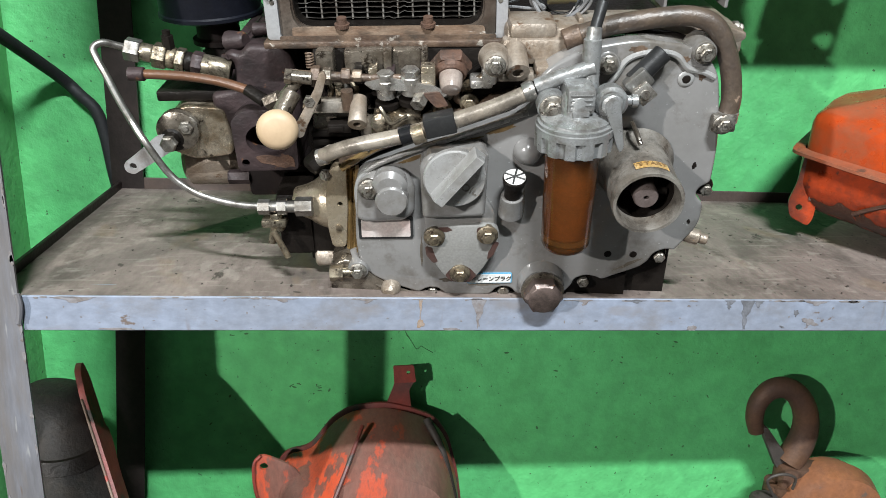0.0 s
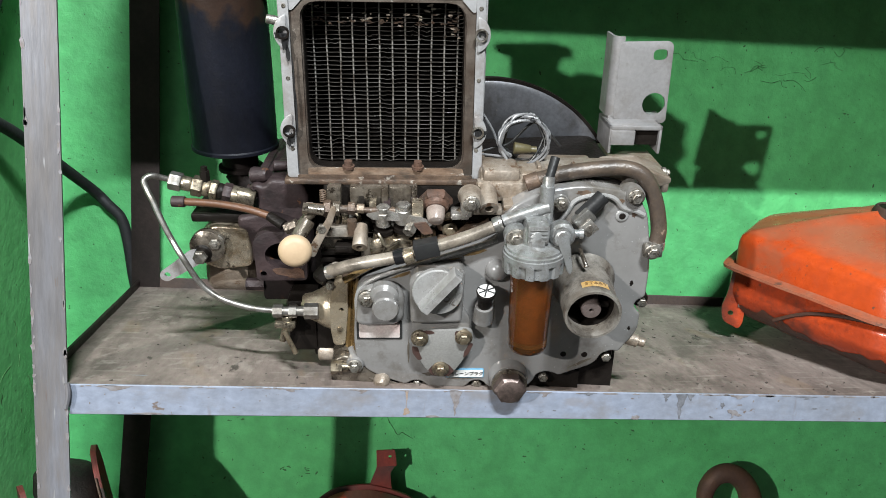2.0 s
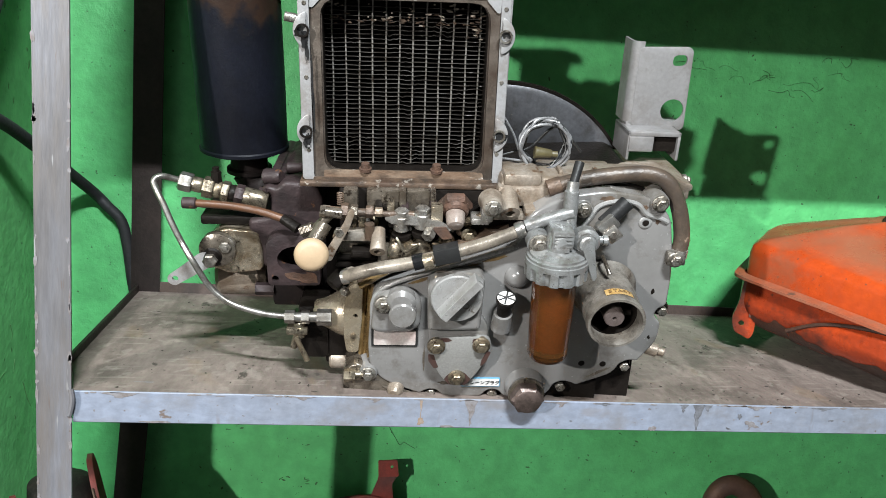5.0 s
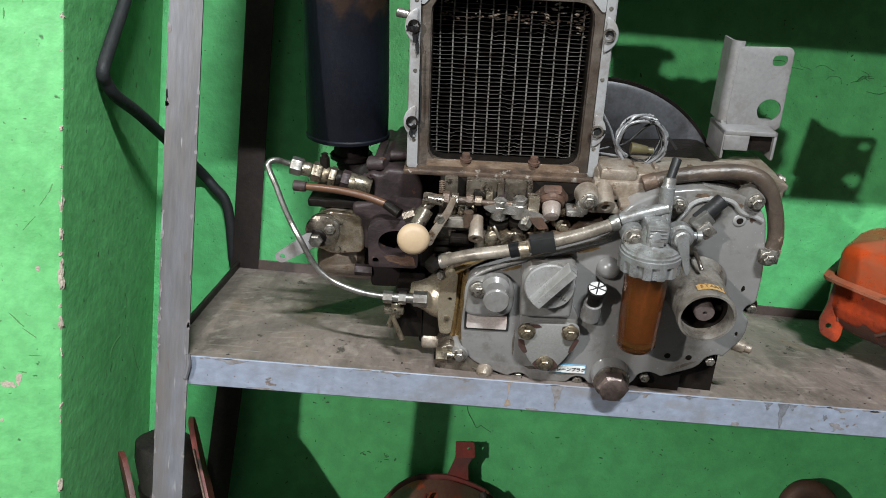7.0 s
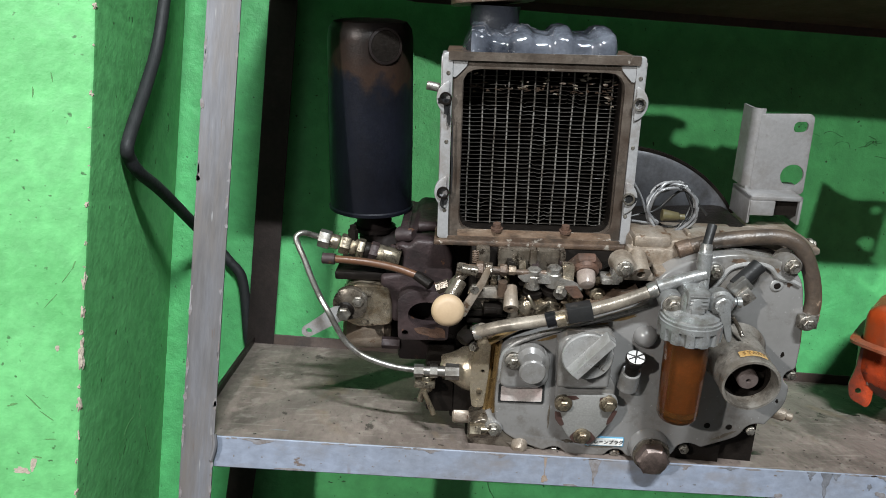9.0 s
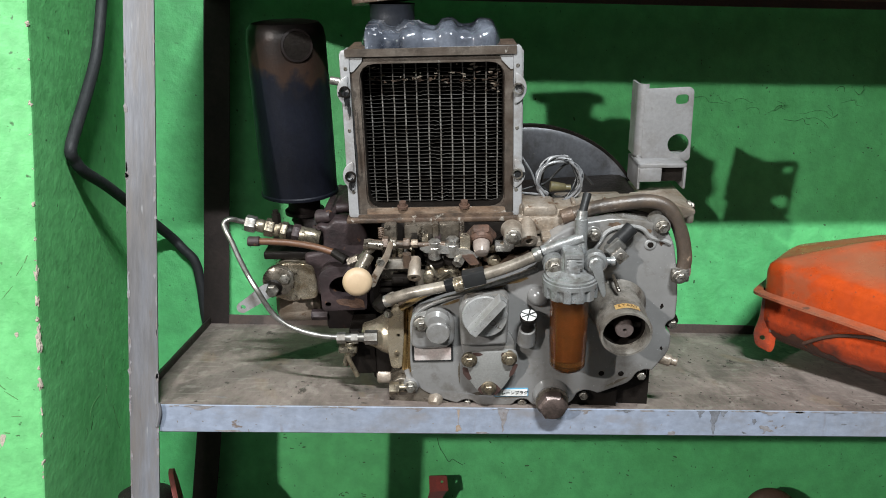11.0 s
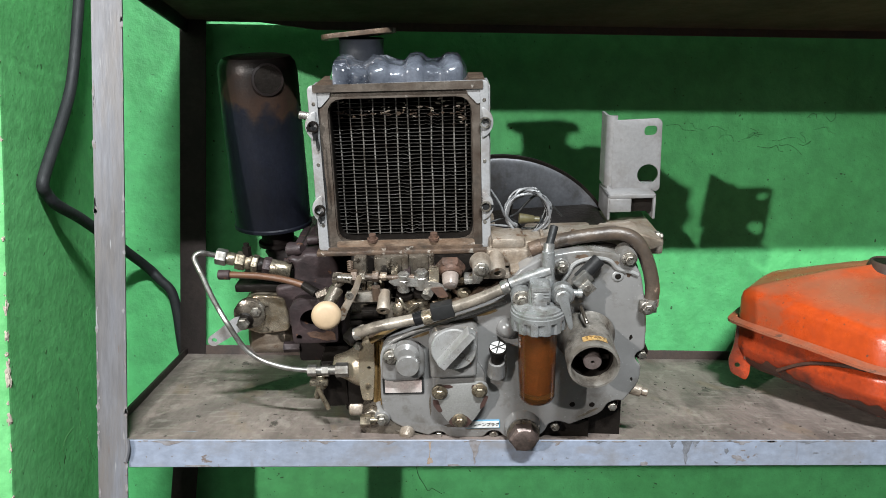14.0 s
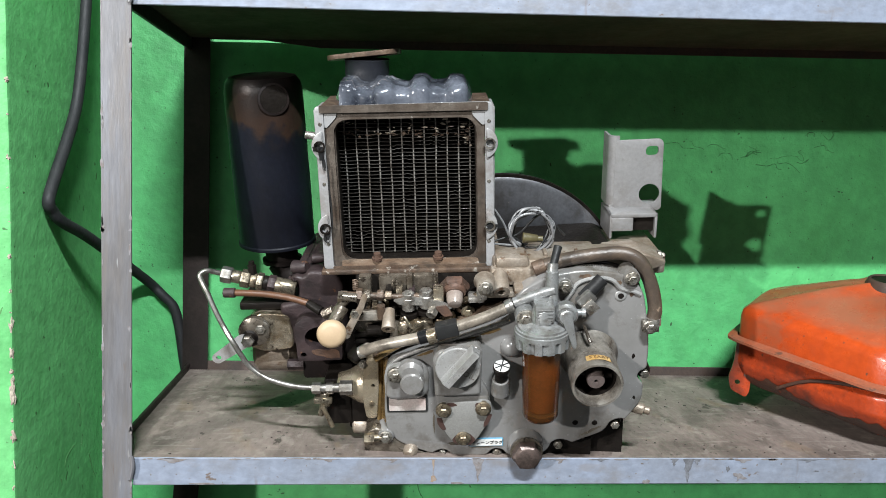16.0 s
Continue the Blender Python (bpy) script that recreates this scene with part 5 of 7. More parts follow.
P("cover_tab", add(box(-0.345, -0.332, 0.06, 0.2, 0.300, 0.312, 0.003)), HEAD, m=HEAD_M)

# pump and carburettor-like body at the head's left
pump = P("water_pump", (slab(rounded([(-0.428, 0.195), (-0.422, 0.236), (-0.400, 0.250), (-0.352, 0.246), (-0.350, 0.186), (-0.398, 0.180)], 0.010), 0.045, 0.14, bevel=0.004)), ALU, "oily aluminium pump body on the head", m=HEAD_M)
P("pump_cover", turned([(0, 0.024), (0.012, 0.024), (0.016, 0.017)], (-0.408, 0.046, 0.222), FRONT, 26), DIMALU, "oil blackened round cover", pump)
P("bolt", bolt((-0.396, 0.036, 0.228), FRONT, 0.0085, 0.007), BOLT, "", pump)
P("pump_drum", turned([(0, 0.030), (0.006, 0.036), (0.06, 0.036), (0.07, 0.026)], (-0.424, 0.10, 0.160), (1, 0, 0), 30), DUSTALU, "", pump)
P("top_bracket", box(-0.432, -0.352, 0.055, 0.13, 0.250, 0.263, 0.003), BLACKOILSHADE, "black oily bracket", pump)
P("gap_fill", box(-0.41, -0.34, 0.09, 0.2, 0.13, 0.25, 0.01), BLACKOILSHADE, "", pump)
P("pivot", turned([(0, 0.017), (0.014, 0.016), (0.018, 0.010), (0.026, 0.0095), (0.027, 0.006)], (-0.414, 0.046, 0.214), FRONT, 24), BLACKOILSHADE, "", pump)
P("pivot_nut", hexagon((-0.414, 0.020, 0.214), FRONT, 0.0098, 0.008), BOLT, "", pump)
mm = Matrix.Translation((-0.414, 0.0, 0.214)) @ Matrix.Rotation(radians(-33), 4, "Y")
P("pump_lever", slab(rounded([(-0.068, -0.0085), (-0.073, 0.0), (-0.068, 0.0085), (-0.048, 0.0095), (-0.014, 0.013), (0.0, 0.010), (0.0, -0.010), (-0.014, -0.0105)], 0.005), 0.028, 0.032, [ring_of(-0.061, 0.0, 0.0042)]), RADFRAME, "flat steel lever with a hole", pump, mm)

# ivory knob on its arm
knob = P("knob", turned([(0, 0.010), (0.002, 0.0178), (0.006, 0.0217), (0.012, 0.0223), (0.017, 0.0194), (0.0195, 0.0135), (0.0205, 0.001)], (-0.2810, 0.004, 0.2345), (0.05, -1, 0.15), 40), IVORY, "round ivory plastic knob")
P("knob_arm", slab(rounded([(-0.262, 0.220), (-0.266, 0.232), (-0.240, 0.276), (-0.233, 0.294), (-0.228, 0.296), (-0.2255, 0.290), (-0.232, 0.270), (-0.250, 0.236), (-0.256, 0.222)], 0.003), 0.006, 0.010, bevel=0.001), DUSTALU, "pale steel knob arm", knob)
P("arm_strap", slab(rounded([(-0.256, 0.252), (-0.252, 0.262), (-0.236, 0.268), (-0.234, 0.258)], 0.003), 0.012, 0.016, bevel=0.001), ALU, "", knob)
P("knob_stem", rod((-0.278, 0.010, 0.248), (-0.266, 0.024, 0.268), 0.0105, bevel=0.001), DIMALU, "", knob)
P("elbow", add(rod((-0.279, 0.024, 0.258), (-0.257, 0.024, 0.283), 0.0068, bevel=0.001), rod((-0.296, 0.026, 0.254), (-0.280, 0.024, 0.262), 0.0085, seg=6), rod((-0.2695, 0.020, 0.2868), (-0.243, 0.022, 0.2830), 0.0072, bevel=0.0012), turned([(0, 0.0086), (0.007, 0.0086)], (-0.271, 0.020, 0.2870), (1, 0, -0.14), 8)), DIMALU, "stained banjo elbow")
P("elbow_nut", hexagon((-0.246, 0.012, 0.262), FRONT, 0.007, 0.007), BOLT)

# injection pump row and linkage under the radiator
P("back_panel", add(box(-0.214, -0.168, 0.070, 0.088, 0.262, 0.299, 0.003), box(-0.160, -0.126, 0.072, 0.088, 0.258, 0.299, 0.003), rod((-0.186, 0.075, 0.288), (-0.186, 0.060, 0.282), 0.009, 0.008)), DIMALU, "oil stained casting walls")
# the cavity's shade is put into this black block
P("cavity_back", box(-0.252, -0.03, 0.085, 0.24, 0.19, 0.30, 0.006), BLACKOILSHADE, "cylinder block, blackened for the shade in the cavity")
for x0, x1, z0 in ((-0.245, -0.225, 0.262), (-0.170, -0.160, 0.262), (-0.128, -0.120, 0.250)):
    P("block_web", box(x0, x1, 0.062, 0.09, z0, 0.300, 0.003), DIMALU)
P("pump_housing", add(box(-0.252, -0.190, 0.046, 0.09, 0.208, 0.240, 0.006), box(-0.200, -0.145, 0.040, 0.09, 0.196, 0.230, 0.008)), DIMALU, "oily aluminium pump housing")
P("pump_rail", box(-0.250, -0.202, 0.030, 0.050, 0.2395, 0.2530, 0.002), DUSTALU, "flat pale rail over the pump")
P("pump_block", add(box(-0.232, -0.206, 0.024, 0.045, 0.2180, 0.2290, 0.0015), box(-0.230, -0.214, 0.022, 0.03, 0.2205, 0.2265, 0.001)), BLACKOILSHADE, "black slotted pump block")
P("pump_grille", add(*[box(-0.254, -0.200, 0.040, 0.052, 0.196 + 0.011 * i, 0.203 + 0.011 * i, 0.0015) for i in range(2)]), BLACKOILSHADE)
P("pump_lobe", slab(rounded([(-0.186, 0.212), (-0.180, 0.244), (-0.166, 0.250), (-0.150, 0.236), (-0.140, 0.240), (-0.126, 0.234), (-0.128, 0.212)], 0.008), 0.030, 0.07, bevel=0.004), ALU, "oily lobed pump casting")
P("pump_lobe", turned([(0, 0.012), (0.010, 0.012), (0.013, 0.008)], (-0.172, 0.032, 0.230), FRONT, 18), ALU)
P("spout", turned([(0, 0.0085), (0.022, 0.0098), (0.034, 0.0106), (0.035, 0.0100), (0.035, 0.0046), (0.024, 0.0042)], (-0.196, 0.034, 0.2560), (-0.02, -0.72, -0.50), 22, caps=False), DUSTALU, "open spout")
P("spout_bore", turned([(0, 0.0052), (0.0006, 0.001)], Vector((-0.196, 0.034, 0.2560)) + Vector((-0.02, -0.72, -0.50)).normalized() * 0.030, (-0.02, -0.72, -0.50), 14), BLACKOILSHADE)
P("link_rod", add(rod((-0.268, 0.030, 0.285), (-0.205, 0.030, 0.281), 0.0058), rod((-0.206, 0.030, 0.281), (-0.150, 0.034, 0.279), 0.0042), rod((-0.208, 0.026, 0.268), (-0.208, 0.030, 0.246), 0.0065)), RADRUST, "rusty governor rod")
for x, r, m_ in ((-0.264, 0.0080, DUSTALU), (-0.240, 0.0120, RADRUST), (-0.228, 0.0098, DIMALU), (-0.208, 0.0085, RADRUST), (-0.196, 0.0065, DUSTALU)):
    P("rod_nut", turned([(0, r * 0.9), (0.001, r), (0.009, r), (0.010, r * 0.9)], (x - 0.005, 0.030, 0.2835), (1, 0, -0.05), 6), m_)
P("spring", tube([(-0.246 + 0.004 * math.cos(i * 1.25), 0.036 + 0.004 * math.sin(i * 1.25), 0.290 + 0.0006 * i) for i in range(30)], 0.001, 6, 2), RADRUST)
P("rack_plate", slab(rounded([(-0.190, 0.276), (-0.165, 0.282), (-0.115, 0.272), (-0.098, 0.262), (-0.108, 0.256), (-0.140, 0.266), (-0.180, 0.268)], 0.004), 0.026, 0.030), ALUPALE, "pale control plate")
P("rack_tongue", slab(rounded([(-0.126, 0.264), (-0.108, 0.266), (-0.098, 0.250), (-0.112, 0.248)], 0.003), 0.022, 0.026), RUST, "rusty tongue")
for x, y, z, r in ((-0.166, 0.034, 0.276, 0.0098), (-0.139, 0.034, 0.280, 0.0102)):
    v = P("delivery_valve", add(rod((x, y + 0.004, z - 0.020), (x, y, z + 0.002), r * 1.1, bevel=0.001), turned([(0, r), (0.008, r), (0.009, r * 0.85)], (x, y, z + 0.001), (0, -0.15, 1), 6)), ALUPALE, "delivery valve holder")
    P("valve_base", turned([(0, r * 1.35), (0.006, r * 1.35)], (x, y + 0.006, z - 0.032), (0, -0.15, 1), 22), BLACKOILSHADE, "", v)
P("valve_plate", box(-0.128, -0.112, 0.030, 0.05, 0.264, 0.292, 0.002), ALU)
P("hex_stub", hexagon((-0.128, 0.030, 0.258), (-0.3, -0.8, -0.4), 0.009, 0.014), BOLT)
P("bent_tab", tube([(-0.173, 0.024, 0.249), (-0.169, 0.021, 0.243), (-0.165, 0.020, 0.234), (-0.160, 0.020, 0.231), (-0.153, 0.021, 0.234), (-0.143, 0.023, 0.239)], 0.0022, 8), BRASS, "bent golden strip")
sw = P("pressure_switch", add(turned([(0, 0.0215), (0.003, 0.0235), (0.011, 0.0235), (0.014, 0.0205)], (-0.0955, 0.058, 0.290), (0.0, -0.80, -0.52), 6), turned([(0, 0.0185), (0.006, 0.0180), (0.009, 0.0150)], Vector((-0.0955, 0.058, 0.290)) + Vector((0, -0.80, -0.52)).normalized() * 0.013, (0, -0.80, -0.52), 28)), SWITCHMAT, "rusty oil pressure switch")
P("switch_nose", turned([(0, 0.0132), (0.014, 0.0122), (0.020, 0.0100), (0.0215, 0.0060), (0.0216, 0.001)], Vector((-0.0955, 0.058, 0.290)) + Vector((0, -0.80, -0.52)).normalized() * 0.021, (0.0, -0.80, -0.52), 26), NOSE, "cloudy pale plastic nose", sw)
P("tube_boss", turned([(0, 0.013), (0.040, 0.0125), (0.0405, 0.0062), (0.032, 0.006), (0.0315, 0.001)], (-0.026, 0.062, 0.304), (0.05, -0.8, -0.42), 24, caps=False), DUSTALU, "open tube boss with rust")
P("side_arm", add(box(-0.075, -0.05, 0.03, 0.06, 0.266, 0.276, 0.003), box(-0.062, -0.046, 0.03, 0.05, 0.27, 0.292, 0.003)), ALUPALE)
P("cross_bracket", tube([(-0.085, 0.05, 0.262), (-0.066, 0.045, 0.270), (-0.048, 0.04, 0.286)], 0.006, 10), ALU)
rnd = random.Random(5)
for i in range(16):
    x, z = rnd.uniform(-0.245, -0.07), rnd.uniform(0.198, 0.262)
    P("small_stud", add(turned([(0, 0.0048), (0.005, 0.0045)], (x, 0.062, z), FRONT, 6), rod((x, 0.066, z), (x, 0.085, z), 0.007)), rnd.choice((ALU, BOLT, GOLDBOLT, BLACKOILSHADE)))
for i in range(6):
    x = -0.24 + 0.028 * i
    P("fuel_line", tube([(x, 0.06, 0.272), (x + 0.012, 0.050, 0.262), (x + 0.010, 0.05, 0.248), (x + 0.022, 0.055, 0.238)], 0.0032, 8), rnd.choice((ALU, RADRUST, GOLDBOLT)))

rnd = random.Random(31)
for i in range(9):
    x = -0.235 + 0.019 * i + rnd.uniform(-0.004, 0.004)
    z = rnd.uniform(0.262, 0.284)
    P("small_bracket", box(x - 0.005, x + 0.005, 0.046, 0.075, z - 0.010, z + 0.008, 0.0015), rnd.choice((ALU, BLACKOILSHADE, RADRUST, HEAD)))
for x, z in ((-0.105, 0.236), (-0.075, 0.243), (-0.118, 0.222)):
    P("flange_nut", bolt((x, 0.05, z), FRONT, 0.0075, 0.007), GOLDBOLT)
P("cover_ledge", slab(rounded([(-0.225, 0.172), (-0.12, 0.212), (-0.02, 0.248), (-0.02, 0.258), (-0.12, 0.224), (-0.225, 0.186)], 0.004), 0.034, 0.08, bevel=0.002), RADRUST, "rusty ledge above the gear case")

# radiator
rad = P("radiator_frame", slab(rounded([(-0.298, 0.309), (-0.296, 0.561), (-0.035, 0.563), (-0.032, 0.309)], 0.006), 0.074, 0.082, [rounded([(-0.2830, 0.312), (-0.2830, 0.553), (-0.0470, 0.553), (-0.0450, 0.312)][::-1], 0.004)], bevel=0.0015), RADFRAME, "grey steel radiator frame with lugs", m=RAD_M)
P("inner_frame", slab(rounded([(-0.2828, 0.3122), (-0.2828, 0.5528), (-0.0472, 0.5528), (-0.0452, 0.3122)], 0.004), 0.0775, 0.090, [rounded([(-0.2695, 0.3185), (-0.2700, 0.541), (-0.0590, 0.541), (-0.0575, 0.3185)][::-1], 0.024)], bevel=0.001), INNERF, "stained inner frame", rad)
P("bright_lip", slab(rounded([(-0.2700, 0.3180), (-0.2705, 0.5415), (-0.0585, 0.5415), (-0.0570, 0.3180)], 0.024), 0.0845, 0.0895, [rounded([(-0.2680, 0.3200), (-0.2685, 0.5395), (-0.0605, 0.5395), (-0.0590, 0.3200)][::-1], 0.022)]), INNERF, "", rad)
P("shroud", slab(rounded([(-0.278, 0.313), (-0.278, 0.552), (-0.051, 0.552), (-0.049, 0.313)], 0.004), 0.090, 0.170, [rounded([(-0.2675, 0.3205), (-0.268, 0.539), (-0.061, 0.539), (-0.0595, 0.3205)][::-1], 0.022)]), BLACKOILSHADE, "dark shroud", rad)
P("core_backing", box(-0.270, -0.057, 0.150, 0.168, 0.318, 0.545, 0), BLACKOILSHADE, "", rad)
for x0 in (-0.298, -0.038):
    P("side_flange", box(x0, x0 + 0.006, 0.082, 0.165, 0.315, 0.555, 0.001), RADFRAME, "", rad)
for x, z, s in ((-0.297, 0.376, -1), (-0.297, 0.503, -1), (-0.034, 0.376, 1), (-0.034, 0.503, 1)):
    hx = x - s * 0.0060
    lug = rounded([(hx + s * 0.0120, z - 0.006), (hx + s * 0.0120, z + 0.006), (hx + s * 0.006, z + 0.017), (hx - s * 0.0050, z + 0.024), (hx - s * 0.0050, z - 0.024), (hx + s * 0.006, z - 0.017)], 0.006)
    P("lug", slab(lug, 0.071, 0.080, [ring_of(hx, z, 0.0064)], bevel=0.0012), RADFRAME, "", rad)
    P("lug_nut", turned([(0, 0.0084), (0.003, 0.0084), (0.003, 0.0060), (0, 0.0060)], (hx, 0.0708, z), FRONT, 18, caps=False), BOLT if s > 0 else BLACKOILSHADE, "", rad)
for z in (0.445, 0.350, 0.535):
    P("rivet", turned([(0, 0.0030), (0.0012, 0.0022)], (-0.2885, 0.0742, z), FRONT, 12), BOLT, "", rad)
    P("rivet", turned([(0, 0.0030), (0.0012, 0.0022)], (-0.041, 0.0742, z), FRONT, 12), BOLT, "", rad)
for k, (x, z, w_, h_) in enumerate(((-0.289, 0.493, 0.004, 0.010), (-0.2865, 0.478, 0.0025, 0.012), (-0.296, 0.499, 0.006, 0.004), (-0.2885, 0.366, 0.004, 0.008), (-0.292, 0.360, 0.003, 0.005), (-0.034, 0.374, 0.006, 0.006), (-0.0415, 0.372, 0.003, 0.006), (-0.036, 0.505, 0.004, 0.003), (-0.281, 0.44, 0.0012, 0.03), (-0.2795, 0.40, 0.0012, 0.025))):
    P("sealant_blot", ragged(x, z, w_, h_, 5.3 * k + 2, 0.0702, 0.0716), RUBBER, "black sealant blot", rad)

P("top_strip", slab(rounded([(-0.2885, 0.5515), (-0.2885, 0.5622), (-0.0425, 0.5632), (-0.0425, 0.5515)], 0.002), 0.0722, 0.0742), INNERF, "rust stained top edge", rad)
for sx, cx in ((1, -0.2826), (-1, -0.0472)):
    P("corner_gusset", slab(rounded([(cx, 0.5525), (cx, 0.5300), (cx + sx * 0.004, 0.5300), (cx + sx * 0.0175, 0.5440), (cx + sx * 0.0195, 0.5525)], 0.002), 0.0755, 0.0774), RADFRAME, "pale corner gusset", rad)

# radiator core: upright tubes and thin cross fins with bent places
rnd = random.Random(9)
for i in range(12):
    x = -0.2585 + 0.01735 * i
    pts = [(x + 0.0006 * rnd.uniform(-1, 1), 0.1140 + 0.0006 * rnd.uniform(-1, 1), 0.322 + 0.216 * k / 6) for k in range(7)]
    P("core_tube", tube(pts, 0.0012, 6, 2), TUBE, "", rad)
# fin depth is near black; front edges are painted as catching light
fins, edges_ = bmesh.new(), bmesh.new()
for j in range(37):
    z = 0.3235 + 0.0057 * j
    prev = last = None
    for i in range(92):
        x = -0.2685 + 0.2100 * i / 91
        zz = z + 0.0009 * noise.noise((x * 60, z * 40, 1)) + (0.0026 * noise.noise((x * 160, z * 90, 4)) if noise.noise((x * 22, z * 30, 9)) > 0.24 else 0)
        y = 0.1118 + 0.0008 * noise.noise((x * 90, z * 200, 2))
        row = [fins.verts.new((x, y + 0.0008, zz)), fins.verts.new((x, y + 0.016, zz)), fins.verts.new((x, y + 0.016, zz + 0.0004)), fins.verts.new((x, y + 0.0008, zz + 0.0004))]
        th = 0.00045 + 0.00030 * noise.noise((x * 45, z * 70, 6))
        edge = [edges_.verts.new((x, y - 0.0002, zz)), edges_.verts.new((x, y + 0.0007, zz)), edges_.verts.new((x, y + 0.0007, zz + th)), edges_.verts.new((x, y - 0.0002, zz + th))]
        if prev:
            for k in range(4):
                fins.faces.new((prev[k], prev[(k + 1) % 4], row[(k + 1) % 4], row[k]))
                edges_.faces.new((last[k], last[(k + 1) % 4], edge[(k + 1) % 4], edge[k]))
        prev, last = row, edge
P("core_block", fins, FIN, "thin dark cooling fins, bent in places", rad)["kind"] = "stuff"
P("fin_edging", edges_, FINLIGHT, "pale strips for the light on the fin edges", rad)["kind"] = "stuff"
debris, rusty = bmesh.new(), bmesh.new()
for i in range(95):
    x, z = rnd.uniform(-0.262, -0.066), 0.513 + rnd.gauss(0, 0.004)
    if i % 5 == 0:
        x, z = rnd.uniform(-0.085, -0.062), rnd.uniform(0.49, 0.53)
    elif i % 3 == 0:
        z = rnd.uniform(0.512, 0.536)
    c = ragged(x, z, rnd.uniform(0.0008, 0.0045), rnd.uniform(0.0004, 0.0014), rnd.uniform(0, 60), 0.1100, 0.1112, rnd.uniform(-0.3, 0.3))
    if i % 3:
        rusty = add(rusty, c)
    else:
        debris = add(debris, c)
P("caught_chaff", debris, PLASTER, "pale chaff caught in the fins", rad)["kind"] = "stuff"
P("caught_rust", rusty, RADRUST, "rusty flakes caught in the fins", rad)["kind"] = "stuff"
P("lower_rail", box(-0.302, -0.030, 0.068, 0.165, 0.3010, 0.3088, 0.002), RADRUST, "rusty lower rail", rad)
P("bottom_strip", slab(rounded([(-0.2835, 0.3080), (-0.2835, 0.3140), (-0.0450, 0.3140), (-0.0450, 0.3080)], 0.002), 0.0715, 0.0742), RADRUST, "rust varnished lower edge", rad)
P("sill_rust", slab(rounded([(-0.270, 0.3095), (-0.270, 0.3225), (-0.058, 0.3225), (-0.056, 0.3095)], 0.003), 0.0765, 0.0800), SILLMAT, "", rad)
for x in (-0.215, -0.120):
    P("rail_bolt", add(turned([(0, 0.0085), (0.004, 0.0085), (0.0042, 0.006), (0.011, 0.0055)], (x, 0.080, 0.3215), (0, -0.1, 1), 14),), RUST, "", rad)

# header tank: lumpy and glossy black with sealant
bm = bmesh.new()
nu, nv = 72, 26
g = []
for i in range(nu + 1):
    u = i / nu
    x = -0.272 + 0.211 * u
    hump = 0.5 + 0.5 * math.tanh(2.2 * math.cos(2 * math.pi * (u * 3.9 - 0.42)) + 1.2 * noise.noise((u * 9, 4.0, 0)))
    end = min(1.0, (min(u, 1 - u) / 0.055) ** 0.5) if 0 < u < 1 else 0.0
    h = (0.030 + 0.009 * hump) * end
    row = []
    for j in range(nv + 1):
        th = math.pi * j / nv
        yy = 0.148 - (0.056 + 0.006 * hump) * end * math.cos(th)
        zz = 0.556 + h * max(0.0, math.sin(th)) ** 0.42
        k = 0.0042 * noise.noise((x * 60, th * 2.2, 2.0)) + 0.0018 * noise.noise((x * 170, th * 6, 5.0))
        row.append(bm.verts.new((x, yy + k, zz + k)))
    g.append(row)
for r0, r1 in zip(g, g[1:]):
    for j in range(nv):
        bm.faces.new((r0[j], r0[j + 1], r1[j + 1], r1[j]))
P("header_tank", bm, TAR, "lumpy glossy black header tank, pale reflections painted on", rad)
P("header_base", box(-0.292, -0.037, 0.082, 0.215, 0.548, 0.558, 0.002), RADRUST, "", rad)
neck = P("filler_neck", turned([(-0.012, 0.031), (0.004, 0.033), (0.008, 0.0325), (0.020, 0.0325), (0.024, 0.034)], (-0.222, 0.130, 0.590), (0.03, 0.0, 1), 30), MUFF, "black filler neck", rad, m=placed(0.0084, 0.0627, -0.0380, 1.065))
P("neck_flange", slab(rounded([(-0.051, -0.028), (-0.056, 0.0), (-0.046, 0.028), (0.045, 0.026), (0.060, 0.0), (0.045, -0.026)], 0.014), -0.0035, 0.0035, bevel=0.001), RADRUST, "rusty neck flange plate", neck,
  Matrix.Translation((-0.226, 0.130, 0.620)) @ Matrix.Rotation(radians(-4.5), 4, "Y") @ Matrix.Rotation(radians(83), 4, "X"))
P("side_nipple", rod((-0.300, 0.11, 0.511), (-0.318, 0.11, 0.514), 0.006, bevel=0.001), ALUPALE, "", rad)

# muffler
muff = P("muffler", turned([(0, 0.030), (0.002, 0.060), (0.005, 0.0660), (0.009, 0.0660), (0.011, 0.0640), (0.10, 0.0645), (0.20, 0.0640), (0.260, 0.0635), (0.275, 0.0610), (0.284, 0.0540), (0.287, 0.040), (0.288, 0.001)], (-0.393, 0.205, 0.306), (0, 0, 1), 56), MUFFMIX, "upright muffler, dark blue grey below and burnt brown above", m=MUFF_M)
P("outlet", turned([(0, 0.0250), (0.003, 0.0250), (0.004, 0.0215), (-0.006, 0.021), (-0.007, 0.001)], (-0.366, 0.150, 0.560), (0.42, -0.9, 0.05), 28, caps=False), MUFFTOP, "open outlet stub", muff)
P("outlet_bore", turned([(0, 0.0212), (0.001, 0.001)], (-0.3645, 0.147, 0.560), (0.42, -0.9, 0.05), 24), BLACKOILSHADE, "", muff)
P("muffler_neck", turned([(0, 0.034), (0.006, 0.034), (0.008, 0.028), (0.030, 0.027), (0.034, 0.034)], (-0.388, 0.205, 0.274), (0, 0, 1), 30), MUFFTOP, "", muff)
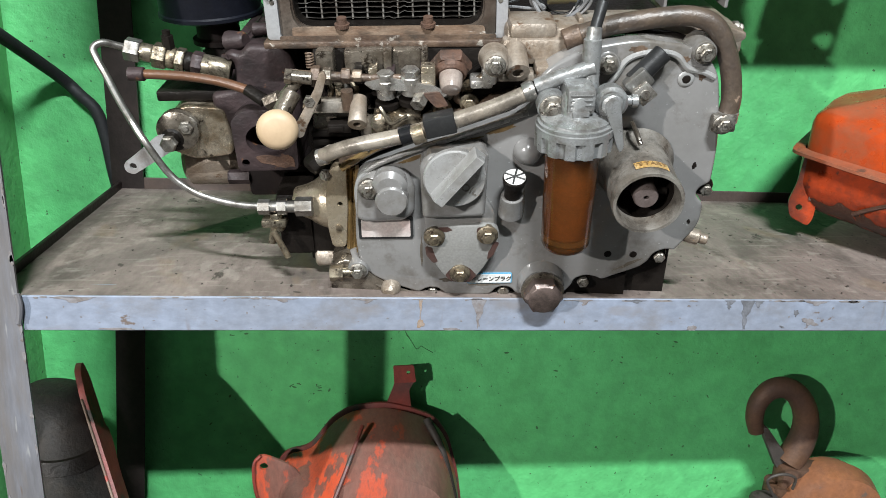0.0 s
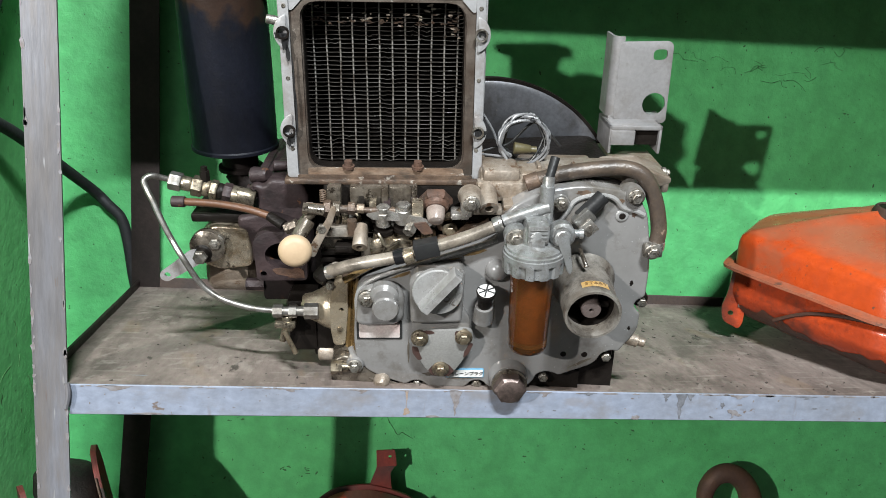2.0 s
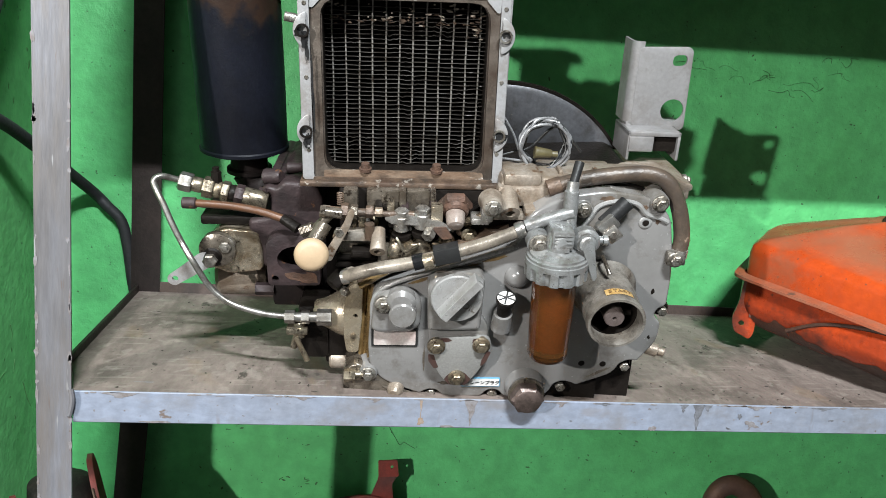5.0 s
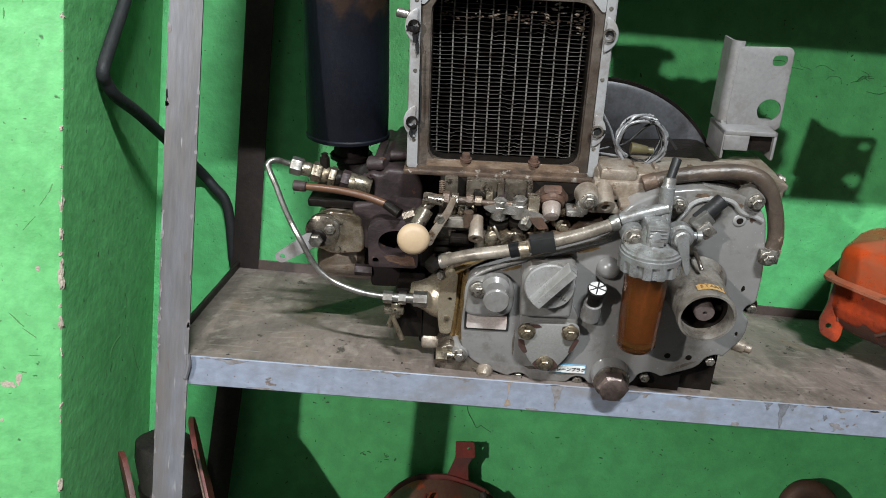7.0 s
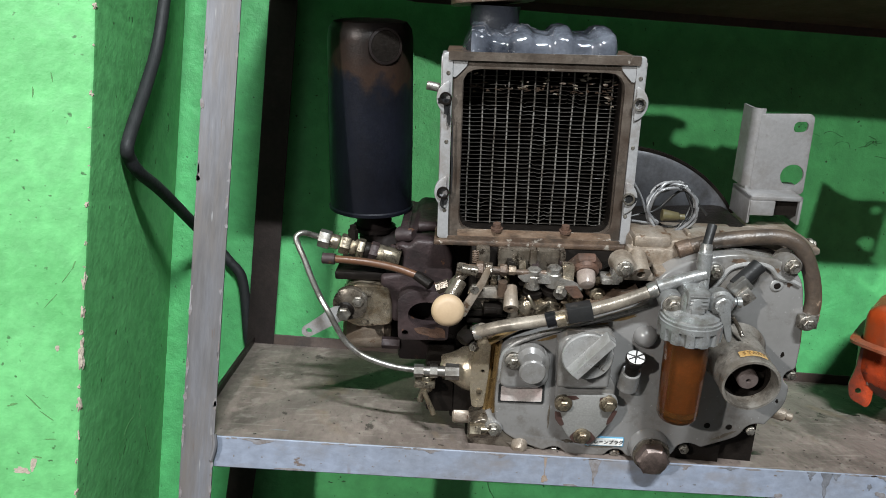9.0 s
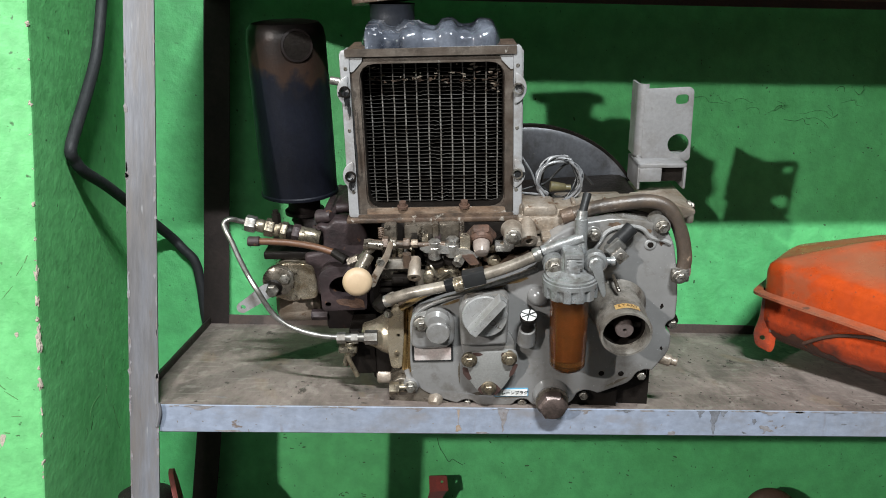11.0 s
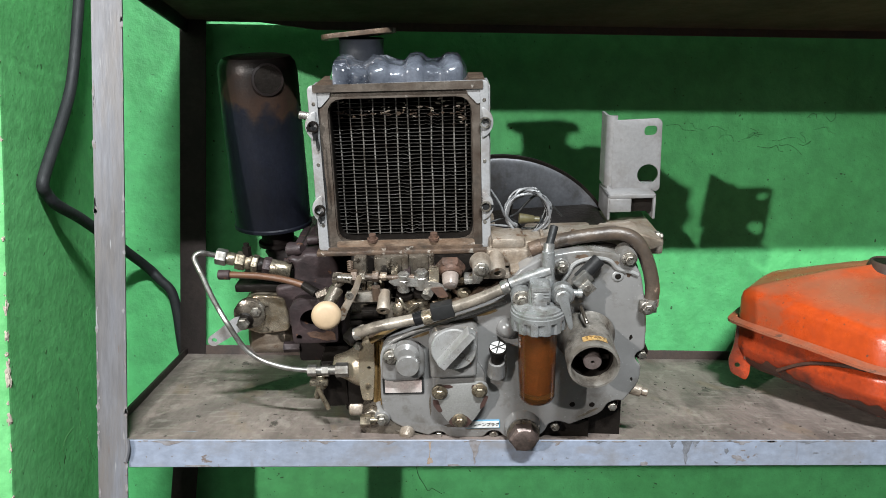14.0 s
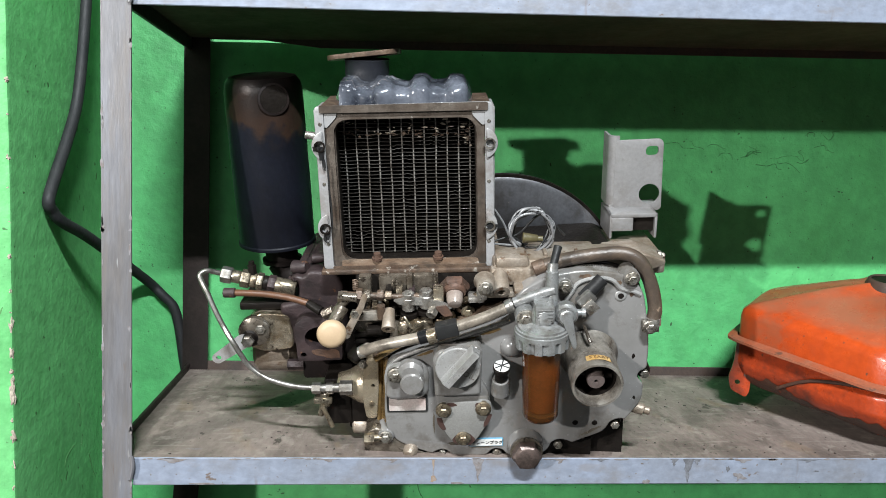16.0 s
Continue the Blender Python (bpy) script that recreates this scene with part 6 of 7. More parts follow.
P("neck_elbow", tube([(-0.388, 0.205, 0.275), (-0.380, 0.205, 0.262), (-0.36, 0.20, 0.25), (-0.33, 0.18, 0.245)], 0.028, 18), MUFFTOP, "", muff)

# tall bracket at the flywheel end
BR_M = Matrix.Translation((0.0030, 0, 0.0085))
br = P("tank_bracket", slab(rounded([(0.1860, 0.346), (0.1860, 0.464), (0.262, 0.466), (0.268, 0.460), (0.271, 0.340), (0.266, 0.335), (0.192, 0.335)], 0.006), 0.256, 0.260, [ring_of(0.2485, 0.3665, 0.0182, 30), rounded([(0.238, 0.436), (0.238, 0.453), (0.260, 0.454), (0.260, 0.437)][::-1], 0.008)], bevel=0.0006), BRACKET, "bare folded steel tank bracket with two holes", m=BR_M)
bend = [(0.1890, 0.2563, 0.1890, 0.2598)]
for q_ in range(0, 91, 10):
    cs, sn = math.cos(radians(q_)), math.sin(radians(q_))
    bend.append((0.1862 - 0.0144 * sn, 0.2707 - 0.0144 * cs, 0.1862 - 0.0106 * sn, 0.2707 - 0.0106 * cs))
bend.append((0.1718, 0.306, 0.1756, 0.306))
bm = bmesh.new()
g = [[bm.verts.new(p_) for p_ in ((x_, y_, 0.337), (x_, y_, 0.4636), (xi, yi, 0.4636), (xi, yi, 0.337))] for x_, y_, xi, yi in bend]
for u, v in zip(g, g[1:]):
    for j in range(4):
        bm.faces.new((u[j], u[(j + 1) % 4], v[(j + 1) % 4], v[j]))
bm.faces.new(g[0][::-1])
bm.faces.new(g[-1])
P("bracket_side", bm, BRACKET, "rounded fold and rear flange", br, BR_M)
P("bracket_foot", add(box(0.170, 0.252, 0.215, 0.295, 0.326, 0.333, 0.0012), box(0.170, 0.1745, 0.215, 0.295, 0.288, 0.333, 0.0012), box(0.2475, 0.252, 0.215, 0.295, 0.288, 0.333, 0.0012), box(0.172, 0.210, 0.213, 0.219, 0.302, 0.326, 0.0015)), BRACKET, "folded channel foot", br, BR_M)
# black filling painted as the shade inside the channel
P("bracket_gap_shade", box(0.1760, 0.2470, 0.222, 0.29, 0.301, 0.3258, 0), BLACKOILSHADE, "", br, BR_M)
P("spacer", add(box(0.176, 0.262, 0.258, 0.292, 0.330, 0.338, 0.001)), BRACKET, "", br, BR_M)

# flywheel behind
fly = P("flywheel", turned([(0.003, 0.001), (0.003, 0.130), (0.0, 0.134), (0.0, 0.210), (0.002, 0.2205), (0.006, 0.2245), (0.018, 0.2245), (0.02, 0.220)], (-0.005, 0.305, 0.178), (0, 1, 0), 110), FLYWHEEL, "dull dark flywheel")
P("flywheel_rim", turned([(0, 0.2205), (-0.0006, 0.2255), (0.008, 0.2260), (0.010, 0.2245)], (-0.005, 0.3065, 0.178), (0, 1, 0), 110, caps=False), BLACKOILSHADE, "", fly)
for dx in (-0.12, 0.12):
    x = 0.02 + dx
    y0, y1 = 0.31, 0.36
    bm = bmesh.new()
    bmesh.ops.create_cube(bm, size=1)
    for v in bm.verts:
        xx, yy = (x - 0.02 if v.co.x < 0 else x + 0.02), (y0 if v.co.y < 0 else y1)
        v.co = Vector((xx, yy, 0.14 if v.co.z > 0 else -0.0640 * xx - 0.2702 * yy - 0.0013))
    P("stand", bm, BLACKOILSHADE)

# coil of wires on the crankcase
wires = P("wire_coil", tube([(0.0285 + (0.0325 + 0.003 * math.sin(i * 2.1)) * math.cos(i * 0.5), 0.112 + 0.008 * math.sin(i * 0.9), 0.3575 + (0.0350 + 0.003 * math.cos(i * 1.7)) * math.sin(i * 0.5)) for i in range(32)], 0.0023, 8, 5), WHITEWIRE, "coil of pale and black wires")
P("black_strand", tube([(0.0285 + (0.0295 + 0.004 * math.sin(i * 1.3 + 1)) * math.cos(i * 0.52 + 0.4), 0.117 + 0.006 * math.sin(i * 1.1), 0.3575 + (0.0310 + 0.004 * math.cos(i * 1.5)) * math.sin(i * 0.52 + 0.4)) for i in range(30)], 0.0021, 8, 5), BLACKWIRE, "", wires)
P("loose_strand", tube([(-0.030, 0.11, 0.395), (-0.016, 0.11, 0.372), (-0.004, 0.11, 0.345), (0.012, 0.11, 0.335), (0.004, 0.11, 0.333), (-0.03, 0.11, 0.336)], 0.0019, 8, 5), WHITEWIRE, "", wires)
P("loose_strand", tube([(-0.040, 0.12, 0.334), (-0.015, 0.12, 0.342), (0.01, 0.12, 0.350), (0.04, 0.12, 0.380), (0.06, 0.125, 0.370), (0.085, 0.13, 0.342)], 0.0019, 8, 5), BLACKWIRE, "", wires)
P("striped_strand", tube([(0.0290 + (0.0345 + 0.003 * math.sin(i * 1.9 + 2)) * math.cos(i * 0.55 + 1.1), 0.108 + 0.007 * math.sin(i * 0.8), 0.3560 + (0.0345 + 0.003 * math.cos(i * 1.3)) * math.sin(i * 0.55 + 1.1)) for i in range(24)], 0.0022, 8, 5), WHITEWIRE, "", wires)
P("plug", add(rod((0.014, 0.104, 0.348), (0.038, 0.104, 0.346), 0.0088, 0.0062, 12, 0.001), rod((0.036, 0.104, 0.346), (0.046, 0.104, 0.3455), 0.0045)), OLIVE, "olive plastic plug", wires)


# ---- orange fuel tank ----
tank = thing("fuel_tank", "scuffed orange steel fuel tank with a folded rim, on the deck", "fuel tank")
T_LINE = rounded([(1.084, 0.284), (1.088, 0.262), (1.222, 0.016), (1.275, -0.012), (1.78, -0.012), (1.80, 0.02), (1.80, 0.44), (1.76, 0.47), (1.30, 0.47), (1.21, 0.43), (1.10, 0.305)], 0.035, 6)
T_MID = Vector((1.42, 0.23))


def evened(line, step):
    """The same closed outline with points at even steps."""
    out, n = [], len(line)
    for i in range(n):
        a, c = line[i], line[(i + 1) % n]
        k = max(1, round((c - a).length / step))
        out += [a.lerp(c, j / k) for j in range(k)]
    return out


T_LINE = evened(T_LINE, 0.007)
FOLD = ((0.004, 0.908), (0.045, 0.909), (0.075, 0.908), (0.104, 0.9045), (0.133, 0.8985), (0.155, 0.890), (0.177, 0.878), (0.196, 0.862), (0.216, 0.845), (0.235, 0.82))


def fold_z(y):
    for (y0, z0), (y1, z1) in zip(FOLD, FOLD[1:]):
        if y0 <= y <= y1:
            return z0 + (z1 - z0) * (y - y0) / (y1 - y0)
    return None


def rim_z(x, y):
    return 0.912 + 0.128 * y


def inset(p, d):
    v = Vector(p) - T_MID
    return Vector(p) - v.normalized() * min(d * (1.0 + 0.6 * abs(v.normalized().x)), v.length * 0.97)


def shell(rows, centre):
    bm, rings = bmesh.new(), []
    for d, dz in rows:
        ring = []
        for p in T_LINE:
            q = inset(p, d)
            ring.append(bm.verts.new((q.x, q.y, max(rim_z(q.x, q.y) + dz, 0.8015))))
        rings.append(ring)
    n = len(T_LINE)
    for a_, c_ in zip(rings, rings[1:]):
        for i in range(n):
            bm.faces.new((a_[i], a_[(i + 1) % n], c_[(i + 1) % n], c_[i]))
    mid = bm.verts.new((T_MID.x, T_MID.y, max(rim_z(*T_MID) + centre, 0.8015)))
    for i in range(n):
        bm.faces.new((rings[-1][i], rings[-1][(i + 1) % n], mid))
    return bm


part("upper_shell", shell([(0.014, 0.0), (0.0145, 0.044), (0.017, 0.056), (0.026, 0.066), (0.068, 0.086), (0.12, 0.110), (0.17, 0.127), (0.185, 0.129), (0.20, 0.110)], 0.095), ORANGE, tank, "orange upper half, dusty on top")
rows = [(0.011, -0.002 - 0.004 * k) for k in range(13)] + [(0.0125, -0.056), (0.0145, -0.064), (0.018, -0.074), (0.0235, -0.084), (0.031, -0.093), (0.042, -0.100), (0.065, -0.107), (0.15, -0.112)]
low = shell(rows, -0.113)
for v in low.verts:
    fz = fold_z(v.co.y) if v.co.x < 1.30 and v.co.y < 0.235 else None
    if fz is not None and v.co.z > 0.803:
        g = fz - v.co.z
        push = 0.007 * min(1.0, max(0.0, (g - 0.002) / 0.010)) * min(1.0, max(0.0, (0.075 - g) / 0.03)) - 0.004 * max(0.0, 1 - abs(g - 0.001) / 0.006)
        away = (Vector((v.co.x, v.co.y)) - T_MID).normalized()
        v.co.x += away.x * push
        v.co.y += away.y * push
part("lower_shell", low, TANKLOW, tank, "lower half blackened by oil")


def belly(p, dz, off):
    """A point on the lower wall under the outline point p, moved out by off."""
    d_ = rows[-1][0]
    for (d0, z0), (d1, z1) in zip(rows, rows[1:]):
        if z1 <= dz <= z0:
            d_ = d0 + (d1 - d0) * (z0 - dz) / (z0 - z1)
            break
    q = inset(p, d_)
    z = max(rim_z(q.x, q.y) + dz, 0.8015)
    away = (q - T_MID).normalized()
    fz = fold_z(q.y) if q.x < 1.30 and q.y < 0.235 else None
    push = off
    if fz is not None and z > 0.803:
        g = fz - z
        push += 0.007 * min(1.0, max(0.0, (g - 0.002) / 0.010)) * min(1.0, max(0.0, (0.075 - g) / 0.03))
    return Vector((q.x + away.x * push, q.y + away.y * push, z))


# dried oil along the belly, with a ragged upper edge
bm, last = bmesh.new(), None
line_ = evened(T_LINE, 0.0025)
for p in line_ + line_[:1]:
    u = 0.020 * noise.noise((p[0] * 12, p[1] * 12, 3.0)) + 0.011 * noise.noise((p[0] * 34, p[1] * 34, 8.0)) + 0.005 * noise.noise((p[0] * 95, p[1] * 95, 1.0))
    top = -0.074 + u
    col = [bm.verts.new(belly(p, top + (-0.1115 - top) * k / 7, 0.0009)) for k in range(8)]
    if last:
        for k in range(7):
            bm.faces.new((last[k], col[k], col[k + 1], last[k + 1]))
    last = col
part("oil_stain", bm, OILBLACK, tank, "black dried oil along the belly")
bm, n = bmesh.new(), len(T_LINE)
ro, ri, so, si = [], [], [], []
for p in T_LINE:
    o_, i_ = Vector(p), inset(p, 0.012)
    w_ = 0.0015 * noise.noise((p[0] * 9, p[1] * 9, 1))
    for lst, q_, dz in ((ro, o_, 0.002 + w_ - 0.002), (ri, i_, 0.004), (so, o_, -0.003 + w_ - 0.002), (si, i_, -0.002)):
        lst.append(bm.verts.new((q_.x, q_.y, rim_z(q_.x, q_.y) + dz)))
for a_, c_ in ((ro, ri), (ri, si), (si, so), (so, ro)):
    for i in range(n):
        bm.faces.new((a_[i], a_[(i + 1) % n], c_[(i + 1) % n], c_[i]))
part("rim", bm, ORANGETOP, tank, "folded rim with a worn dusty edge")
part("filler_neck", turned([(-0.03, 0.056), (0.000, 0.055), (0.005, 0.0525), (0.008, 0.052), (0.0105, 0.0495), (0.0095, 0.046), (0.002, 0.044), (-0.03, 0.042)], (1.405, 0.235, 1.066), (0, -0.128, 1), 40, caps=False), FILLERRUST, tank, "dark rusty open filler ring")
# the tank is closed here; a black disc paints the mouth's dark
part("filler_shade_disc", turned([(0.0, 0.046), (0.0025, 0.0455), (0.003, 0.001)], (1.405, 0.235, 1.0715), (0, -0.128, 1), 36), BLACKOILSHADE, tank, "black disc for the shade in the filler mouth")
part("lug", slab(rounded([(-0.012, 0.0), (-0.016, -0.05), (-0.024, -0.080), (-0.018, -0.105), (0.012, -0.118), (0.018, -0.105), (0.020, -0.05), (0.022, 0.0)], 0.008), -0.003, 0.003, [ring_of(-0.006, -0.088, 0.005, 12)], bevel=0.001), TANKLOW, tank, "orange mounting lug with a hole", m=Matrix.Translation((1.112, 0.268, 0.944)) @ Matrix.Rotation(radians(-25), 4, "Z"))
part("lug", slab(rounded([(-0.03, 0.0), (-0.03, -0.167), (0.03, -0.167), (0.03, 0.0)], 0.006), -0.003, 0.003), TANKLOW, tank, m=Matrix.Translation((1.45, 0.465, 0.969)))
part("belly_fold", tube([(x_ - 0.0105, y_ - 0.006, z_) for x_, y_, z_ in ((1.1560, 0.196, 0.866), (1.1660, 0.1774, 0.878), (1.1780, 0.155, 0.890), (1.1902, 0.1329, 0.8985), (1.206, 0.104, 0.9045), (1.2216, 0.0753, 0.908), (1.240, 0.045, 0.909))], 0.0036, 8), OILBLACK, tank, "black line along the fold in the lower half")

part("strap", slab(rounded([(-0.009, 0.0), (-0.008, -0.07), (0.010, -0.07), (0.011, 0.0)], 0.002), -0.002, 0.002), OILBLACK, tank, "blackened strap under the rim", m=Matrix.Translation((1.122, 0.258, 0.940)) @ Matrix.Rotation(radians(-30), 4, "Z"))

# ---- power cable on the pier ----
cable = thing("power_cable", "thick black power cable drooping along the green pier", "cable")
part("cable_run", tube([(-0.203, 0.43, 1.80), (-0.203, 0.41, 1.60), (-0.203, 0.385, 1.47), (-0.203, 0.352, 1.36), (-0.203, 0.30, 1.284), (-0.203, 0.25, 1.225), (-0.202, 0.214, 1.18), (-0.201, 0.226, 1.160), (-0.193, 0.25, 1.139), (-0.178, 0.33, 1.106), (-0.148, 0.47, 1.034), (-0.118, 0.540, 0.985), (-0.096, 0.546, 0.960), (-0.072, 0.547, 0.934), (-0.060, 0.547, 0.89), (-0.050, 0.546, 0.82), (-0.038, 0.546, 0.74), (-0.042, 0.546, 0.6), (-0.060, 0.546, 0.3), (-0.080, 0.546, 0.01)], 0.0105, 14, 7), CABLE, cable)

# ---- things under the rack ----
red = thing("red_shroud", "worn red sheet steel shroud leaning on the wall", "shroud")
R_LINE = [(0.255, 0.0), (0.225, 0.16), (0.235, 0.235), (0.255, 0.262), (0.30, 0.270), (0.345, 0.335), (0.385, 0.362), (0.455, 0.368), (0.505, 0.355), (0.555, 0.335), (0.585, 0.29), (0.61, 0.20), (0.64, 0.0)]
part("back_plate", slab(rounded(R_LINE, 0.02), 0.508, 0.514, bevel=0.001), REDDARK, red, "dark red back plate")
bm = bmesh.new()
rings = []
for s, y, dz in ((0.97, 0.500, 0.0), (0.955, 0.455, -0.004), (0.93, 0.400, -0.012), (0.86, 0.340, -0.03), (0.66, 0.315, -0.075), (0.3, 0.305, -0.14)):
    rings.append([bm.verts.new((0.435 + (p.x - 0.435) * s, y, max(0.001, 0.15 + (p.y - 0.15) * s + dz * (p.y > 0.1)))) for p in rounded(R_LINE[:1] + R_LINE[1:], 0.03)])
m_ = len(rings[0])
for a_, c_ in zip(rings, rings[1:]):
    for i in range(m_):
        bm.faces.new((a_[i], a_[(i + 1) % m_], c_[(i + 1) % m_], c_[i]))
bm.faces.new(rings[-1])
part("body", bm, REDWORN, red, "bulged body with the red paint rubbed to grey")
part("tab", slab(rounded([(0.452, 0.352), (0.468, 0.400), (0.470, 0.412), (0.511, 0.414), (0.500, 0.392), (0.506, 0.350)], 0.003), 0.514, 0.518), REDDARK, red, "grimy tab")
part("tab_tip", slab(rounded([(0.469, 0.410), (0.466, 0.448), (0.507, 0.450), (0.513, 0.412)], 0.003), 0.510, 0.514, [ring_of(0.497, 0.434, 0.004, 10)]), REDBRIGHT, red, "bright red tab end with a hole")
part("rib", tube([(0.285, 0.292, 0.04), (0.300, 0.294, 0.12), (0.325, 0.300, 0.20), (0.350, 0.318, 0.262), (0.380, 0.365, 0.322), (0.405, 0.43, 0.362)], 0.0045, 8), REDDARK, red)
part("ear", slab(rounded([(0.215, 0.16), (0.199, 0.225), (0.198, 0.285), (0.212, 0.302), (0.236, 0.293), (0.275, 0.272), (0.305, 0.22), (0.29, 0.15)], 0.014), 0.430, 0.436, [ring_of(0.217, 0.275, 0.008, 14)], bevel=0.001), REDWORN, red)
part("ear_rim", tube([(0.214, 0.431, 0.165), (0.200, 0.429, 0.222), (0.1985, 0.428, 0.280), (0.212, 0.429, 0.3005)], 0.0035, 8), REDBRIGHT, red, "bright red rolled rim")
part("strap", tube([(0.535, 0.480, 0.345), (0.562, 0.440, 0.30), (0.585, 0.41, 0.22), (0.606, 0.40, 0.12), (0.615, 0.40, 0.003)], 0.0085, 10), SOOT, red, "dark strap down the side")

hook = thing("crane_hook", "rusty crane hook on a faded orange pulley block", "hook")
part("hook_bend", tube([(1.234, 0.46, 0.318), (1.224, 0.46, 0.350), (1.226, 0.46, 0.386), (1.246, 0.46, 0.414), (1.278, 0.46, 0.420), (1.310, 0.46, 0.402), (1.334, 0.46, 0.366), (1.344, 0.46, 0.322), (1.336, 0.458, 0.280), (1.318, 0.455, 0.244)], 0.0165, 16, 7, r_end=0.030), HOOKMAT, hook, "thick rusty hook")
part("hook_latch", slab(rounded([(1.236, 0.330), (1.250, 0.334), (1.318, 0.250), (1.312, 0.228), (1.290, 0.232)], 0.006), 0.448, 0.462, bevel=0.002), GRIME, hook, "grey safety latch")
bm = turned([(-0.05, 0.085), (-0.043, 0.115), (0.0, 0.128), (0.043, 0.115), (0.05, 0.085)], (1.405, 0.43, 0.128), (0.0, 1, 0.0), 44)
part("pulley_cheek", bm, BLOCKMAT, hook, "faded orange pulley cheek")
part("hook_shank", add(box(1.29, 1.40, 0.42, 0.47, 0.15, 0.245, 0.014), rod((1.30, 0.445, 0.0), (1.30, 0.445, 0.2), 0.03)), HOOKMAT, hook)
part("wire_loop", tube([(1.262, 0.40, 0.20), (1.236, 0.39, 0.245), (1.262, 0.385, 0.262), (1.296, 0.39, 0.248), (1.302, 0.40, 0.215)], 0.003, 8), GRIME, hook, "twist of wire")
part("chain_lump", box(1.225, 1.285, 0.37, 0.44, 0.0, 0.195, 0.02), GRIME, hook)

stand = thing("clamped_cylinder", "grimy black cylinder between two worn red steel plates", "machine part")
LEAN_X, LEAN_Y = 0.457, 0.59


def leaning(bm, x, y):
    """Tip a thing back and to the west against the pier."""
    bm.transform(Matrix(((1, 0, -LEAN_X, x), (0, 1, LEAN_Y, y), (0, 0, 1, 0), (0, 0, 0, 1))))
    return bm


part("body", leaning(turned([(0.002, 0.064), (0.300, 0.066), (0.385, 0.064), (0.392, 0.0585), (0.470, 0.058), (0.492, 0.052), (0.500, 0.034), (0.502, 0.001)], (0, 0, 0), (0, 0, 1), 40), 0.105, 0.043), CYLBLACK, stand, "grimy black leaning cylinder")
part("band", leaning(turned([(0.404, 0.058), (0.405, 0.0625), (0.424, 0.0625), (0.425, 0.058)], (0, 0, 0), (0, 0, 1), 40, caps=False), 0.105, 0.043), BLACKOILSHADE, stand, "black band round the cylinder")
for x, y, h, turn in ((0.167, 0.040, 0.532, -78), (0.014, 0.058, 0.462, -60)):
    outline = rounded([(-0.035, 0.001), (-0.035, h - 0.16), (-0.052, h - 0.135), (-0.050, h - 0.11), (-0.035, h - 0.10), (-0.035, h - 0.03), (-0.018, h), (0.018, h), (0.035, h - 0.03), (0.035, 0.001)], 0.012)
    bm = slab(outline, -0.005, 0.005, bevel=0.0015)
    bm.transform(Matrix.Rotation(radians(turn), 4, "Z"))
    plate = part("side_plate", leaning(bm, x, y), REDDARK, stand, "worn red side plate")
    if turn == -60:
        continue
    bm = box(0.0335, 0.0375, -0.0046, -0.0004, 0.001, h - 0.034, 0.001, 1)
    bm.transform(Matrix.Rotation(radians(turn), 4, "Z"))
    part("worn_edge", leaning(bm, x, y), PLATEEDGE, plate, "bare tan steel edge")
part("clamp_bolt", leaning(rod((0.02, 0.0, 0.33), (0.20, 0.0, 0.33), 0.006), 0.0, 0.045), SOOT, stand)

# ---- marks on the wall and the rail ----
rnd = random.Random(21)
web = bmesh.new()
for i in range(17):
    cx, cz = rnd.choice(((1.20, 1.335), (1.28, 1.315), (1.02, 1.33), (1.40, 1.36), (1.10, 1.345)))
    p = Vector((cx + rnd.gauss(0, 0.05), 0.5575, cz + rnd.gauss(0, 0.012)))
    pts = [p]
    for k in range(4):
        p = p + Vector((rnd.gauss(0.012, 0.010), 0, rnd.gauss(-0.002, 0.007)))
        p.y = 0.5585 - abs(rnd.gauss(0, 0.002))
        pts.append(p)
    web = add(web, tube(pts, rnd.uniform(0.00025, 0.00055), 5, 3))
for i in range(170):
    x, z = rnd.uniform(-0.1, 2.2), rnd.choice((rnd.uniform(0.15, 0.74), rnd.uniform(0.84, 1.50)))
    c = bmesh.new()
    bmesh.ops.create_icosphere(c, subdivisions=1, radius=1)
    c.transform(Matrix.Translation((x, 0.5598, z)) @ Matrix.Rotation(rnd.uniform(0, 3), 4, "Y") @ Matrix.Diagonal((rnd.uniform(0.0008, 0.0028), 0.0006, rnd.uniform(0.0008, 0.006), 1)))
    web = add(web, c)
web = add(web, tube([(0.486, 0.5592, 0.522), (0.492, 0.5592, 0.500), (0.505, 0.5592, 0.479), (0.516, 0.5592, 0.462), (0.524, 0.5592, 0.469), (0.531, 0.5592, 0.465), (0.550, 0.5592, 0.454)], 0.0007, 5, 3))
for cx, cz, n_ in ((0.265, 0.381, 4), (0.314, 0.369, 5), (0.168, 0.490, 3), (0.316, 0.465, 2), (0.716, 0.444, 2), (0.634, 0.464, 1), (0.13, 0.53, 3)):
    for k in range(n_):
        web = add(web, ragged(cx + rnd.gauss(0, 0.010), cz + rnd.gauss(0, 0.006), rnd.uniform(0.001, 0.005), rnd.uniform(0.0006, 0.0018), rnd.uniform(0, 40), 0.5594, 0.5601, rnd.uniform(-0.6, 0.6)))
cob = part("wall_specks", web, WEB)
tagged(cob, "dark specks and wisps of cobweb on the green wall", "dirt", kind="stuff")

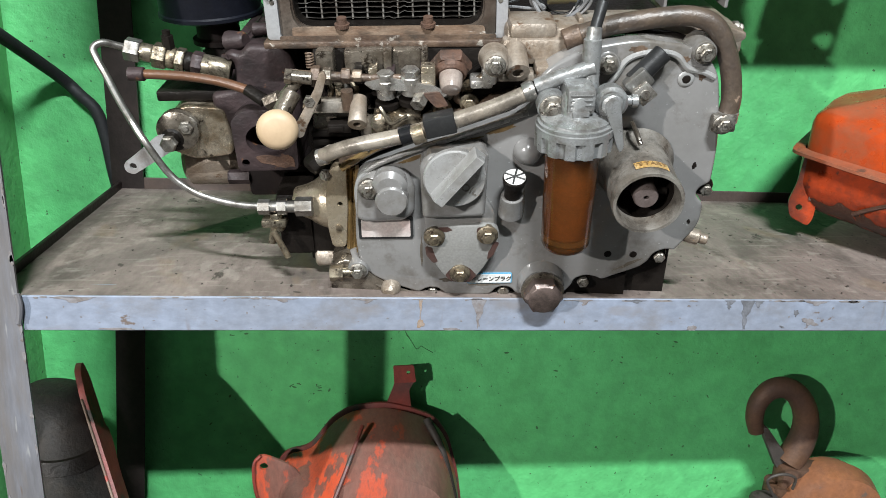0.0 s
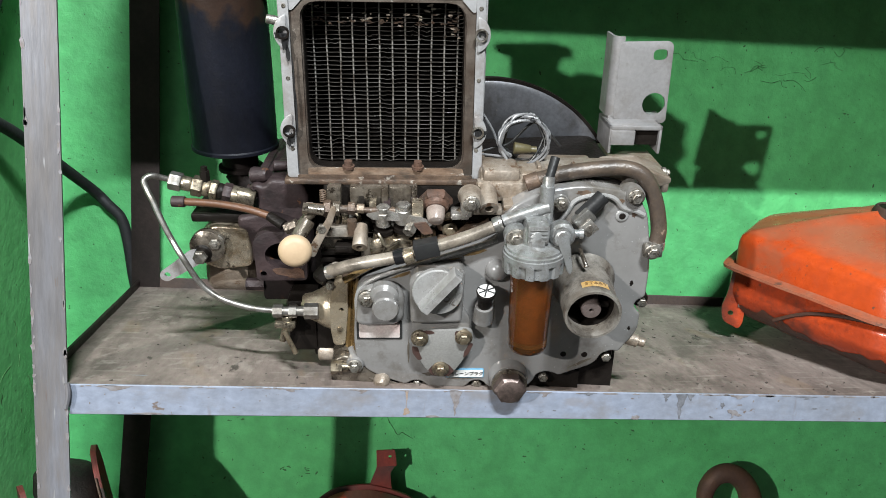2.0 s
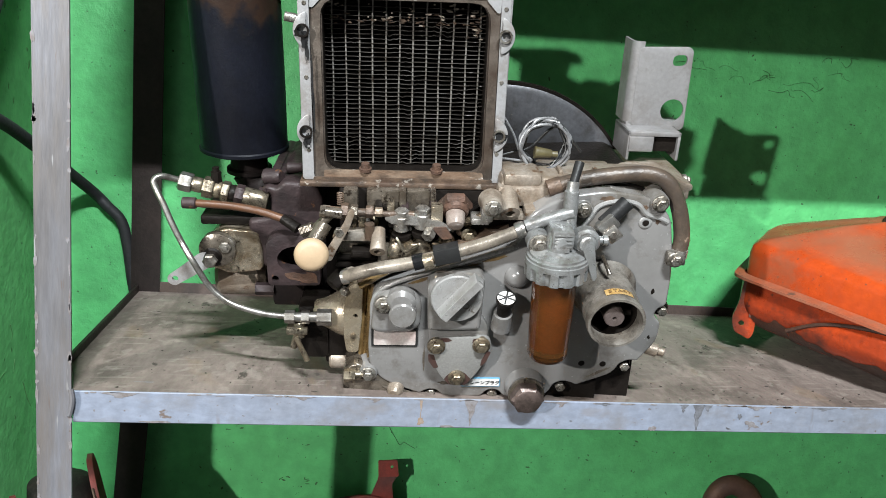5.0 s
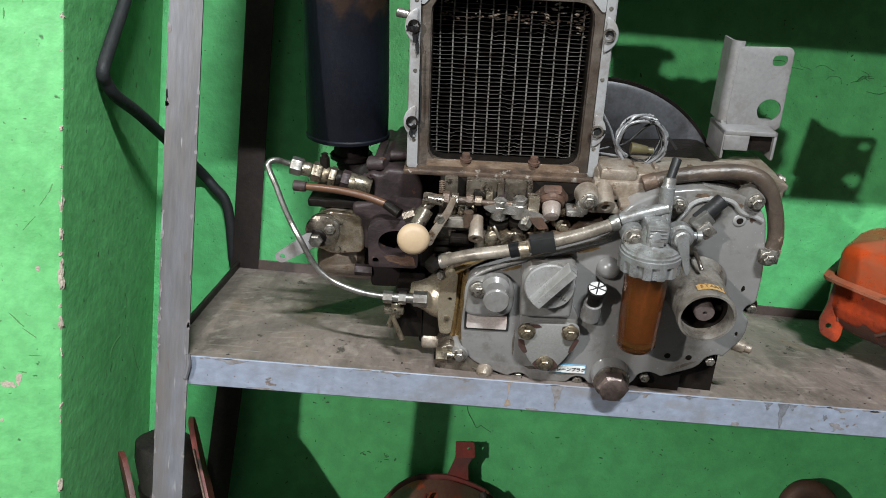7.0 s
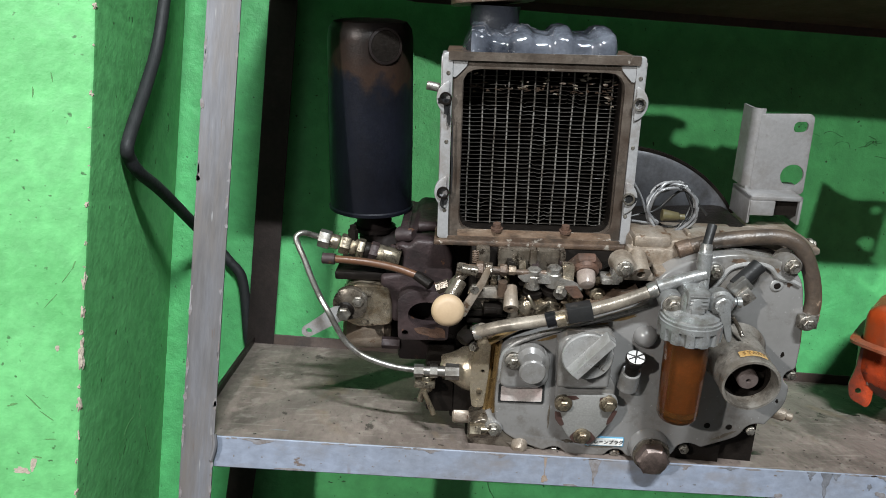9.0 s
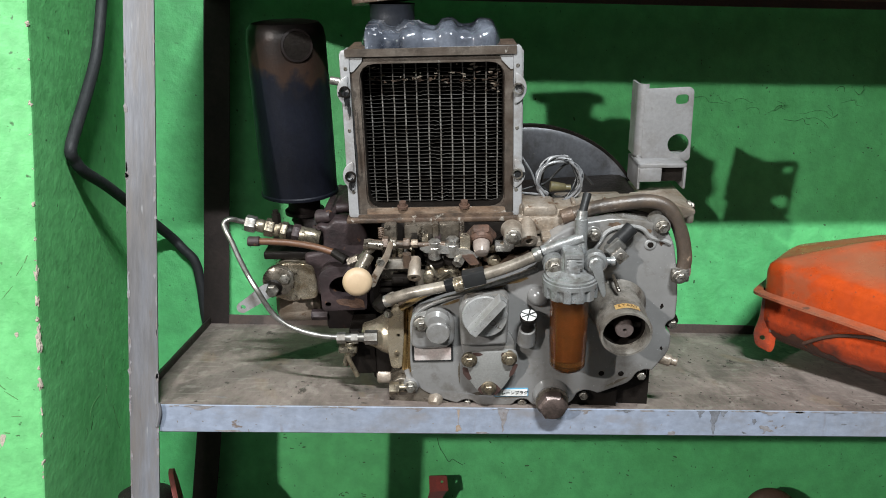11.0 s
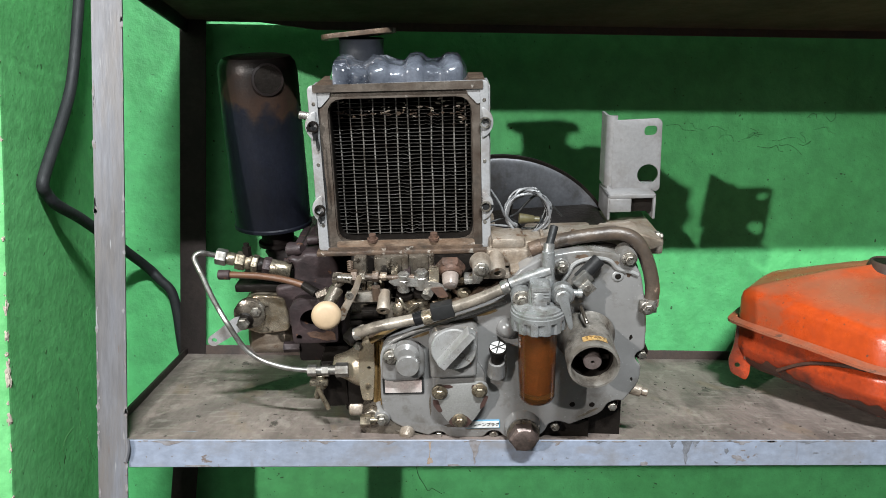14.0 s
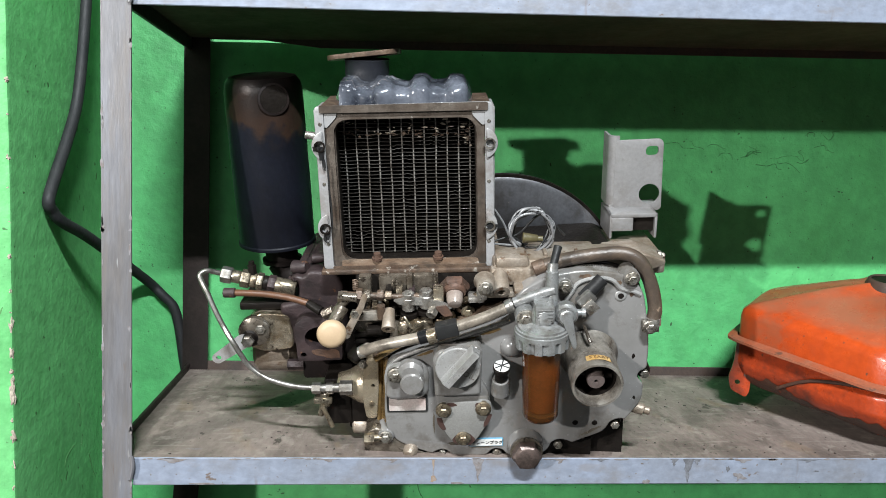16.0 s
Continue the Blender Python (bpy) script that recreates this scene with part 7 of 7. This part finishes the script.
CRACKS = (((0.379, 0.767), (0.388, 0.747), (0.381, 0.735)),
          ((0.397, 0.696), (0.391, 0.673)),
          ((0.353, 0.689), (0.325, 0.683), (0.307, 0.669), (0.314, 0.651)),
          ((0.432, 0.641), (0.453, 0.6), (0.473, 0.574)),
          ((0.287, 0.647), (0.292, 0.632)),
          ((0.178, 0.715), (0.184, 0.707)))
wisps = bmesh.new()
for pts in CRACKS:
    wisps = add(wisps, tube([(-0.2148, y_, z_) for y_, z_ in pts], 0.0011, 5, 4, r_end=0.0005))
part("paint_crack", wisps, SCUFF, wall_pier, "dark cracks in the paint")["kind"] = "stuff"
strand = part("web_strand", add(tube([(0.075, 0.006, 0.7575), (0.050, 0.12, 0.728), (0.012, 0.30, 0.690), (-0.020, 0.515, 0.655)], 0.0006, 5, 5), tube([(0.060, 0.08, 0.738), (0.048, 0.14, 0.715), (0.030, 0.22, 0.706)], 0.0005, 5, 4)), WEBGREY)
tagged(strand, "dusty grey strand of cobweb hanging under the rail", "cobweb", kind="stuff")



def drip(x, z, w, h, seed):
    """A dried run: wide where it starts under the edge, thin and wavering below."""
    left, right = [], []
    for k in range(13):
        f = k / 12
        half = w * (max(0.22, (1 - f) ** 1.6) + 0.25 * noise.noise((seed, f * 5, 0.3))) * (1 if f < 0.9 else 0.6)
        mid = x + 0.25 * w * noise.noise((f * 3, seed, 1.0))
        left.append(Vector((mid - half, z - h * f)))
        right.append(Vector((mid + half, z - h * f)))
    return slab(left + right[::-1], -0.0006, 0.0003)


RUNS = ((0.4655, 0.797, 0.0026, 0.026, RAILRUST), (0.538, 0.7985, 0.010, 0.036, RAILBROWN), (0.8655, 0.799, 0.0075, 0.012, RAILGREY), (0.890, 0.799, 0.010, 0.040, RAILGREY), (0.905, 0.799, 0.008, 0.010, RAILGREY), (0.672, 0.799, 0.012, 0.008, RAILBROWN), (1.10, 0.7985, 0.022, 0.005, RAILGREY), (0.30, 0.7985, 0.018, 0.005, RAILBROWN), (0.06, 0.7985, 0.030, 0.007, RAILBROWN), (0.985, 0.7985, 0.020, 0.006, RAILBROWN), (0.40, 0.7985, 0.012, 0.006, RAILBROWN), (0.74, 0.7985, 0.014, 0.004, RAILGREY))
SMEARS = ((0.4660, 0.7655, 0.0045, 0.0050, 0.0, RAILRUST), (0.980, 0.769, 0.011, 0.0045, -0.3, RAILBROWN), (0.9590, 0.7815, 0.0035, 0.0045, 0.0, RAILGREY), (0.818, 0.7605, 0.006, 0.0040, 0.0, RAILBROWN), (0.505, 0.7585, 0.010, 0.0014, 0.0, RAILBROWN), (0.105, 0.7585, 0.020, 0.0013, 0.0, RAILBROWN), (0.943, 0.762, 0.004, 0.0012, -0.3, RAILGREY), (1.115, 0.778, 0.005, 0.0011, 0.0, RAILGREY), (0.690, 0.770, 0.0022, 0.0010, 0.0, RAILGREY))
for x, z, w, h, mt in RUNS:
    part("dried_run", drip(x, z, w, h, 7.3 * x + z), mt, rack, "dried run on the front rail")
for x, z, w, h, tn, mt in SMEARS:
    part("rail_smear", ragged(x, z, w, h, 11.1 * x, -0.0006, 0.0003, tn), mt, rack, "smear on the front rail")

# grit and flakes lying on the deck
rnd = random.Random(63)
grit = bmesh.new()
for i in range(210):
    x, y = rnd.uniform(0.02, 1.75), rnd.uniform(0.01, 0.45)
    c = ragged(0, 0, rnd.choice((0.0008, 0.0012, 0.0016, 0.003)) * rnd.uniform(0.6, 1.3), rnd.uniform(0.0005, 0.0014), rnd.uniform(0, 50), -0.0004, 0.0004, rnd.uniform(0, 3))
    c.transform(Matrix.Translation((x, y, DECK_Z + 0.0012)) @ Matrix.Rotation(radians(90), 4, "X"))
    grit = add(grit, c)
grit = part("grit", grit, GRIME)
tagged(grit, "dark grit and flakes scattered on the deck", "dirt", kind="stuff")

rnd = random.Random(77)
chips = bmesh.new()
for i in range(90):
    chips = add(chips, ragged(rnd.uniform(0.01, 1.9), 0.7990 - abs(rnd.gauss(0, 0.0008)), rnd.uniform(0.002, 0.010), rnd.uniform(0.0005, 0.0014), rnd.uniform(0, 50)))
for i in range(26):
    chips = add(chips, ragged(rnd.uniform(0.01, 1.9), rnd.uniform(0.758, 0.797), rnd.uniform(0.0005, 0.0013), rnd.uniform(0.0005, 0.0018), rnd.uniform(0, 50)))
part("rail_chipping", chips, STAIN, rack, "small chips along the front rail")["kind"] = "stuff"
chips = bmesh.new()
for i in range(60):
    x = rnd.choice((-0.0415, 0.0005)) + rnd.gauss(0, 0.0015)
    chips = add(chips, ragged(min(max(x, -0.0405), -0.0003), rnd.uniform(0.35, 1.6), rnd.uniform(0.0008, 0.0025), rnd.uniform(0.002, 0.012), rnd.uniform(0, 50), -0.0044, -0.0038))
part("post_chipping", chips, RAILBROWN, rack, "worn edges of the upright")["kind"] = "stuff"
